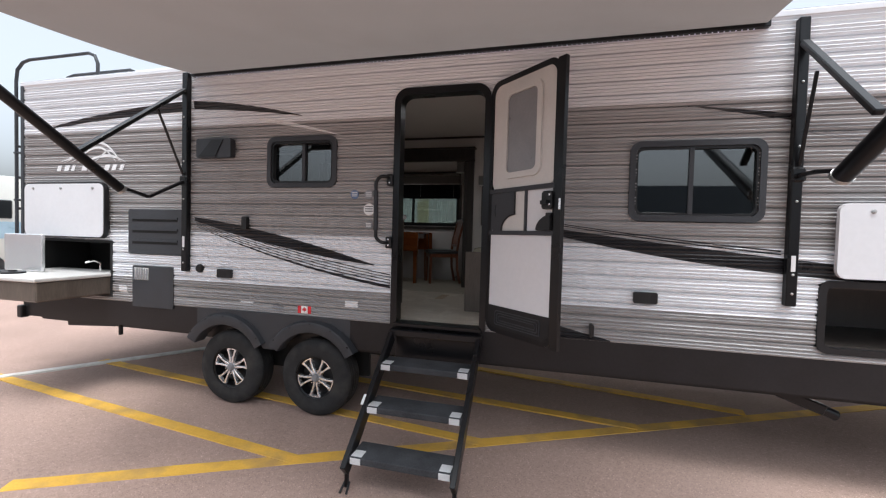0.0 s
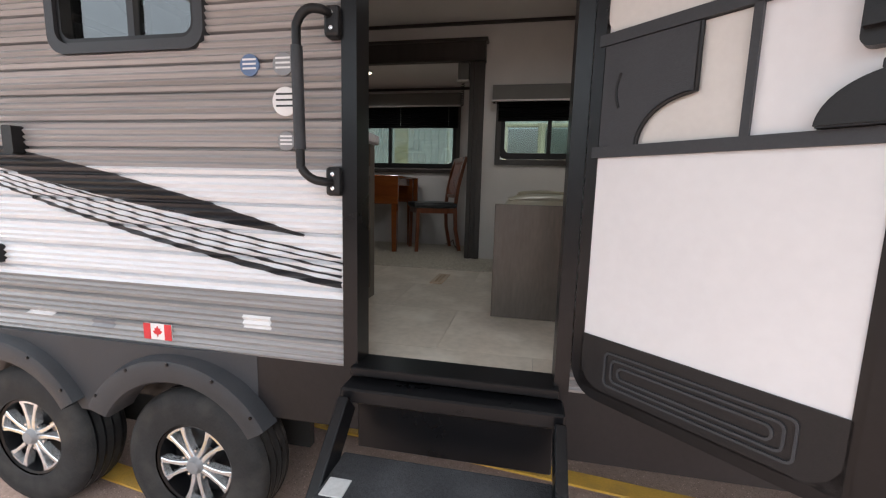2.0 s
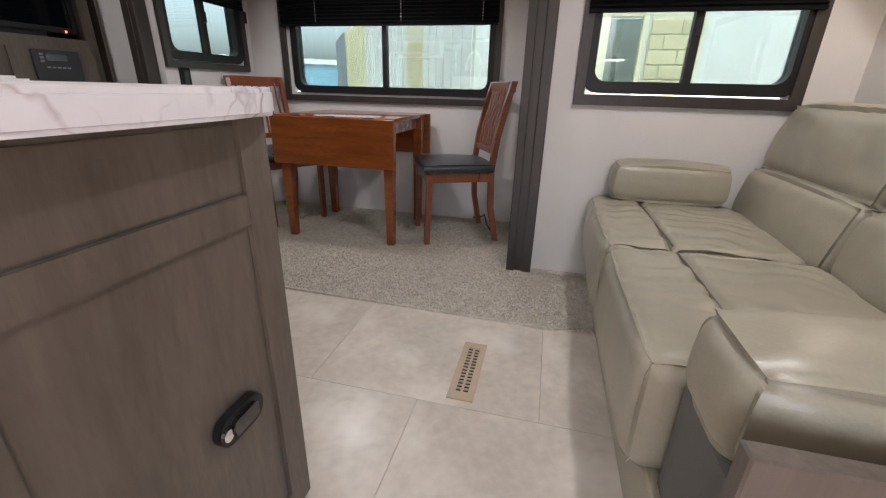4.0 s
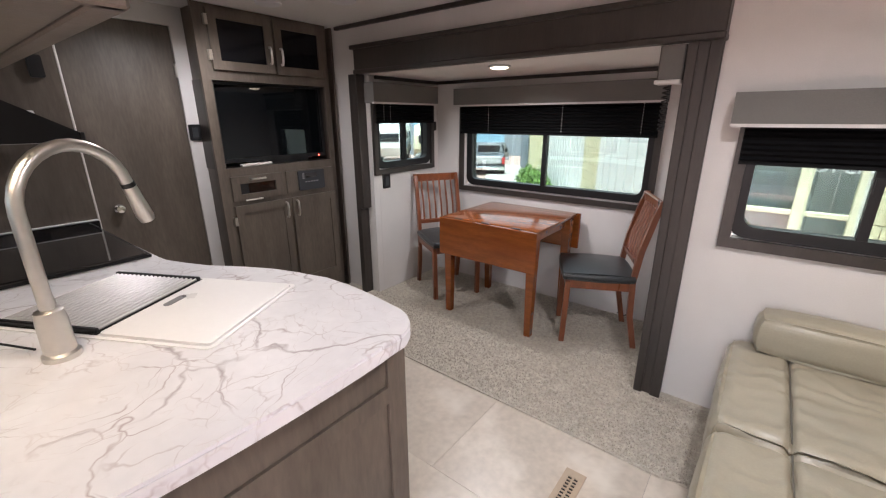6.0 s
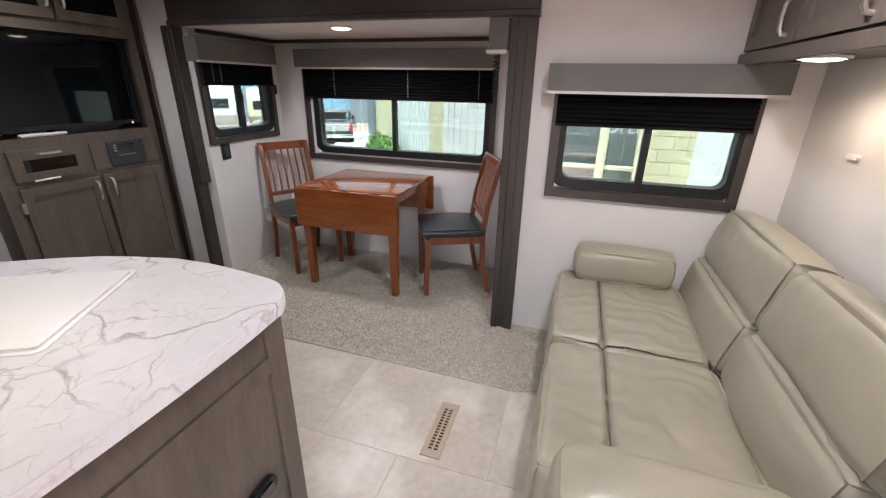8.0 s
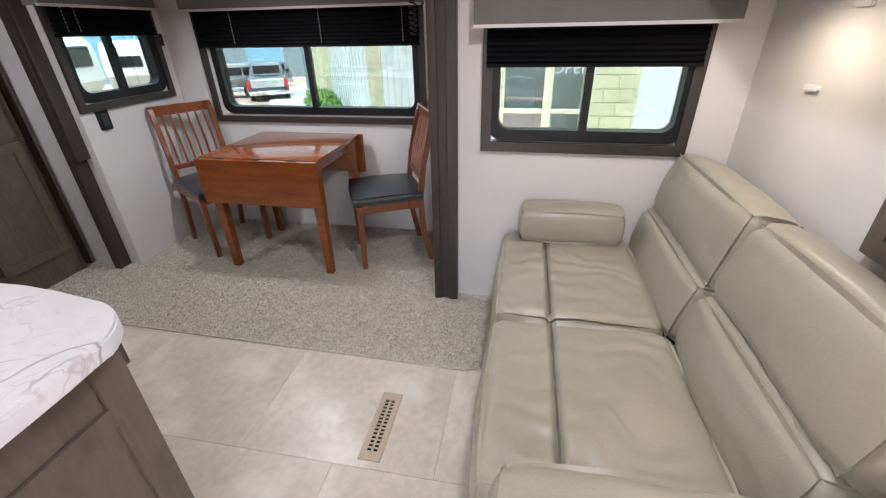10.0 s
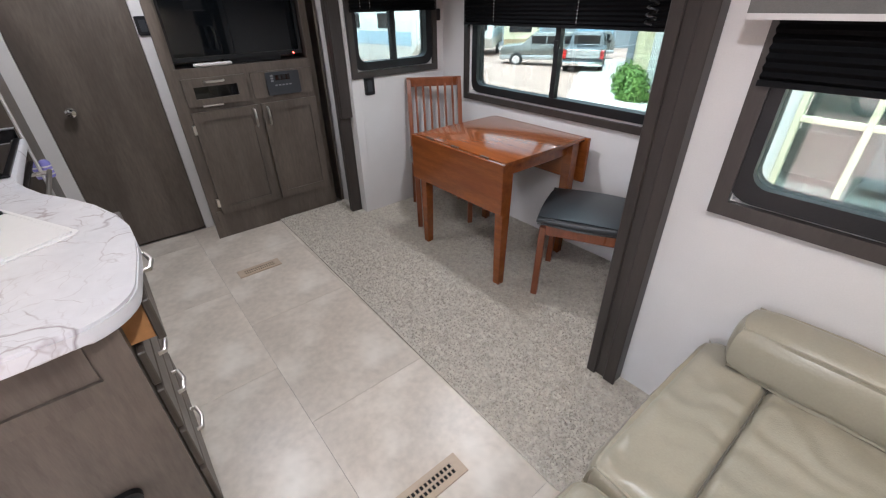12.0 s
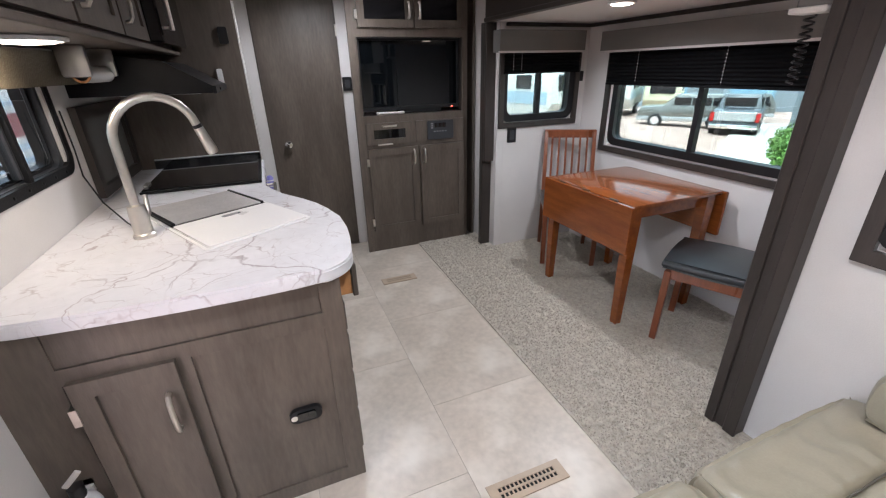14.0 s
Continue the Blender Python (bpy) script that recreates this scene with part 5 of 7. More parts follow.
# ---- inside: windows, valances, blinds ----
def room_window(name, m, u0, u1, v0, v1, g, label, split=0.5, wide=0.05):
    """A framed sliding window on the wall plane m; g is the clear glass (u0, u1, v0, v1)."""
    bm = ring([(u0, v0), (u1, v0), (u1, v1), (u0, v1)], [(u0 + wide, v0 + wide), (u1 - wide, v0 + wide), (u1 - wide, v1 - wide), (u0 + wide, v1 - wide)], 0.0, 0.022, m)
    o = tagged(part(name, bm, DARK_TRIM), label, "window", kind="structure")
    gw, gh, cu, cv = g[1] - g[0], g[3] - g[2], (g[0] + g[1]) / 2, (g[2] + g[3]) / 2
    part("window_frame", ring(rounded(gw + 0.10, gh + 0.10, 0.07, 5, cu, cv), rounded(gw, gh, 0.05, 5, cu, cv), -0.06, 0.012, m), BLACK_PLASTIC, o, "black rounded sash frame", True)
    mu = g[0] + gw * split
    part("mullion", sheet([(mu - 0.017, g[2] - 0.02), (mu + 0.017, g[2] - 0.02), (mu + 0.017, g[3] + 0.02), (mu - 0.017, g[3] + 0.02)], -0.03, 0.010, m), BLACK_PLASTIC, o)
    part("latch", sheet([(mu - 0.012, cv - 0.03), (mu + 0.012, cv - 0.03), (mu + 0.012, cv + 0.03), (mu - 0.012, cv + 0.03)], 0.010, 0.022, m), BLACK_PLASTIC, o, "small window latch")
    for a, b, d in ((g[0] - 0.03, mu + 0.01, -0.02), (mu - 0.01, g[1] + 0.03, -0.035)):
        p = part("pane", sheet([(a, g[2] - 0.03), (b, g[2] - 0.03), (b, g[3] + 0.03), (a, g[3] + 0.03)], d, d + 0.003, m), GLASS_IN, o, "clear sliding pane")
    return o


room_window("window_slide", SLW, -1.925, -0.335, 1.692, 2.43, (-1.80, -0.415, 1.797, 2.37), "wide dark-framed sliding window of the slide-out", 0.48, 0.04)
room_window("window_small", SLE, 2.455, 3.176, 1.876, 2.43, (2.525, 3.085, 1.972, 2.39), "small dark-framed window in the slide-out end wall", 0.5, 0.04)
room_window("window_sofa", IN, 0.112, 1.022, 1.743, 2.30, (0.19, 0.955, 1.845, 2.27), "dark-framed sliding window beside the sofa", 0.5, 0.045)


def valance(m, u0, u1, v0, v1, depth, label):
    o = thing("window_valance", label, "valance", m @ Vector(((u0 + u1) / 2, v0, 0.0)), "fabric valances")
    part("board", sheet([(u0, v0 + 0.012), (u1, v0 + 0.012), (u1, v1), (u0, v1)], depth - 0.02, depth, m), VALANCE, o, "grey woven fabric front")
    part("piping", sheet([(u0, v0), (u1, v0), (u1, v0 + 0.013), (u0, v0 + 0.013)], depth - 0.022, depth + 0.003, m), CREAM_PLASTIC, o, "pale lower edge piping")
    for a in (u0, u1 - 0.015):
        part("return", sheet([(a, v0 + 0.004), (a + 0.015, v0 + 0.004), (a + 0.015, v1), (a, v1)], 0.0, depth - 0.02, m), VALANCE, o)
    return o


def pleated_blind(m, u0, u1, v0, v1, depth, label, cords=()):
    o = thing("pleated_blind", label, "blind", m @ Vector(((u0 + u1) / 2, v0, 0.0)), "pleated blinds")
    n = max(4, int((v1 - v0) / 0.011))
    bm = bmesh.new()
    rows = []
    for i in range(n + 1):
        v = v0 + 0.012 + (v1 - v0 - 0.012) * i / n
        w = depth + (0.010 if i % 2 else -0.006)
        rows.append([bm.verts.new(m @ Vector((u, v, w))) for u in (u0, u1)])
    for a, b in zip(rows, rows[1:]):
        bm.faces.new((a[0], a[1], b[1], b[0]))
    part("pleats", bm, BLIND, o, "black pleated fabric")
    part("bottom_rail", sheet([(u0, v0), (u1, v0), (u1, v0 + 0.014), (u0, v0 + 0.014)], depth - 0.010, depth + 0.012, m), BLIND, o)
    for u in cords:
        part("cord", sheet([(u - 0.0012, v0 + 0.02), (u + 0.0012, v0 + 0.02), (u + 0.0012, v1), (u - 0.0012, v1)], depth + 0.010, depth + 0.0112, m), VALANCE, o, "thin grey cord")
        for k in range(int((v1 - v0 - 0.03) / 0.018)):
            z = v0 + 0.03 + 0.018 * k
            part("cord_loop", sheet([(u - 0.003, z), (u + 0.003, z), (u + 0.003, z + 0.004), (u - 0.003, z + 0.004)], depth + 0.0112, depth + 0.0125, m), CREAM_PLASTIC, o)
    return o


valance(SLW, -1.925, -0.33, 2.392, 2.53, 0.11, "grey fabric valance over the slide-out window")
pleated_blind(SLW, -1.90, -0.36, 2.178, 2.46, 0.035, "black pleated blind half raised over the slide-out window", (-1.62, -1.0, -0.46))
valance(SLE, 2.40, 3.135, 2.405, 2.552, 0.10, "grey fabric valance over the small window")
pleated_blind(SLE, 2.48, 3.15, 2.265, 2.46, 0.03, "black pleated blind raised over the small window", (2.55, 2.62))
valance(IN, 0.080, 1.07, 2.267, 2.400, 0.11, "grey fabric valance over the sofa window")
pleated_blind(IN, 0.13, 1.0, 2.115, 2.30, 0.03, "black pleated blind lowered part way at the sofa window")


def wall_plate(name, m, u, v, w, h, mat, label, category, inner=None):
    o = tagged(part(name, sheet(rounded(w, h, 0.008, 3, u, v), 0.0, 0.012, m), mat, None, "", True), label, category)
    if inner:
        part("insert", sheet(rounded(w * 0.5, h * 0.62, 0.004, 3, u, v), 0.010, 0.016, m), inner, o, "", True)
    return o


wall_plate("wall_outlet", SLE, 2.58, 1.82, 0.075, 0.115, BLACK_PLASTIC, "black double wall outlet under the small window", "outlet", GREY_PLASTIC)
wall_plate("blind_tensioner", SLE, 3.20, 2.235, 0.035, 0.075, BLACK_PLASTIC, "small black blind tensioner on the wall", "fitting")
wall_plate("thermostat", HW, 1.438, 2.22, 0.07, 0.10, BLACK_PLASTIC, "black thermostat plate beside the bunk-room door", "thermostat", GREY_PLASTIC)
# slide-out cord reel by the post
reel = thing("cord_holder", "pale plastic cord holder with a coiled black cord", "fitting", (-0.27, 2.45, 2.4))
part("housing", box(-0.235, -0.135, 2.40, 2.47, 2.46, 2.62, 0.006), VALANCE, reel)
part("cap", box(-0.24, -0.135, 2.375, 2.455, 2.445, 2.463, 0.004), CREAM_PLASTIC, reel, "pale lower cap")
part("coil", tube([(-0.19 + 0.014 * math.cos(k * 0.9), 2.41 + 0.014 * math.sin(k * 0.9), 2.44 - 0.0028 * k) for k in range(70)], 0.0035, 5), BLACK_PLASTIC, reel, "coiled black cord")


# ---- cabinets ----
def frame_door(name, m, u0, u1, v0, v1, parent, handle=None, mat=None, glass=None, hinge=None, label=""):
    """A shaker cabinet door on the face plane m, with its pull and hinges."""
    mat = mat or GREY_WOOD
    st = 0.052
    o = part(name, ring([(u0, v0), (u1, v0), (u1, v1), (u0, v1)], [(u0 + st, v0 + st), (u1 - st, v0 + st), (u1 - st, v1 - st), (u0 + st, v1 - st)], 0.002, 0.021, m), mat, parent, label)
    part("centre_panel", sheet([(u0 + st - 0.003, v0 + st - 0.003), (u1 - st + 0.003, v0 + st - 0.003), (u1 - st + 0.003, v1 - st + 0.003), (u0 + st - 0.003, v1 - st + 0.003)], 0.003, 0.011, m), glass or mat, o)
    if handle:
        hu, hv, length, upright = handle
        du, dv = (0.0, length / 2) if upright else (length / 2, 0.0)
        pts = [(hu - du, hv - dv, 0.018), (hu - du * 0.97, hv - dv * 0.97, 0.036), (hu - du * 0.7, hv - dv * 0.7, 0.044), (hu, hv, 0.047), (hu + du * 0.7, hv + dv * 0.7, 0.044), (hu + du * 0.97, hv + dv * 0.97, 0.036), (hu + du, hv + dv, 0.018)]
        part("handle", tube([m @ Vector(q) for q in pts], 0.0075, 8), NICKEL, o, "satin nickel pull", True)
    if hinge:
        for hv in hinge[1:]:
            part("hinge", sheet([(hinge[0] - 0.009, hv - 0.028), (hinge[0] + 0.009, hv - 0.028), (hinge[0] + 0.009, hv + 0.028), (hinge[0] - 0.009, hv + 0.028)], 0.004, 0.026, m), NICKEL, o, "satin nickel hinge")
    return o


# media cabinet with the television
CX = -2.523
CF = on((CX, -0.120, 0), (0, 1.031, 0), (0, 0, 1))           # u = y, v = z, w = +x
cab = thing("media_cabinet", "tall grey wood media cabinet with glass upper doors", "cabinet", (-2.7, 1.98, F))
C0, C1 = 1.553, 2.475
NICHE = (1.605, 2.43, 1.995, 2.53)
CL = CF @ Matrix.Translation((0, -0.055, 0))      # the front's middle parts
part("face_frame", grid_wall([C0, C1], [F, CEIL - 0.002], [NICHE], -0.022, 0.0, CF), GREY_WOOD, cab)
part("side", box(HX, CX - 0.022, 1.481, 1.499, F, CEIL - 0.002, 0), GREY_WOOD, cab)
part("side", box(HX, CX - 0.022, 2.414, 2.432, F, CEIL - 0.002, 0), GREY_WOOD, cab)
part("niche", grid_wall([NICHE[0] - 0.01, NICHE[1] + 0.01], [NICHE[2] - 0.01, NICHE[3] + 0.01], [(NICHE[0], NICHE[1], NICHE[2], NICHE[3])], -0.30, -0.02, CF), DARK_TRIM, cab, "dark television niche")
# the back board's near-black colour carries the shade deep in the niche
part("niche_back", sheet([(NICHE[0] - 0.01, NICHE[2] - 0.01), (NICHE[1] + 0.01, NICHE[2] - 0.01), (NICHE[1] + 0.01, NICHE[3] + 0.01), (NICHE[0] - 0.01, NICHE[3] + 0.01)], -0.31, -0.30, CF), SHADE_BLACK, cab)
part("toe_board", sheet([(C0 + 0.03, F + 0.03), (C1 - 0.03, F + 0.03), (C1 - 0.03, F + 0.20), (C0 + 0.03, F + 0.20)], 0.0, 0.006, CF), GREY_WOOD, cab)
mid = 2.035
frame_door("cabinet_door", CL, 1.62, mid - 0.012, 1.115, 1.80, cab, (mid - 0.045, 1.72, 0.11, True), None, None, (1.612, 1.20, 1.70), "grey wood door with a nickel pull")
frame_door("cabinet_door", CL, mid + 0.012, 2.435, 1.115, 1.80, cab, (mid + 0.045, 1.72, 0.11, True), None, None, None, "grey wood door with a nickel pull")
SMOKE = material("smoked_cabinet_glass", (0.008, 0.008, 0.010), rough=0.1, var=0.1, spec=0.35)
frame_door("glass_door", CF, 1.625, mid - 0.008, 2.59, 2.925, cab, (mid - 0.035, 2.70, 0.10, True), None, SMOKE, (1.617, 2.67, 2.86), "glass-fronted upper door")
frame_door("glass_door", CF, mid + 0.012, 2.435, 2.59, 2.925, cab, (mid + 0.045, 2.70, 0.10, True), None, SMOKE, None, "glass-fronted upper door")
dr = part("fireplace_drawer", ring([(1.62, 1.835), (1.985, 1.835), (1.985, 1.995), (1.62, 1.995)], [(1.675, 1.875), (1.93, 1.875), (1.93, 1.945), (1.675, 1.945)], 0.002, 0.02, CL), GREY_WOOD, cab, "flip-down door with a dark slot")
part("slot_glass", sheet([(1.67, 1.87), (1.935, 1.87), (1.935, 1.95), (1.67, 1.95)], 0.003, 0.007, CL), BLACK_GLASS, dr)
part("handle", tube([CL @ Vector((u, 1.972, w)) for u, w in ((1.745, 0.018), (1.75, 0.036), (1.80, 0.042), (1.85, 0.036), (1.855, 0.018))], 0.007, 8), NICKEL, dr, "satin nickel pull", True)
part("lower_slot", tube([CL @ Vector((1.70, 1.833, 0.02)), CL @ Vector((1.82, 1.833, 0.02))], 0.006, 6), NICKEL, dr)
part("radio_panel", sheet([(2.02, 1.835), (2.435, 1.835), (2.435, 1.995), (2.02, 1.995)], 0.002, 0.012, CL), GREY_WOOD, cab)
radio = tagged(part("car_stereo", sheet(rounded(0.225, 0.145, 0.01, 3, 2.225, 1.915), 0.012, 0.026, CL), GREY_PLASTIC, None, "", True), "charcoal built-in stereo in the media cabinet", "stereo")
part("display", sheet([(2.17, 1.935), (2.27, 1.935), (2.27, 1.968), (2.17, 1.968)], 0.026, 0.028, CL), BLACK_GLASS, radio)
for k in range(3):
    part("button", sheet([(2.142, 1.928 + 0.016 * k), (2.158, 1.928 + 0.016 * k), (2.158, 1.938 + 0.016 * k), (2.142, 1.938 + 0.016 * k)], 0.026, 0.030, CL), DECAL_MID, radio)
for k in range(5):
    part("button", sheet([(2.165 + 0.024 * k, 1.90), (2.180 + 0.024 * k, 1.90), (2.180 + 0.024 * k, 1.908), (2.165 + 0.024 * k, 1.908)], 0.026, 0.029, CL), DECAL_MID, radio)
tv = thing("television", "flat black television in the media cabinet niche", "television", (-2.62, 2.0, 1.995))
part("bezel", ring(rounded(0.80, 0.50, 0.01, 3, 2.018, 2.33), rounded(0.765, 0.46, 0.004, 3, 2.018, 2.335), -0.10, -0.045, CL), BLACK_PLASTIC, tv, "", True)
part("screen", sheet([(1.632, 2.10), (2.404, 2.10), (2.404, 2.568), (1.632, 2.568)], -0.09, -0.052, CL), SCREEN, tv, "glossy dark screen")
part("standby_light", sheet([(2.352, 2.083), (2.360, 2.083), (2.360, 2.091), (2.352, 2.091)], -0.046, -0.043, CL), glow_material("standby_red", (1.0, 0.05, 0.03), 3.0), tv, "tiny red standby light")
part("stand", box(-2.66, -2.58, 1.79, 2.15, 1.997, 2.035, 0.004), BLACK_PLASTIC, tv)
rm = solid("remote_control", box(-2.565, -2.528, 1.60, 1.82, 1.997, 2.016, 0.006), CREAM_PLASTIC, "pale remote control lying below the television", "remote control")

# ---- kitchen peninsula ----
pen = thing("kitchen_peninsula", "grey wood kitchen base cabinet with an end door", "cabinet", (-0.9, 0.5, F))
PX = -0.452
PF = on((PX, 0, 0), (0, 1, 0), (0, 0, 1))
part("end_panel", sheet([(DY, F), (0.935, F), (0.935, 1.745), (DY, 1.745)], -0.03, -0.006, PF), GREY_WOOD, pen)
part("stile", sheet([(DY, F), (0.20, F), (0.20, 1.745), (DY, 1.745)], -0.006, 0.0, PF), GREY_WOOD, pen)
part("stile", sheet([(0.875, F), (0.94, F), (0.94, 1.745), (0.875, 1.745)], -0.006, 0.003, PF), GREY_WOOD, pen)
part("stile", sheet([(0.462, F + 0.10), (0.500, F + 0.10), (0.500, 1.585), (0.462, 1.585)], -0.006, 0.002, PF), GREY_WOOD, pen)
part("rail", sheet([(0.20, 1.575), (0.875, 1.575), (0.875, 1.625), (0.20, 1.625)], -0.006, 0.0025, PF), GREY_WOOD, pen)
part("rail", sheet([(0.20, F), (0.875, F), (0.875, F + 0.06), (0.20, F + 0.06)], -0.006, 0.0025, PF), GREY_WOOD, pen)
part("false_drawer", sheet([(0.215, 1.63), (0.87, 1.63), (0.87, 1.735), (0.215, 1.735)], -0.008, -0.003, PF), GREY_WOOD, pen, "flat false drawer front")
frame_door("cabinet_door", PF, 0.213, 0.462, F + 0.06, 1.585, pen, (0.425, 1.42, 0.13, True), None, None, (0.208, 1.05, 1.48), "grey wood end door with a nickel pull")
lt = part("slam_latch", sheet(rounded(0.105, 0.055, 0.026, 5, 0.770, 1.255), -0.002, 0.014, PF), BLACK_PLASTIC, pen, "black oval slam latch", True)
part("paddle", sheet(rounded(0.06, 0.03, 0.008, 4, 0.772, 1.257), 0.012, 0.022, PF), BLACK_GLASS, lt, "glossy paddle", True)
part("rivet", lathe([(0.011, 0.013), (0.011, 0.018), (0.003, 0.019)], 12, PF @ pose(0.732, 1.255, 0)), CHROME, lt, "chrome rivet", True)
# aisle side with drawers, one a little open
AF = on((0, 0.935, 0), (-1, 0, 0), (0, 0, 1))       # u = -x, v = z, w = +y
part("aisle_face", sheet([(0.503, F), (2.26, F), (2.26, 1.745), (0.503, 1.745)], -0.02, 0.0, on((0, 0.72, 0), (-1, 0, 0), (0, 0, 1))), GREY_WOOD, pen)
part("aisle_bank", box(-1.25, -0.503, 0.723, 0.934, F, 1.745, 0.002), GREY_WOOD, pen)
for k, (va, vb) in enumerate(((0.93, 1.12), (1.14, 1.30), (1.32, 1.47), (1.49, 1.60))):
    d = part("drawer_front", box(-1.15, -0.53, 0.936, 0.954, va, vb, 0.003), GREY_WOOD, pen)
    part("handle", tube([AF @ Vector((0.84 + s * 0.055, (va + vb) / 2, w)) for s, w in ((-1, 0.018), (-0.97, 0.036), (0, 0.046), (0.97, 0.036), (1, 0.018))], 0.007, 8), NICKEL, d, "satin nickel pull", True)
d = part("open_drawer", box(-1.15, -0.53, 0.988, 1.006, 1.615, 1.735, 0.003), GREY_WOOD, pen, "top drawer standing slightly open")
part("drawer_side", box(-0.56, -0.545, 0.93, 0.988, 1.62, 1.728, 0.001), ORANGE_WOOD, d, "raw orange drawer side")
part("handle", tube([AF @ Vector((0.84 + s * 0.055, 1.68, 0.066 + w)) for s, w in ((-1, 0.0), (-0.97, 0.024), (0, 0.034), (0.97, 0.024), (1, 0.0))], 0.007, 8), NICKEL, d, "satin nickel pull", True)


def arc(cx, cy, r, a0, a1, n=10):
    return [(cx + r * math.cos(radians(a0 + (a1 - a0) * i / n)), cy + r * math.sin(radians(a0 + (a1 - a0) * i / n))) for i in range(n + 1)]


CT = F + 0.91
# outline of the worktop: bowed end, rounded outer corner, sweeping back to the stove
edge = [(-0.447, DY)] + [(-0.455 + 0.055 * math.sin(math.pi * (0.12 + 0.52 * s)), 0.10 + 0.72 * s) for s in [i / 10 for i in range(11)]]
edge += arc(-0.542, 0.86, 0.138, 0, 84, 10)[1:]
edge += [(-0.65, 1.014), (-0.75, 1.022), (-0.88, 1.018), (-1.0, 0.995), (-1.1, 0.955), (-1.20, 0.905), (-1.33, 0.825), (-1.43, 0.775), (-1.52, 0.755), (-1.58, 0.750)]
edge += [(-2.28, 0.748), (-2.28, DY)]
bm = bmesh.new()
add_sheet(bm, edge, CT - 0.042, CT)
es = [e for e in bm.edges if abs(e.verts[0].co.z - e.verts[1].co.z) < 1e-6]
bmesh.ops.bevel(bm, geom=es, offset=0.009, segments=3, affect='EDGES', profile=0.5)
def pushed(loop, d):
    """The loop moved outwards by d (it runs counter-clockwise seen from above)."""
    out = []
    for i, p in enumerate(loop):
        a, b = Vector(loop[i - 1]), Vector(loop[(i + 1) % len(loop)])
        t = (b - a).normalized()
        out.append((p[0] + t.y * d, p[1] - t.x * d))
    return out


top = solid("kitchen_worktop", bm, MARBLE, "white marble-look laminate worktop with grey veins", "worktop", smooth=True)
side_sign = 1 if pushed(edge, 0.01)[5][0] > edge[5][0] else -1
bl_out, bl_in = [pushed(edge, side_sign * q)[1:-3] for q in (0.0025, -0.004)]
bm = bmesh.new()
rows = [[bm.verts.new((x, y, z)) for x, y in lp] for lp, z in ((bl_in, CT - 0.038), (bl_out, CT - 0.036), (bl_out, CT - 0.008), (bl_in, CT - 0.006))]
for a, b in zip(rows, rows[1:]):
    for i in range(len(a) - 1):
        bm.faces.new((a[i], a[i + 1], b[i + 1], b[i]))
part("edge_band", bm, MARBLE, top, "rounded laminate edge band", True)
# sink cover board, drying rack, sink rim
SK = pose(-1.005, 0.424, CT, 0, 0, 28.3)          # the sink stands askew on the peninsula
rim = solid("kitchen_sink", ring(rounded(0.672, 0.402, 0.02, 4, -0.010, 0.183), rounded(0.650, 0.380, 0.014, 4, -0.010, 0.183), 0.0004, 0.0035, SK), SINK_WHITE, "thin white rim of the undermounted sink", "sink", smooth=True)
cut = solid("sink_cover", sheet(rounded(0.312, 0.368, 0.010, 3, 0.156, 0.183), 0.001, 0.008, SK), SINK_WHITE, "white sink cover board with a finger slot", "cutting board", smooth=True)
part("finger_slot", sheet(rounded(0.024, 0.075, 0.012, 5, 0.040, 0.200), 0.0075, 0.0092, SK), DECAL_MID, cut, "oval finger slot", True)
rack = thing("sink_rack", "roll-up steel sink drying rack", "rack", (-1.18, 0.56, CT))
# no basin is modelled; a near-black sheet paints the shade between the rods
part("well", sheet([(-0.33, 0.0), (-0.008, 0.0), (-0.008, 0.366), (-0.33, 0.366)], 0.0006, 0.0022, SK), SHADE_BLACK, rack, "near-black sheet for the shade below the rods")
for k in range(19):
    u = -0.318 + k * 0.0166
    part("rod", tube([SK @ Vector((u, 0.004, 0.009)), SK @ Vector((u, 0.362, 0.009))], 0.0044, 8), RACK_STEEL, rack, "", True)
for v in (0.0, 0.354):
    part("rack_end", box(-0.330, -0.010, v, v + 0.013, 0.002, 0.016, 0.003, 1, SK), BLACK_PLASTIC, rack, "black rack end strip")
# faucet
fx, fy = -0.955, 0.345
fau = thing("kitchen_faucet", "brushed nickel pull-down gooseneck faucet", "faucet", (fx, fy, CT))
part("body", lathe([(0.036, 0.0), (0.036, 0.012), (0.030, 0.018), (0.029, 0.09), (0.026, 0.115), (0.016, 0.12)], 20, pose(fx, fy, CT)), NICKEL, fau, "", True)
dirv = Vector((-0.30, 0.55, 0)).normalized()
neck = [Vector((fx, fy, CT + 0.11)), Vector((fx, fy, CT + 0.25)), Vector((fx, fy, CT + 0.33))]
for k in range(1, 15):
    a = math.pi * k / 14 * 0.93
    neck.append(Vector((fx, fy, CT + 0.33)) + dirv * (0.132 * (1 - math.cos(a))) + Vector((0, 0, 0.132 * math.sin(a))))
part("neck", tube(neck, 0.0145, 14), NICKEL, fau, "", True)
e0, e1 = neck[-1], neck[-2]
d = (e0 - e1).normalized()
part("joint", tube([e0, e0 + d * 0.012], 0.0165, 12), BLACK_PLASTIC, fau, "dark joint ring", True)
part("spray_head", tube([e0 + d * 0.012, e0 + d * 0.05, e0 + d * 0.10, e0 + d * 0.115], [0.0165, 0.018, 0.021, 0.018], 14), NICKEL, fau, "pull-down spray head", True)
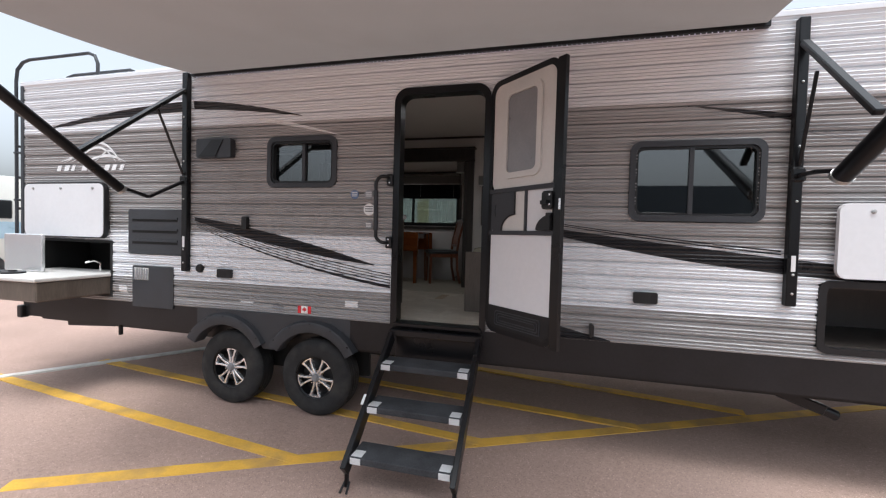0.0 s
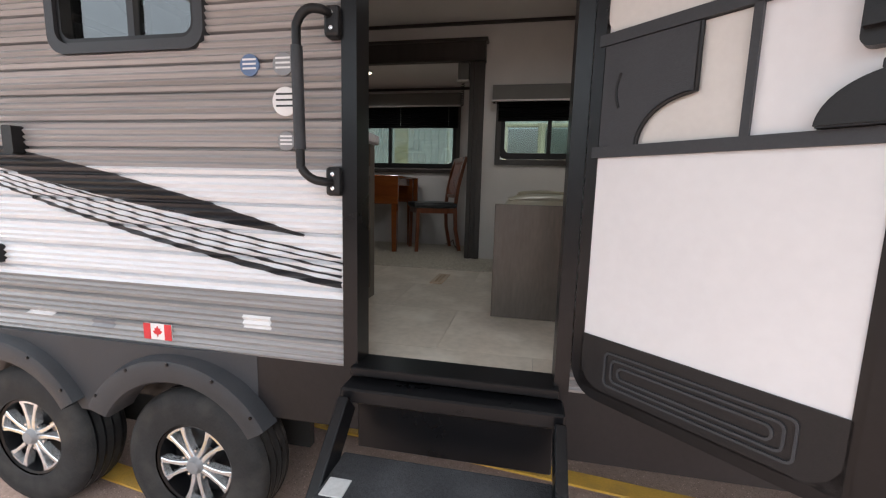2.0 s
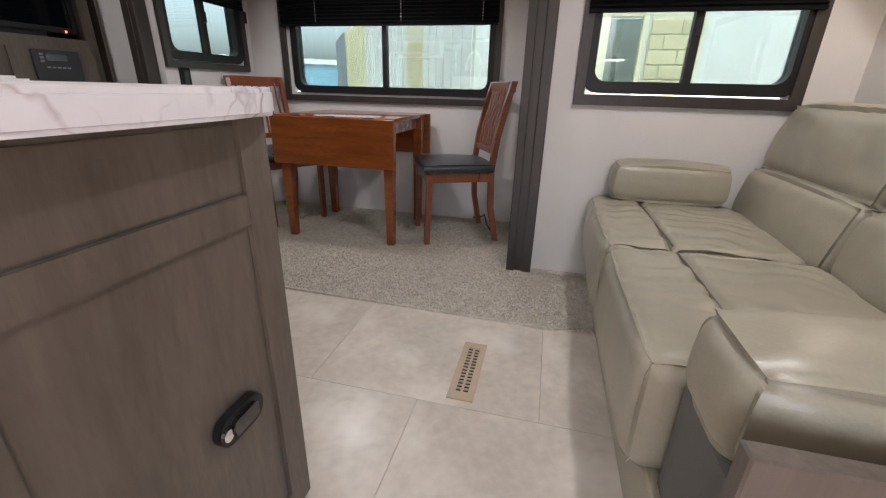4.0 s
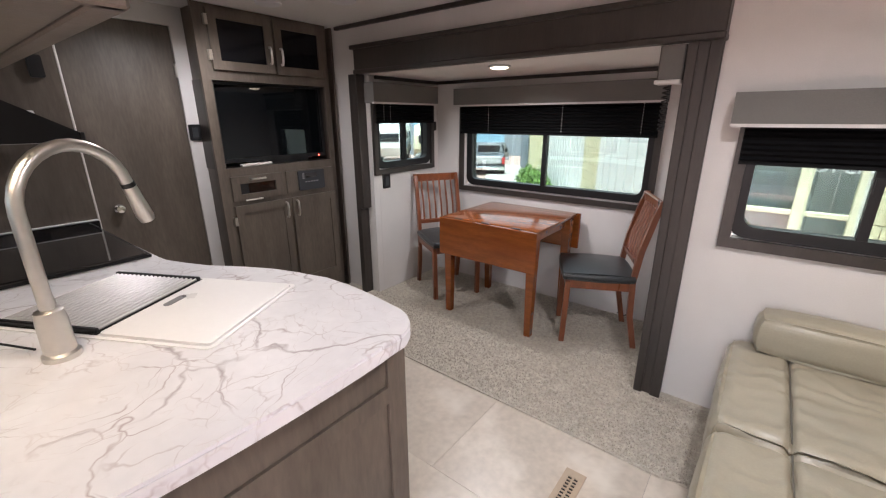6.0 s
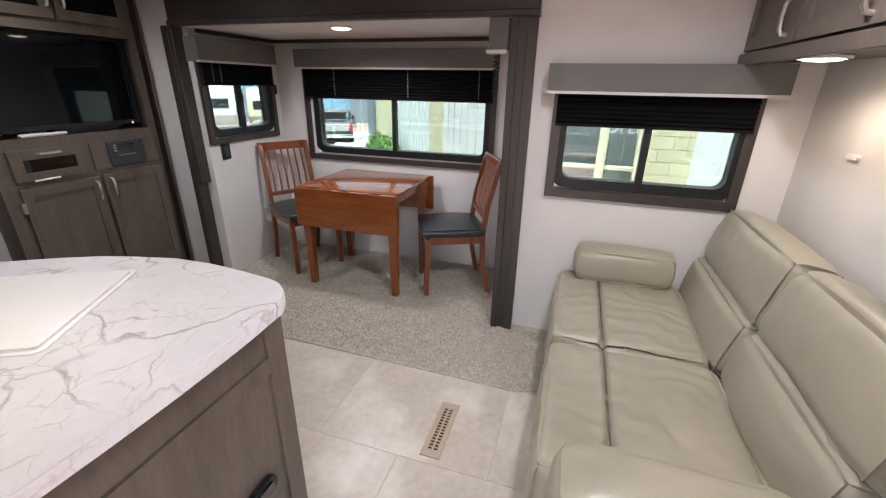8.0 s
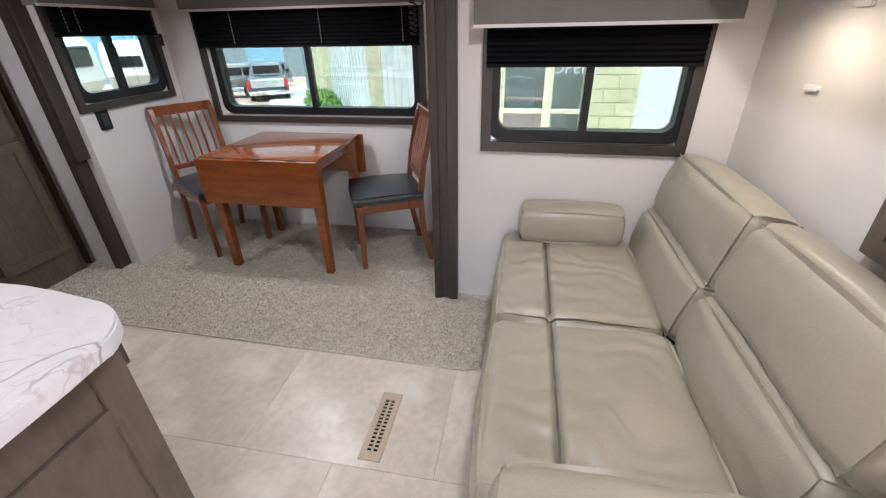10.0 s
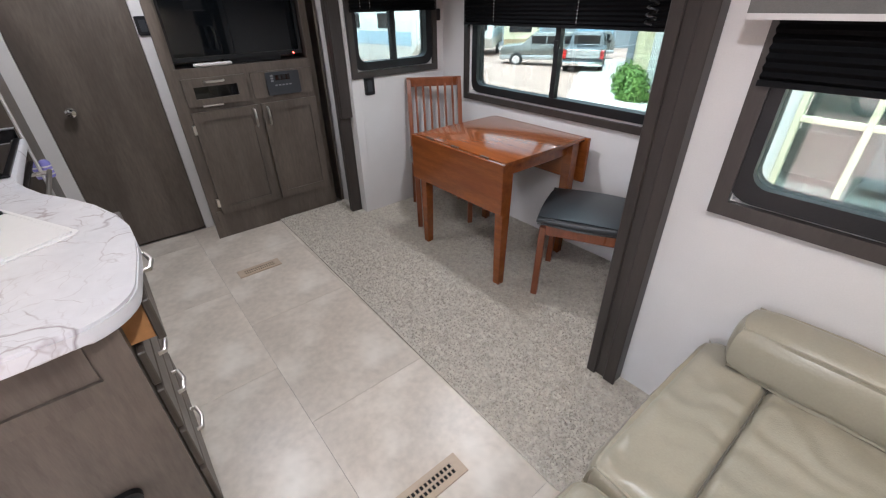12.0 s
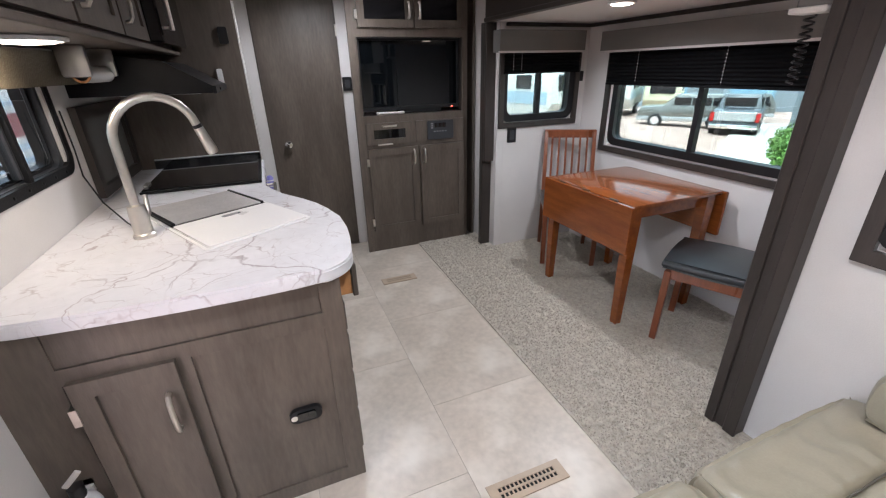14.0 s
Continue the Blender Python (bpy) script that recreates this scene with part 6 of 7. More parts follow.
part("lever", tube([(fx - 0.02, fy + 0.01, CT + 0.06), (fx - 0.06, fy + 0.015, CT + 0.075), (fx - 0.085, fy + 0.015, CT + 0.13)], [0.014, 0.011, 0.008], 10), NICKEL, fau, "single lever", True)
# stove with a folded black glass cover
stove = thing("stove_top", "recessed stove under a black glass cover", "stove", (-1.93, 0.45, CT))
part("cover", box(-2.25, -1.60, 0.20, 0.72, CT + 0.012, CT + 0.022, 0.004), BLACK_GLASS, stove, "black glass cover")
part("base", box(-2.25, -1.605, 0.19, 0.735, CT + 0.001, CT + 0.012, 0.002), BLACK_PAINT, stove)
part("back_lip", box(-2.277, -2.25, 0.14, 0.733, CT + 0.001, CT + 0.05, 0.002), BLACK_GLASS, stove)
part("edge_strip", box(-2.279, -2.262, 0.14, 0.733, CT + 0.051, CT + 0.056, 0.001), WHITE_PANEL, stove, "thin pale edge strip")
for k in range(2):
    part("hinge", box(-1.70 - 0.05 * k, -1.67 - 0.05 * k, 0.195, 0.215, CT + 0.02, CT + 0.032, 0.002), STEEL, stove)
oven = thing("oven_front", "black oven front under the stove", "oven", (-1.9, 0.74, 1.0))
part("door", box(-2.20, -1.62, 0.722, 0.745, 1.15, 1.70, 0.004), BLACK_GLASS, oven)
part("handle", tube([(-2.12, 0.79, 1.66), (-1.70, 0.79, 1.66)], 0.01, 8), NICKEL, oven, "", True)
for hx in (-2.10, -1.72):
    part("stand_off", tube([(hx, 0.745, 1.66), (hx, 0.79, 1.66)], 0.008, 6), NICKEL, oven)
PURPLE = material("violet_plastic", (0.25, 0.24, 0.62), rough=0.3, var=0.1)
bot = thing("spray_bottle", "small violet striped bottle hung on the closet wall", "bottle", (-2.36, 0.76, CT - 0.22))
part("bottle", lathe([(0.022, 0.0), (0.024, 0.008), (0.024, 0.075), (0.016, 0.085), (0.012, 0.09)], 14, pose(-2.36, 0.760, CT - 0.22)), PURPLE, bot, "", True)
for k in range(3):
    part("band", lathe([(0.0246, 0.014 + 0.02 * k), (0.0246, 0.022 + 0.02 * k)], 14, pose(-2.36, 0.760, CT - 0.22), None, False), DECAL_WHITE, bot, "white stripe")
# the framed panel leaning in the corner under the hood
part_panel = thing("window_shade_frame", "dark framed pale panel on the entry-side wall", "panel", (-1.75, DY, CT))
PNL = on((0, DY, 0), (-1, 0, 0), (0, 0, 1))         # u = -x, v = z, w = +y
part("frame", ring([(1.52, CT + 0.024), (2.18, CT + 0.024), (2.18, 2.20), (1.52, 2.20)], [(1.57, CT + 0.07), (2.13, CT + 0.07), (2.13, 2.15), (1.57, 2.15)], 0.002, 0.03, PNL), DARK_TRIM, part_panel)
part("sheet", sheet([(1.565, CT + 0.065), (2.135, CT + 0.065), (2.135, 2.155), (1.565, 2.155)], 0.004, 0.012, PNL), VALANCE, part_panel)
# range hood and wall cabinets
hood = thing("range_hood", "black slanted range hood under the wall cabinet", "hood", (-1.9, 0.3, 2.2))
prof = [(DY, 2.235), (0.615, 2.235), (0.615, 2.262), (0.43, 2.372), (DY, 2.419)]
part("shell", sheet([(y, z) for y, z in prof], -0.33, 0.33, on((-1.92, 0, 0), (0, 1, 0), (0, 0, 1))), BLACK_PAINT, hood)
part("front_lip", box(-2.252, -1.588, 0.606, 0.622, 2.232, 2.266, 0.003), BLACK_PLASTIC, hood, "black front lip")
part("grease_filter", box(-2.15, -1.69, 0.16, 0.54, 2.229, 2.2345, 0.001), STEEL, hood, "metal grease filter")
part("switch", box(-1.80, -1.77, 0.622, 0.628, 2.242, 2.256, 0.001), GREY_PLASTIC, hood)
wc = thing("wall_cabinet", "grey wood wall cabinets over the kitchen worktop", "cabinet", (-0.9, 0.2, 2.42))
UB, UY, UX0, UX1 = 2.42, 0.405, -2.278, -0.33
part("body", box(UX0, UX1, DY + 0.001, UY - 0.02, UB, CEIL - 0.002, 0.002), GREY_WOOD, wc)
part("bottom_lip", box(UX0, UX1 + 0.012, UY - 0.02, UY + 0.012, UB - 0.004, UB + 0.016, 0.003), GREY_WOOD, wc)
part("end_lip", box(UX1 - 0.004, UX1 + 0.014, DY + 0.001, UY + 0.01, UB - 0.004, UB + 0.016, 0.003), GREY_WOOD, wc)
UF = on((0, UY - 0.02, 0), (-1, 0, 0), (0, 0, 1))
for a, b in ((0.36, 0.78), (0.80, 1.22), (1.24, 1.62)):
    frame_door("cabinet_door", UF, a, b, UB + 0.03, CEIL - 0.03, wc, (a + 0.05 if a > 0.7 else b - 0.05, UB + 0.13, 0.11, True))
mw = thing("microwave", "black microwave built over the stove", "microwave", (-1.95, 0.4, 2.45))
part("case", box(-2.275, -1.63, UY - 0.015, UY + 0.055, UB + 0.03, 2.86, 0.006), BLACK_GLASS, mw)
part("handle", tube([(-1.70, UY + 0.085, 2.50), (-1.70, UY + 0.085, 2.78)], 0.010, 8), NICKEL, mw, "", True)
for z in (2.51, 2.77):
    part("stand_off", tube([(-1.70, UY + 0.05, z), (-1.70, UY + 0.085, z)], 0.006, 6), NICKEL, mw)
# box valance over the kitchen window
kv = thing("window_valance", "dark embossed box valance over the kitchen window", "valance", (-1.06, 0.1, 2.30), "fabric valances")
EMBOSS = material("embossed_bronze_fabric", (0.10, 0.085, 0.06), rough=0.4, var=0.2, fine=90, bump=0.7, bump_scale=120)
part("board", sheet([(DY, 2.29), (0.15, 2.29), (0.17, 2.40), (DY, 2.40)], -0.40, 0.40, on((-1.08, 0, 0), (0, 1, 0), (0, 0, 1))), EMBOSS, kv)
KW = on((0, DY, 0), (-1, 0, 0), (0, 0, 1))
kfr = tagged(part("window_kitchen_inner", ring(rounded(0.71, 0.40, 0.07, 5, 1.05, 2.165), rounded(0.635, 0.33, 0.05, 5, 1.05, 2.165), -0.02, 0.006, KW), BLACK_PLASTIC, None, "", True), "black inner frame of the kitchen window", "window", kind="structure")
part("mullion", sheet([(1.034, 2.0), (1.056, 2.0), (1.056, 2.32), (1.034, 2.32)], -0.012, 0.004, KW), BLACK_PLASTIC, kfr)
for k in range(6):
    part("screw", lathe([(0.006, 0.017), (0.006, 0.020), (0.002, 0.021)], 8, KW @ pose(0.80 + 0.10 * k, 1.982, -0.012)), BLACK_PAINT, kfr)
# paper roll holder under the cabinet
ph = thing("paper_towel_holder", "steel paper towel holder under the wall cabinet", "holder", (-1.33, 0.22, 2.3))
for x in (-1.24, -1.55):
    part("bracket", box(x - 0.012, x + 0.012, 0.18, 0.27, 2.315, 2.42, 0.01, 2), STEEL, ph, "", True)
part("tube", lathe([(0.030, 0.0), (0.030, 0.28)], 20, on((-1.55, 0.225, 2.325), (0, 1, 0), (0, 0, 1)), None, False), CREAM_PLASTIC, ph, "bare cardboard tube", True)
part("tube_rim", lathe([(0.030, 0.278), (0.030, 0.284), (0.022, 0.284), (0.022, 0.278)], 20, on((-1.55, 0.225, 2.325), (0, 1, 0), (0, 0, 1)), None, False), ORANGE_WOOD, ph, "", True)
# hook and switch on the panel wall
wall_plate("wall_switch", on((-2.28, 0, 0), (0, 1, 0), (0, 0, 1)), 0.66, 2.52, 0.05, 0.09, BLACK_PLASTIC, "small black switch on the panel wall", "switch")
wall_plate("white_tag", on((-2.28, 0, 0), (0, 1, 0), (0, 0, 1)), 0.60, 2.30, 0.03, 0.085, DECAL_WHITE, "white oval tag hanging on the panel wall", "tag")
cord = solid("black_cord", tube([(-1.38, 0.085, 2.2), (-1.40, 0.08, 2.05), (-1.36, 0.09, 1.95), (-1.25, 0.16, 1.86), (-1.10, 0.26, 1.81), (-1.02, 0.31, 1.80)], 0.003, 6), BLACK_PLASTIC, "thin black cord hanging from the window to the faucet", "cord", smooth=True)

# fire extinguisher on the peninsula's end
ex = thing("fire_extinguisher", "small white fire extinguisher with a red and black label", "fire extinguisher", (-0.40, 0.14, 1.0))
ep = pose(-0.412, 0.145, 0.985)
EX_RED = material("label_red", (0.55, 0.06, 0.10), rough=0.4, var=0.15)
part("cylinder", lathe([(0.030, 0.0), (0.040, 0.006), (0.042, 0.02), (0.042, 0.20), (0.036, 0.225), (0.022, 0.24), (0.016, 0.245)], 24, ep), WHITE_PANEL, ex, "", True)
part("label_band", lathe([(0.0425, 0.055), (0.0425, 0.125)], 24, ep, None, False), EX_RED, ex, "red label band", True)
part("label_band", lathe([(0.0425, 0.128), (0.0425, 0.172)], 24, ep, None, False), BLACK_PLASTIC, ex, "black label band", True)
part("valve", lathe([(0.017, 0.243), (0.019, 0.25), (0.019, 0.285), (0.010, 0.29)], 14, ep), BLACK_PLASTIC, ex, "", True)
part("lever", bar((-0.412, 0.125, 1.275), (-0.40, 0.175, 1.33), 0.016, 0.008, (1, 0, 0), None, 0.002), CREAM_PLASTIC, ex, "pale squeeze lever")
part("bracket", box(-0.468, -0.452, 0.12, 0.17, 1.0, 1.25, 0.003), CREAM_PLASTIC, ex)
part("bracket_arm", box(-0.456, -0.44, 0.125, 0.165, 1.20, 1.225, 0.0), CREAM_PLASTIC, ex)

# ---- table and chairs in the slide-out ----
tab = thing("drop_leaf_table", "cherry wood table with a hanging drop leaf", "table", (-1.18, 2.93, F + 0.01))
TZ = F + 0.757
part("tabletop", box(-1.545, -0.805, 2.505, 3.165, TZ - 0.022, TZ, 0.005, 2), CHERRY, tab, "", True)
part("drop_leaf", box(-1.555, -0.795, 2.478, 2.500, TZ - 0.275, TZ - 0.004, 0.004), CHERRY, tab, "hanging front leaf")
part("drop_leaf", box(-1.54, -0.785, 3.170, 3.192, TZ - 0.27, TZ - 0.004, 0.004), CHERRY, tab, "hanging rear leaf")
for x in (-1.50, -0.865):
    part("apron", box(x - 0.012, x + 0.012, 2.57, 3.08, TZ - 0.095, TZ - 0.022, 0.002), CHERRY, tab)
for y in (2.55, 3.10):
    part("apron", box(-1.48, -0.885, y - 0.010, y + 0.010, TZ - 0.095, TZ - 0.022, 0.002), CHERRY, tab)
for x in (-1.512, -0.848):
    for y in (2.55, 3.10):
        bm = bmesh.new()
        t, b = 0.030, 0.021
        bm_pts = [[bm.verts.new((x + sx * w, y + sy * w, z)) for sx, sy in ((-1, -1), (1, -1), (1, 1), (-1, 1))] for w, z in ((b, F + 0.01), (t, TZ - 0.12), (t, TZ - 0.022))]
        for lo, hi in zip(bm_pts, bm_pts[1:]):
            for k in range(4):
                bm.faces.new((lo[k], lo[(k + 1) % 4], hi[(k + 1) % 4], hi[k]))
        bm.faces.new(bm_pts[0][::-1])
        part("leg", bm, CHERRY, tab)
for x in (-1.40, -1.18, -0.95):
    part("hinge", box(x - 0.03, x + 0.03, 2.496, 2.508, TZ - 0.006, TZ + 0.0015, 0.0), DARK_TRIM, tab)


def dining_chair():
    """Built at the origin, facing +x, feet at z = 0."""
    c = thing("dining_chair", "reddish slat-back dining chair with a black vinyl seat", "chair", (0, 0, 0), "dining chairs")
    for y in (-0.185, 0.185):
        part("front_leg", bar((0.20, y, 0.0), (0.19, y * 1.03, 0.43), 0.034, 0.034, (0, 1, 0), None, 0.003), CHAIR_WOOD, c)
        bm = bmesh.new()
        pts = [(-0.245, 0.0), (-0.20, 0.22), (-0.19, 0.45), (-0.215, 0.65), (-0.265, 0.86), (-0.295, 0.955)]
        rows = [[bm.verts.new((x + sx * 0.017, y + sy * 0.014, z)) for sx, sy in ((-1, -1), (1, -1), (1, 1), (-1, 1))] for x, z in pts]
        for lo, hi in zip(rows, rows[1:]):
            for k in range(4):
                bm.faces.new((lo[k], lo[(k + 1) % 4], hi[(k + 1) % 4], hi[k]))
        bm.faces.new(rows[0][::-1])
        bm.faces.new(rows[-1])
        part("back_post", bm, CHAIR_WOOD, c)
    part("seat", cushion(-0.205, 0.225, -0.205, 0.205, 0.438, 0.492, 0.024, 0.012, 0.0, 8), SEAT_VINYL, c, "padded black vinyl seat", True)
    part("seat_rail", box(0.172, 0.205, -0.17, 0.17, 0.385, 0.437, 0.002), CHAIR_WOOD, c)
    for y in (-0.185, 0.185):
        part("seat_rail", box(-0.18, 0.18, y - 0.012, y + 0.012, 0.385, 0.437, 0.002), CHAIR_WOOD, c)
    part("top_rail", bar((-0.288, -0.20, 0.925), (-0.288, 0.20, 0.925), 0.024, 0.062, (0.12, 0, 1), None, 0.005), CHAIR_WOOD, c)
    part("lower_rail", bar((-0.205, -0.18, 0.56), (-0.205, 0.18, 0.56), 0.018, 0.035, (0.12, 0, 1), None, 0.003), CHAIR_WOOD, c)
    for k in range(6):
        y = -0.135 + 0.054 * k
        part("slat", tube([(-0.205, y, 0.565), (-0.225, y, 0.70), (-0.262, y, 0.82), (-0.285, y, 0.915)], 0.0085, 6), CHAIR_WOOD, c)
    return c


ch = dining_chair()
ch.matrix_basis = pose(-1.792, 2.889, F + 0.01, 0, 0, -31)
copy_thing(ch, pose(-0.545, 2.884, F + 0.01, 0, 0, 205.8))
wire = solid("floor_wire", tube([(-0.50, 3.30, F + 0.02), (-0.42, 3.2, F + 0.03), (-0.36, 3.12, F + 0.09), (-0.34, 3.1, F + 0.03), (-0.3, 3.0, F + 0.02)], 0.005, 6), BLACK_PLASTIC, "loose black wire on the carpet behind the chair", "wire", smooth=True)

# ---- sofa ----
def gathered(bm, seam, top, sd):
    """Draws the seat's top into a stitched groove, with folds that run across it."""
    for v in bm.verts:
        if v.co.z < top - 0.06:
            continue
        x, y = v.co.x, v.co.y
        d = x - seam
        bend = 2.2 * noise.noise(Vector((x * 5 + sd, y * 4, 0.3))) + 0.9 * noise.noise(Vector((x * 14, y * 10 + sd, 1.7)))
        fold = math.sin(y * 62 + x * 9 + 3.0 * bend)
        reach = 0.35 + 0.65 * math.exp(-abs(d) / 0.09) + 0.4 * noise.noise(Vector((x * 6, y * 6, sd)))
        v.co.z += 0.0045 * max(0.0, reach) * fold * abs(fold) ** 0.3 - 0.020 * math.exp(-(d / 0.011) ** 2) + 0.006 * noise.noise(Vector((x * 4.0, y * 5.0, sd + 2)))
    return bm



sofa = thing("sofa", "taupe leather sofa bed with a rolled arm", "sofa", (0.7, 1.6, F))
ys = (1.03, 1.695, 2.425)
for a, b, sd in ((ys[0], ys[1], 1.0), (ys[1], ys[2], 7.0)):
    part("seat_cushion", gathered(cushion(0.24, 0.86, a + 0.004, b - 0.004, F + 0.16, F + 0.455, 0.055, 0.014, 0.004, 90, sd, None, 5.0), 0.455, F + 0.455, sd), LEATHER, sofa, "creased leather seat cushion", True)
    part("seam", tube([(0.455, a + 0.03 + (b - a - 0.06) * q, F + 0.452 + 0.003 * noise.noise(Vector((q * 7, sd, 3)))) for q in [i / 16 for i in range(17)]], 0.003, 6), material("seam_dark", (0.12, 0.11, 0.09), rough=0.6), sofa, "dark stitched seam", True)
    back = pose(0.95, 0, F + 0.40, 0, 13, 0)
    part("back_cushion", cushion(-0.085, 0.09, a + 0.004, b - 0.02, 0.21, 0.50, 0.055, 0.018, 0.010, 20, sd + 3, back), LEATHER, sofa, "padded upper back cushion", True)
    part("lumbar_cushion", cushion(-0.105, 0.07, a + 0.004, b - 0.02, -0.02, 0.225, 0.05, 0.016, 0.010, 20, sd + 5, back), LEATHER, sofa, "padded lower back cushion", True)
part("bolster", cushion(0.325, 0.80, 2.27, 2.44, F + 0.455, F + 0.635, 0.05, 0.012, 0.006, 14, 2.0), LEATHER, sofa, "rolled leather bolster arm", True)
part("near_arm", cushion(0.30, 0.84, 0.80, 1.03, F + 0.42, F + 0.605, 0.06, 0.014, 0.008, 18, 4.0), LEATHER, sofa, "rolled leather near arm", True)
part("base", box(0.29, 1.12, 0.82, 2.43, F, F + 0.18, 0.006), LEATHER, sofa)
part("back_board", box(1.08, 1.20, 0.82, 2.43, F, F + 0.78, 0.02, 2), LEATHER, sofa, "", True)
part("arm_base", box(0.31, 1.10, 0.78, 1.02, F, F + 0.43, 0.01), VALANCE, sofa, "grey fabric arm side")
solid("half_wall_panel", box(0.26, 0.95, 0.70, 0.73, F, F + 0.565, 0.003), GREY_WOOD, "grey wood panel at the end of the sofa", "panel")
solid("end_caddy", box(0.99, 1.205, 0.72, 0.99, F, F + 0.62, 0.03, 3), VALANCE, "grey upholstered end block beside the sofa back", "end block", smooth=True)

# cabinet over the sofa, dark framed panel on the partition
oc = thing("overhead_cabinet", "grey wood overhead cabinet above the sofa", "cabinet", (1.05, 1.6, 2.41))
part("body", box(0.90, 1.205, 0.95, WY - 0.003, 2.41, CEIL - 0.002, 0.003), GREY_WOOD, oc)
part("bottom_lip", box(0.875, 0.90, 0.95, WY - 0.003, 2.395, 2.44, 0.003), GREY_WOOD, oc)
OF = on((0.90, 0, 0), (0, -1, 0), (0, 0, 1))
for a, b in ((-2.41, -1.95), (-1.93, -1.47), (-1.45, -0.99)):
    frame_door("cabinet_door", OF, a, b, 2.45, CEIL - 0.03, oc, (b - 0.06, 2.53, 0.11, True))
PW = on((1.21, 0, 0), (0, -1, 0), (0, 0, 1))
wf = thing("partition_panel", "black panel in a grey wood frame on the partition", "panel", (1.2, 1.2, 1.75))
part("frame", ring([(-1.56, 1.745), (-0.62, 1.745), (-0.62, 2.34), (-1.56, 2.34)], [(-1.51, 1.795), (-0.67, 1.795), (-0.67, 2.29), (-1.51, 2.29)], 0.001, 0.03, PW), GREY_WOOD, wf)
part("glass", sheet([(-1.515, 1.79), (-0.665, 1.79), (-0.665, 2.295), (-1.515, 2.295)], 0.002, 0.012, PW), BLACK_GLASS, wf)
for y, z in ((1.95, 2.31), (2.04, 2.08)):
    wall_plate("label_tag", PW, -y, z, 0.07, 0.017, DECAL_WHITE, "small white tag on the partition", "tag")

# ---- lamps, vents ----
def puck(name, x, y, z, label, r=0.062):
    o = thing(name, label, "lamp", (x, y, z), "round ceiling lamps")
    part("trim_ring", lathe([(r, 0.0), (r + 0.008, -0.004), (r + 0.006, -0.012), (r - 0.006, -0.014)], 28, pose(x, y, z), None, False), WHITE_PANEL, o, "white trim ring", True)
    part("lens", lathe([(r - 0.004, -0.008), (r * 0.7, -0.018), (0.004, -0.022)], 28, pose(x, y, z), None, False), LAMP_ON, o, "lit frosted lens", True)


puck("ceiling_lamp", -1.152, 2.562, SZ, "lit round lamp in the slide-out ceiling")
puck("ceiling_lamp", -2.06, 1.30, CEIL, "lit round lamp in the kitchen ceiling")
puck("ceiling_lamp", 0.45, 1.2, CEIL, "lit round lamp near the entry")
puck("cabinet_lamp", -0.84, 0.26, UB, "lit lamp under the kitchen wall cabinet", 0.085)
puck("cabinet_lamp", 0.98, 1.95, 2.41, "lit lamp under the overhead cabinet", 0.07)
for x, y in ((-2.24, 1.75), (-1.86, 1.99)):
    solid("ceiling_speaker", lathe([(0.075, 0.0), (0.075, -0.008), (0.06, -0.014), (0.004, -0.014)], 28, pose(x, y, CEIL)), WHITE_PANEL, "flat round white speaker in the ceiling", "speaker", smooth=True)


def register(x0, x1, y0, y1, label):
    o = thing("floor_register", label, "vent", ((x0 + x1) / 2, (y0 + y1) / 2, F), "floor registers")
    ix0, ix1, iy0, iy1 = x0 + 0.022, x1 - 0.022, y0 + 0.035, y1 - 0.035
    part("flange", ring([(x0, y0), (x1, y0), (x1, y1), (x0, y1)], [(ix0, iy0), (ix1, iy0), (ix1, iy1), (ix0, iy1)], F, F + 0.006), BEIGE_VENT, o)
    # thin near-black plate on the floor, coloured as the shade of a duct
    part("well", box(ix0, ix1, iy0, iy1, F + 0.0002, F + 0.001, 0), SHADE_BLACK, o, "near-black plate for the shade below the bars")
    n = 14
    for k in range(n + 1):
        y = iy0 + (iy1 - iy0) * k / n
        part("bar", box(ix0, ix1, y - 0.003, y + 0.003, F + 0.001, F + 0.005, 0), BEIGE_VENT, o)
    part("spine", box((x0 + x1) / 2 - 0.004, (x0 + x1) / 2 + 0.004, iy0, iy1, F + 0.001, F + 0.0055, 0), BEIGE_VENT, o)


register(-0.205, -0.120, 1.335, 1.652, "tan metal floor register in the vinyl floor")
register(-1.985, -1.900, 1.395, 1.650, "tan metal floor register near the media cabinet")

# ---- beyond the windows: building, vehicles, planting ----
CREAM_PANEL = material("cream_metal_panel", (0.62, 0.58, 0.40), rough=0.5, var=0.05, scale=1, fine=20)
WHITE_METAL = material("white_metal_panel", (0.62, 0.63, 0.59), rough=0.5, var=0.04, scale=1, fine=20)
BLOCK = material("cream_block", (0.52, 0.48, 0.30), rough=0.8, var=0.1, scale=4, fine=40, bump=0.4, bump_scale=60, per_piece=0.08)
MORTAR = material("block_mortar", (0.60, 0.56, 0.42), rough=0.9, var=0.08)
GREY_WALL = material("grey_metal_wall", (0.20, 0.23, 0.25), rough=0.6, var=0.06)
BLUE_WALL = material("pale_blue_wall", (0.20, 0.36, 0.46), rough=0.6, var=0.06, scale=0.4)
SHOP_DARK = material("shop_interior", (0.30, 0.31, 0.29), rough=0.8, var=0.25, scale=3)
CONCRETE = material("pale_concrete", (0.52, 0.50, 0.46), rough=0.85, var=0.1, scale=2, fine=50)
LEAF = material("shrub_leaf", (0.10, 0.20, 0.03), rough=0.6, var=0.4, scale=8, fine=40, second=(0.18, 0.28, 0.05), amount=0.6, patch=5)
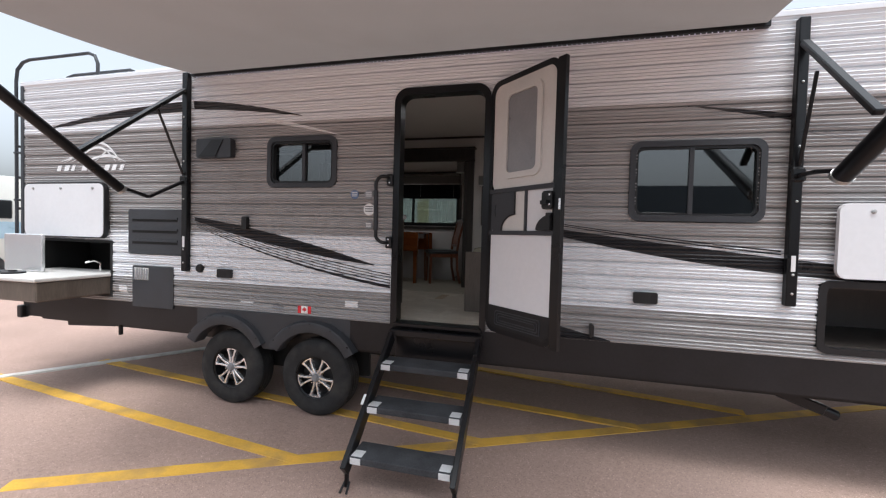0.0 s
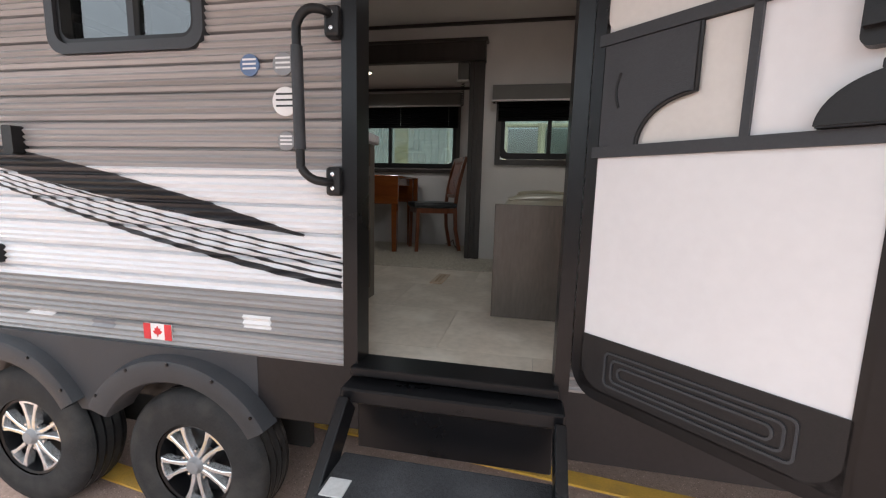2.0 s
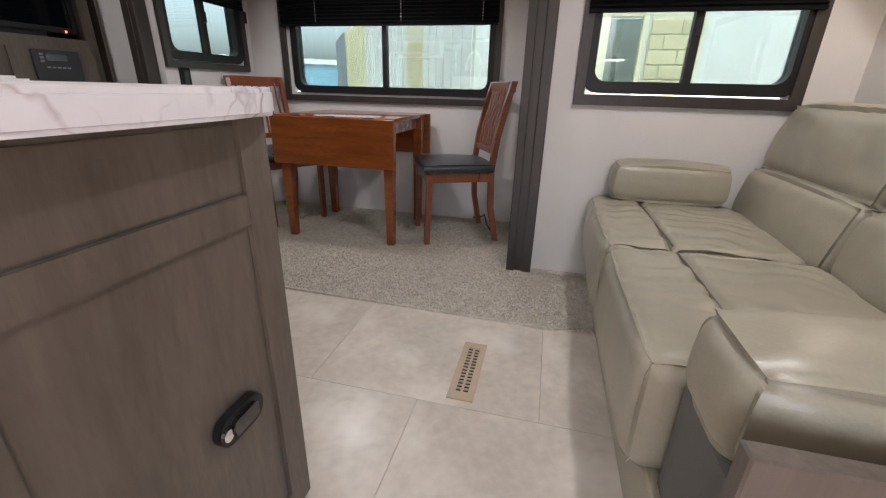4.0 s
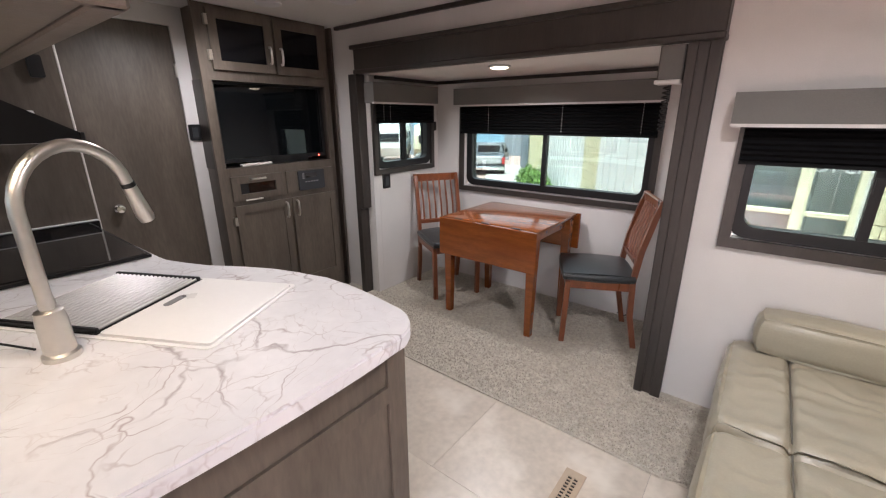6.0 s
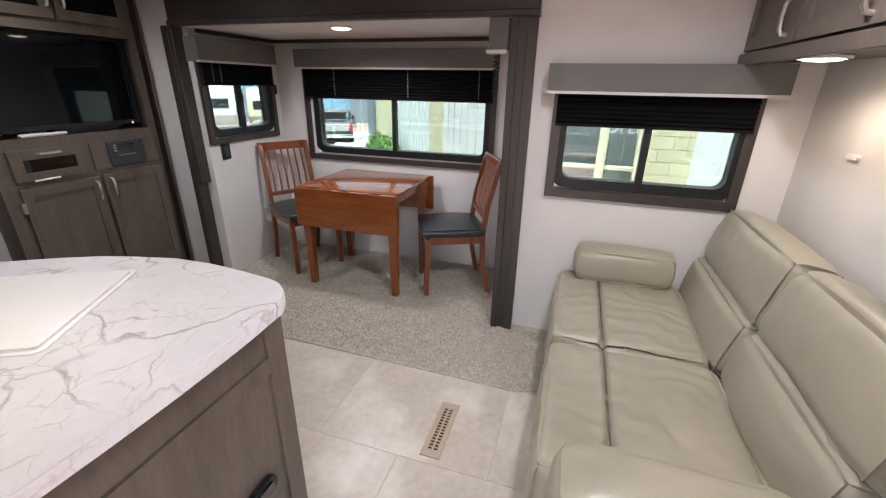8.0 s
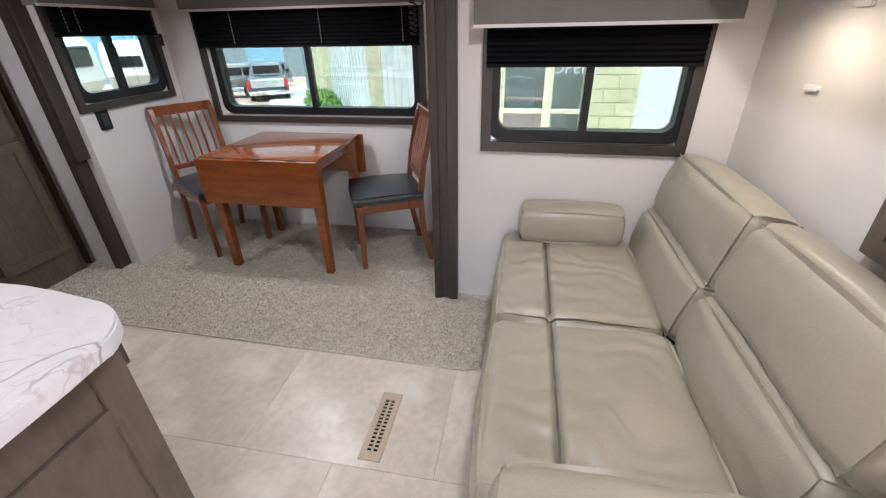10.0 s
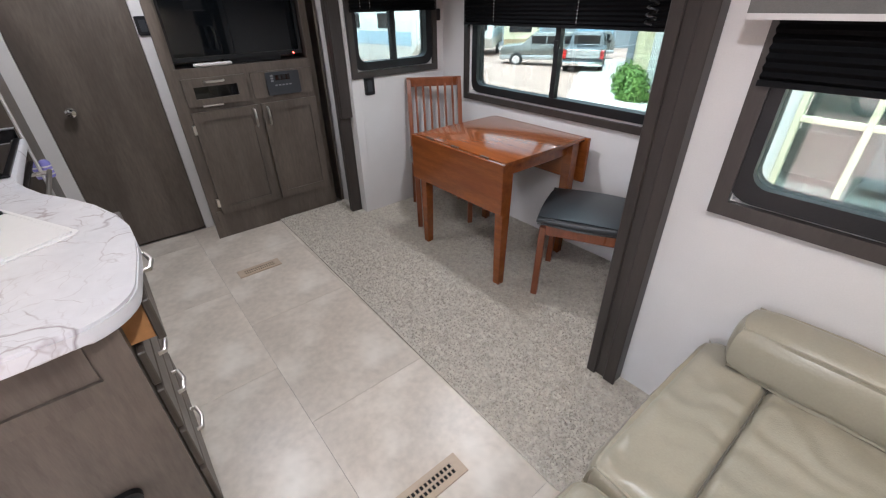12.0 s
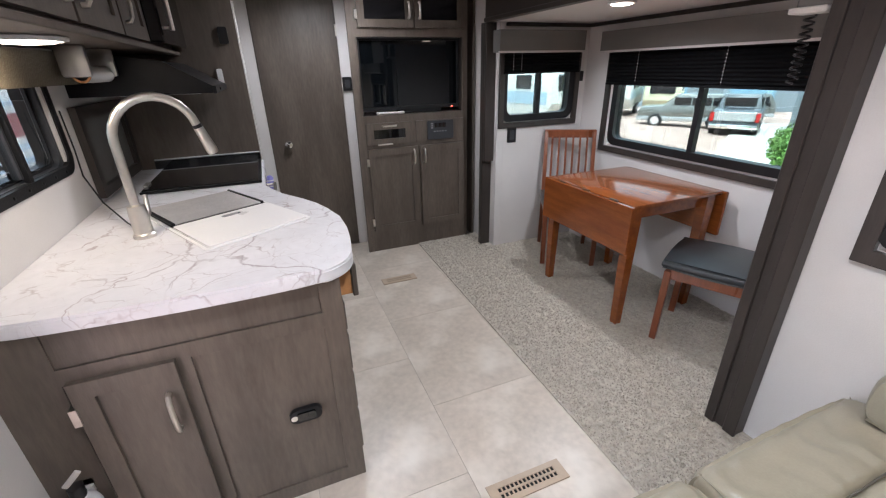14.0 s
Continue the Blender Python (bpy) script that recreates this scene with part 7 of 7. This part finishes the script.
TRUCK_PAINT = material("dark_blue_grey_paint", (0.05, 0.06, 0.07), rough=0.25, var=0.08, coat=0.6)
SILVER_PAINT = material("silver_paint", (0.42, 0.43, 0.43), rough=0.25, metal=0.3, var=0.06, coat=0.5)
SUV_PAINT = material("pewter_paint", (0.16, 0.155, 0.14), rough=0.25, metal=0.3, var=0.06, coat=0.5)
CAR_GLASS = material("car_glass", (0.01, 0.012, 0.014), rough=0.06, var=0.1)
TAIL_RED = material("tail_lamp_red", (0.45, 0.015, 0.012), rough=0.2, var=0.1)
MAROON = material("maroon_stripe", (0.16, 0.02, 0.03), rough=0.3, var=0.1)
PALE_BLUE = material("pale_blue_stripe", (0.30, 0.42, 0.50), rough=0.3, var=0.1)

shop = thing("shop_building", "cream block and metal panel shop building with a storefront", "building", (0, 7.5, 0))
FA = on((0, 7.5, 0), (1, 0, 0), (0, 0, 1))          # faces the trailer
bd = Vector((-0.53, 0.85, 0)).normalized()
FB = on((-1.3, 7.5, 0), -bd, (0, 0, 1))             # the long receding side; u runs back towards the corner
part("front_wall", grid_wall([-1.3, 9.0], [-1, 4.6], [(-0.75, 1.22, 0.1, 2.9)], -0.3, -0.02, FA), WHITE_METAL, shop)
part("side_wall", sheet([(-26, -2), (0, -2), (0, 4.6), (-26, 4.6)], -0.3, -0.02, FB), CREAM_PANEL, shop)
part("shop_back", box(-0.9, 1.4, 8.9, 8.95, 0, 3, 0), SHOP_DARK, shop, "dim shop interior")
part("shop_floor", box(-0.9, 1.4, 7.8, 8.9, 0, 0.1, 0), SHOP_DARK, shop)
for x in (-0.75, -0.1, 0.58, 1.16):
    part("storefront_post", box(x, x + (0.14 if x > 0.5 and x < 1 else 0.07), 7.47, 7.6, 0.1, 2.9, 0.01), CREAM_PANEL, shop, "cream storefront post")
for z in (0.1, 1.02, 2.83):
    part("storefront_rail", box(-0.75, 1.22, 7.49, 7.58, z, z + 0.07, 0.01), CREAM_PANEL, shop, "cream storefront rail")
gl = part("storefront_glass", box(-0.75, 1.22, 7.53, 7.54, 0.1, 2.9, 0), GLASS_CLEAR, shop, "storefront glass")
gl.visible_shadow = False
for k, (x, z, w, h, mt) in enumerate(((-0.45, 1.25, 0.5, 0.7, DECAL_MID), (0.25, 0.2, 0.45, 1.3, GREY_WALL), (0.85, 0.2, 0.4, 1.5, SILVER_PAINT), (-0.5, 0.2, 0.6, 0.6, SUV_PAINT))):
    part("display_stand", box(x - w / 2, x + w / 2, 8.2, 8.5, z, z + h, 0.02), mt, shop, "dim goods on display")
for k in range(3):
    part("strip_light", box(-0.6 + 0.6 * k, -0.1 + 0.6 * k, 8.3, 8.36, 2.3, 2.33, 0), LAMP_ON, shop, "lit shop ceiling tube")
# the open sign on the storefront glass
fc = bpy.data.curves.new("open_sign", 'FONT')
fc.body, fc.size, fc.extrude, fc.align_x = "OPEN", 0.24, 0.004, 'CENTER'
fc.materials.append(DECAL_WHITE)
sign = new("open_sign", fc)
sign.matrix_world = on((0.98, 7.50, 1.62), (1, 0, 0), (0, 0, 1))
tagged(sign, "white OPEN lettering on the storefront glass", "sign")
# ribs of the metal panels
for k in range(52):
    if 3.0 < k * 0.5 < 4.5:
        continue
    part("panel_rib", sheet([(-k * 0.5 - 0.06, -2), (-k * 0.5, -2), (-k * 0.5, 4.6), (-k * 0.5 - 0.06, 4.6)], -0.02, 0.03, FB), WHITE_METAL if k * 0.5 < 3 or 4.5 <= k * 0.5 < 12 else CREAM_PANEL, shop)
part("white_bay", sheet([(-3.0, -2), (0, -2), (0, 4.6), (-3.0, 4.6)], -0.02, 0.006, FB), WHITE_METAL, shop, "white metal bay")
part("white_bay", sheet([(-12.0, -2), (-4.5, -2), (-4.5, 4.6), (-12.0, 4.6)], -0.02, 0.006, FB), WHITE_METAL, shop, "white metal bay")
part("grey_end", sheet([(-26, -2), (-20, -2), (-20, 4.7), (-26, 4.7)], -0.02, 0.05, FB), GREY_WALL, shop, "grey end bay")
part("mortar_bed", box(1.28, 1.98, 7.495, 7.52, 0.0, 4.6, 0), MORTAR, shop)
part("mortar_bed", sheet([(-4.5, -1), (-3.0, -1), (-3.0, 4.6), (-4.5, 4.6)], -0.02, 0.008, FB), MORTAR, shop)
block_mesh = {}


def block(length, m):
    key = round(length, 3)
    if key not in block_mesh:
        bm = add_box(bmesh.new(), 0, length, 0, 0.188, 0, 0.02, 0.006)
        me = bpy.data.meshes.new("block")
        bm.to_mesh(me)
        bm.free()
        me.materials.append(BLOCK)
        block_mesh[key] = me
    o = new("block", block_mesh[key])
    o.parent = shop
    o.matrix_world = m
    o.matrix_parent_inverse = Matrix.Translation((0, -7.5, 0))
    o.matrix_basis = m
    return o


for j in range(14):
    z = 0.006 + j * 0.2
    for a, b in (((1.29, 1.68), (1.69, 1.97)) if j % 2 else ((1.29, 1.47), (1.48, 1.97))):
        block(b - a, FA @ Matrix.Translation((a, z, 0.004)))
    for a, b in (((-4.49, -4.1), (-4.09, -3.7), (-3.69, -3.3), (-3.29, -3.01)) if j % 2 else ((-4.49, -4.3), (-4.29, -3.9), (-3.89, -3.5), (-3.49, -3.01))):
        block(b - a, FB @ Matrix.Translation((a, z, 0.007)))
bm = bmesh.new()
rows = []
for i in range(24):
    q = 4.0 + i
    c = Vector((-1.3, 7.5, 0)) + bd * q
    n_ = Vector((-bd.y, bd.x, 0))
    rows.append([bm.verts.new((c + n_ * w).to_tuple()[:2] + (ground_z((c + n_ * w).y) + z,)) for w, z in ((0.05, 0.0), (0.05, 0.1), (2.6, 0.1), (2.6, 0.0))])
for u, v in zip(rows, rows[1:]):
    for k in range(3):
        bm.faces.new((u[k], u[k + 1], v[k + 1], v[k]))
solid("pavement", bm, CONCRETE, "pale concrete walkway along the building", "pavement", kind="structure")


def shrub(x, y, r, h):
    g = ground_z(y)
    s = thing("shrub", "rounded bright green shrub beside the walkway", "shrub", (x, y, g), "shrubs by the shop")
    rnd = random.Random(int(x * 100))
    for k in range(4):
        a = k * 1.7
        part("branch", tube([(x, y, g), (x + 0.3 * r * math.cos(a), y + 0.3 * r * math.sin(a), g + h * 0.5), (x + 0.6 * r * math.cos(a), y + 0.6 * r * math.sin(a), g + h * 0.8)], [0.02, 0.014, 0.006], 5), DARK_TRIM, s)
    bm = bmesh.new()
    for k in range(900):
        d = Vector((rnd.gauss(0, 1), rnd.gauss(0, 1), abs(rnd.gauss(0, 1)) * 0.9)).normalized()
        rr = (0.65 + 0.4 * rnd.random()) * (1 + 0.25 * noise.noise(d * 2.5 + Vector((x, y, 0))))
        c = Vector((x + d.x * r * rr, y + d.y * r * rr, g + 0.1 + d.z * h * rr))
        u = Vector((rnd.random() - 0.5, rnd.random() - 0.5, rnd.random() - 0.5)).normalized()
        v = u.cross(d + Vector((0.01, 0, 0))).normalized()
        q = 0.05 + 0.05 * rnd.random()
        bm.faces.new([bm.verts.new(c + u * q), bm.verts.new(c + v * q * 0.5), bm.verts.new(c - u * q), bm.verts.new(c - v * q * 0.5)])
    tagged(part("crown", bm, LEAF, s), kind="stuff")


for x, y, r, h in ((-6.3, 14.3, 0.5, 0.75), (-7.1, 15.6, 0.55, 0.85), (-7.9, 16.9, 0.5, 0.75), (-8.7, 18.2, 0.55, 0.8)):
    shrub(x, y, r, h)


def car_wheel(c, x, y, r):
    face = on((x, y, r), (1, 0, 0), (0, 0, 1))
    w = part("wheel", lathe([(r * 0.6, -0.1), (r * 0.9, -0.11), (r, -0.08), (r, 0.08), (r * 0.9, 0.11), (r * 0.6, 0.1)], 24, face), RUBBER, c, "", True)
    part("rim", lathe([(r * 0.6, 0.095), (r * 0.58, 0.115), (r * 0.2, 0.105), (0.01, 0.11)], 20, face if y < 0 else on((x, y, r), (-1, 0, 0), (0, 0, 1))), ALLOY, w, "", True)


def body_of(side, y0, y1, taper, m=None):
    """A body from its side outline, narrowing towards the top."""
    bm = bmesh.new()
    top = max(z for _, z in side)
    rows = []
    for y in (y0, y1):
        rows.append([bm.verts.new((x, (y + y1 + y0 - y) / 2 + (y - (y0 + y1) / 2) * (1 - taper * max(0, z - 0.95) / (top - 0.95 + 1e-6)), z)) for x, z in side])
    k = len(side)
    bm.faces.new(rows[0])
    bm.faces.new(rows[1][::-1])
    for i in range(k):
        bm.faces.new((rows[0][i], rows[1][i], rows[1][(i + 1) % k], rows[0][(i + 1) % k]))
    bmesh.ops.recalc_face_normals(bm, faces=bm.faces)
    bmesh.ops.bevel(bm, geom=bm.edges[:], offset=0.03, segments=2, affect='EDGES', profile=0.5)
    return bm


def pickup():
    c = thing("pickup_truck", "dark crew-cab pickup truck with a silver tailgate", "truck", (0, 0, 0))
    side = [(-2.8, 0.45), (2.8, 0.45), (2.85, 0.95), (2.7, 1.12), (1.55, 1.22), (0.85, 1.85), (-0.95, 1.88), (-1.15, 1.28), (-2.85, 1.25), (-2.88, 0.6)]
    part("body", body_of(side, -0.98, 0.98, 0.22), TRUCK_PAINT, c, "", True)
    part("tailgate", box(-2.915, -2.87, -0.80, 0.80, 0.83, 1.22, 0.015), SILVER_PAINT, c, "silver tailgate band")
    part("bumper", box(-3.0, -2.85, -0.95, 0.95, 0.48, 0.68, 0.03, 2), CHROME, c, "chrome rear bumper", True)
    part("rear_window", box(-1.16, -1.02, -0.66, 0.66, 1.35, 1.76, 0.02), CAR_GLASS, c, "dark rear window")
    part("number_plate", box(-3.01, -2.99, -0.15, 0.15, 0.52, 0.65, 0.004), DECAL_WHITE, c)
    for y in (-0.90, 0.90):
        part("tail_lamp", box(-2.92, -2.84, y - 0.08, y + 0.08, 0.80, 1.2, 0.015), TAIL_RED, c, "red tail lamp")
        part("side_glass", box(-0.85, 0.95, y * 0.985 - 0.02, y * 0.985 + 0.02, 1.3, 1.72, 0.02), CAR_GLASS, c, "dark side glass")
        part("mirror", box(0.95, 1.1, y * 1.2 - 0.09, y * 1.2 + 0.09, 1.2, 1.42, 0.03), BLACK_PLASTIC, c)
        for x in (-1.75, 1.85):
            car_wheel(c, x, y * 0.98, 0.41)
    part("windscreen", bar((1.50, 0, 1.27), (0.93, 0, 1.78), 1.35, 0.03, (0.7, 0, 0.7)), CAR_GLASS, c)
    return c


def suv(paint, label):
    c = thing("parked_suv", label, "car", (0, 0, 0), "parked cars")
    side = [(-2.35, 0.42), (2.35, 0.42), (2.4, 0.85), (2.25, 1.05), (1.15, 1.15), (0.45, 1.74), (-2.0, 1.76), (-2.36, 1.15), (-2.4, 0.7)]
    part("body", body_of(side, -0.92, 0.92, 0.22), paint, c, "", True)
    part("rear_window", bar((-2.33, 0, 1.18), (-2.06, 0, 1.68), 1.3, 0.04, (-0.8, 0, 0.3)), CAR_GLASS, c)
    part("windscreen", bar((1.10, 0, 1.20), (0.52, 0, 1.68), 1.3, 0.04, (0.7, 0, 0.7)), CAR_GLASS, c)
    part("lower_cladding", box(-2.42, 2.42, -0.94, 0.94, 0.36, 0.60, 0.04, 2), SILVER_PAINT, c, "pale lower cladding", True)
    for y in (-0.86, 0.86):
        for a, b in ((-1.95, -1.2), (-1.13, -0.25), (-0.18, 0.62)):
            part("side_glass", box(a, b, y - 0.03, y + 0.03, 1.2, 1.62, 0.02), CAR_GLASS, c, "dark side glass")
        part("headlamp", box(2.3, 2.42, y * 0.85 - 0.12, y * 0.85 + 0.12, 0.75, 0.92, 0.03), DECAL_WHITE, c)
        for x in (-1.4, 1.45):
            car_wheel(c, x, y, 0.37)
    return c


def camper(paint, trim, label, length=7.5):
    c = thing("parked_camper", label, "camper", (0, 0, 0), "parked campers")
    side = [(-length / 2, 0.6), (length / 2 - 0.6, 0.6), (length / 2, 1.3), (length / 2 - 0.1, 2.4), (length / 2 - 0.7, 3.1), (-length / 2, 3.15)]
    part("body", body_of(side, -1.2, 1.2, 0.04), paint, c, "", True)
    for y in (-1.2, 1.2):
        part("stripe", box(-length / 2 + 0.1, length / 2 - 0.3, y - 0.02, y + 0.02, 1.25, 1.75, 0.005), trim, c, "wide coloured side stripe")
        for x in (-length * 0.3, 0.1, length * 0.28):
            part("side_window", box(x - 0.45, x + 0.45, y - 0.03, y + 0.03, 1.85, 2.4, 0.03), CAR_GLASS, c, "dark side window")
        for x in (-0.9, 0.0):
            car_wheel(c, x, y * 0.98, 0.40)
    part("end_window", box(length / 2 - 0.25, length / 2 + 0.02, -0.8, 0.8, 1.75, 2.4, 0.05), CAR_GLASS, c, "wide dark front window")
    part("rear_window", box(-length / 2 - 0.02, -length / 2 + 0.1, -0.7, 0.7, 1.75, 2.3, 0.05), CAR_GLASS, c, "wide dark rear window")
    return c


def facing(x, y, dx, dy):
    return pose(x, y, ground_z(y), 0, 0, math.degrees(math.atan2(dy, dx)))


pickup().matrix_basis = facing(-14.0, 23.2, -0.50, 0.86)
car = suv(SUV_PAINT, "pewter SUV parked across the lot")
car.matrix_basis = facing(-16.6, 22.6, -0.80, -0.60)
copy_thing(car, facing(-19.5, 30.5, -0.80, -0.60))
copy_thing(car, facing(0.6, -10.0, 1, 0))
rv = camper(WHITE_METAL, PALE_BLUE, "white camper with pale blue stripes parked far off")
rv.matrix_basis = facing(-25.5, 26.3, 0.62, -0.79)
rv2 = camper(CREAM_PANEL, CREAM_PANEL, "cream camper parked far off", 8.5)
rv2.matrix_basis = facing(-24.6, 30.0, 0.62, -0.79)
copy_thing(rv, facing(-18.0, 12.0, 0.9, 0.2))
copy_thing(rv, facing(-16.0, 5.5, 0.3, 1.0))
dark_rv = camper(TRUCK_PAINT, GREY_WALL, "dark grey camper parked across the lane", 7.0)
dark_rv.matrix_basis = facing(6.0, -10.5, 1, 0)
copy_thing(dark_rv, facing(-4.2, -10.8, 1, 0))
coach = thing("motor_coach", "white motor coach with maroon and blue stripes", "camper", (-11.0, -4.8, 0))
part("body", box(-17.0, -7.5, -6.2, -3.6, 0.45, 3.3, 0.08, 2), WHITE_METAL, coach, "", True)
for za, zb, mt in ((1.30, 1.72, MAROON), (1.05, 1.16, PALE_BLUE), (0.80, 0.90, PALE_BLUE), (1.86, 1.94, PALE_BLUE)):
    part("stripe", box(-16.9, -7.6, -3.605, -3.585, za, zb, 0.002), mt, coach, "coloured side stripe")
face = on((-11.3, -3.62, 0.55), (-1, 0, 0), (0, 0, 1))
cw = part("wheel", lathe([(0.30, -0.1), (0.48, -0.12), (0.55, -0.06), (0.55, 0.04), (0.50, 0.07), (0.32, 0.05)], 32, face), RUBBER, coach, "", True)
part("rim", lathe([(0.32, 0.05), (0.28, 0.075), (0.10, 0.03), (0.08, 0.08), (0.01, 0.085)], 24, face), ALLOY, cw, "", True)
far_hall = thing("warehouse", "long pale blue warehouse across the lot", "building", (-26, 42, -2))
FH = on((-26, 42, -2), Vector((0.8, 0.6, 0)), (0, 0, 1))
part("wall", sheet([(-30, -3), (16, -3), (16, 6.0), (-30, 6.0)], -0.5, 0.0, FH), BLUE_WALL, far_hall)
part("roof_edge", sheet([(-30.3, 5.9), (16.3, 5.9), (16.3, 6.4), (-30.3, 6.4)], -0.6, 0.15, FH), WHITE_METAL, far_hall)
for k in range(6):
    part("bay_door", sheet([(-26 + 7 * k, 0), (-22.5 + 7 * k, 0), (-22.5 + 7 * k, 3.6), (-26 + 7 * k, 3.6)], -0.01, 0.04, FH), GREY_WALL, far_hall)
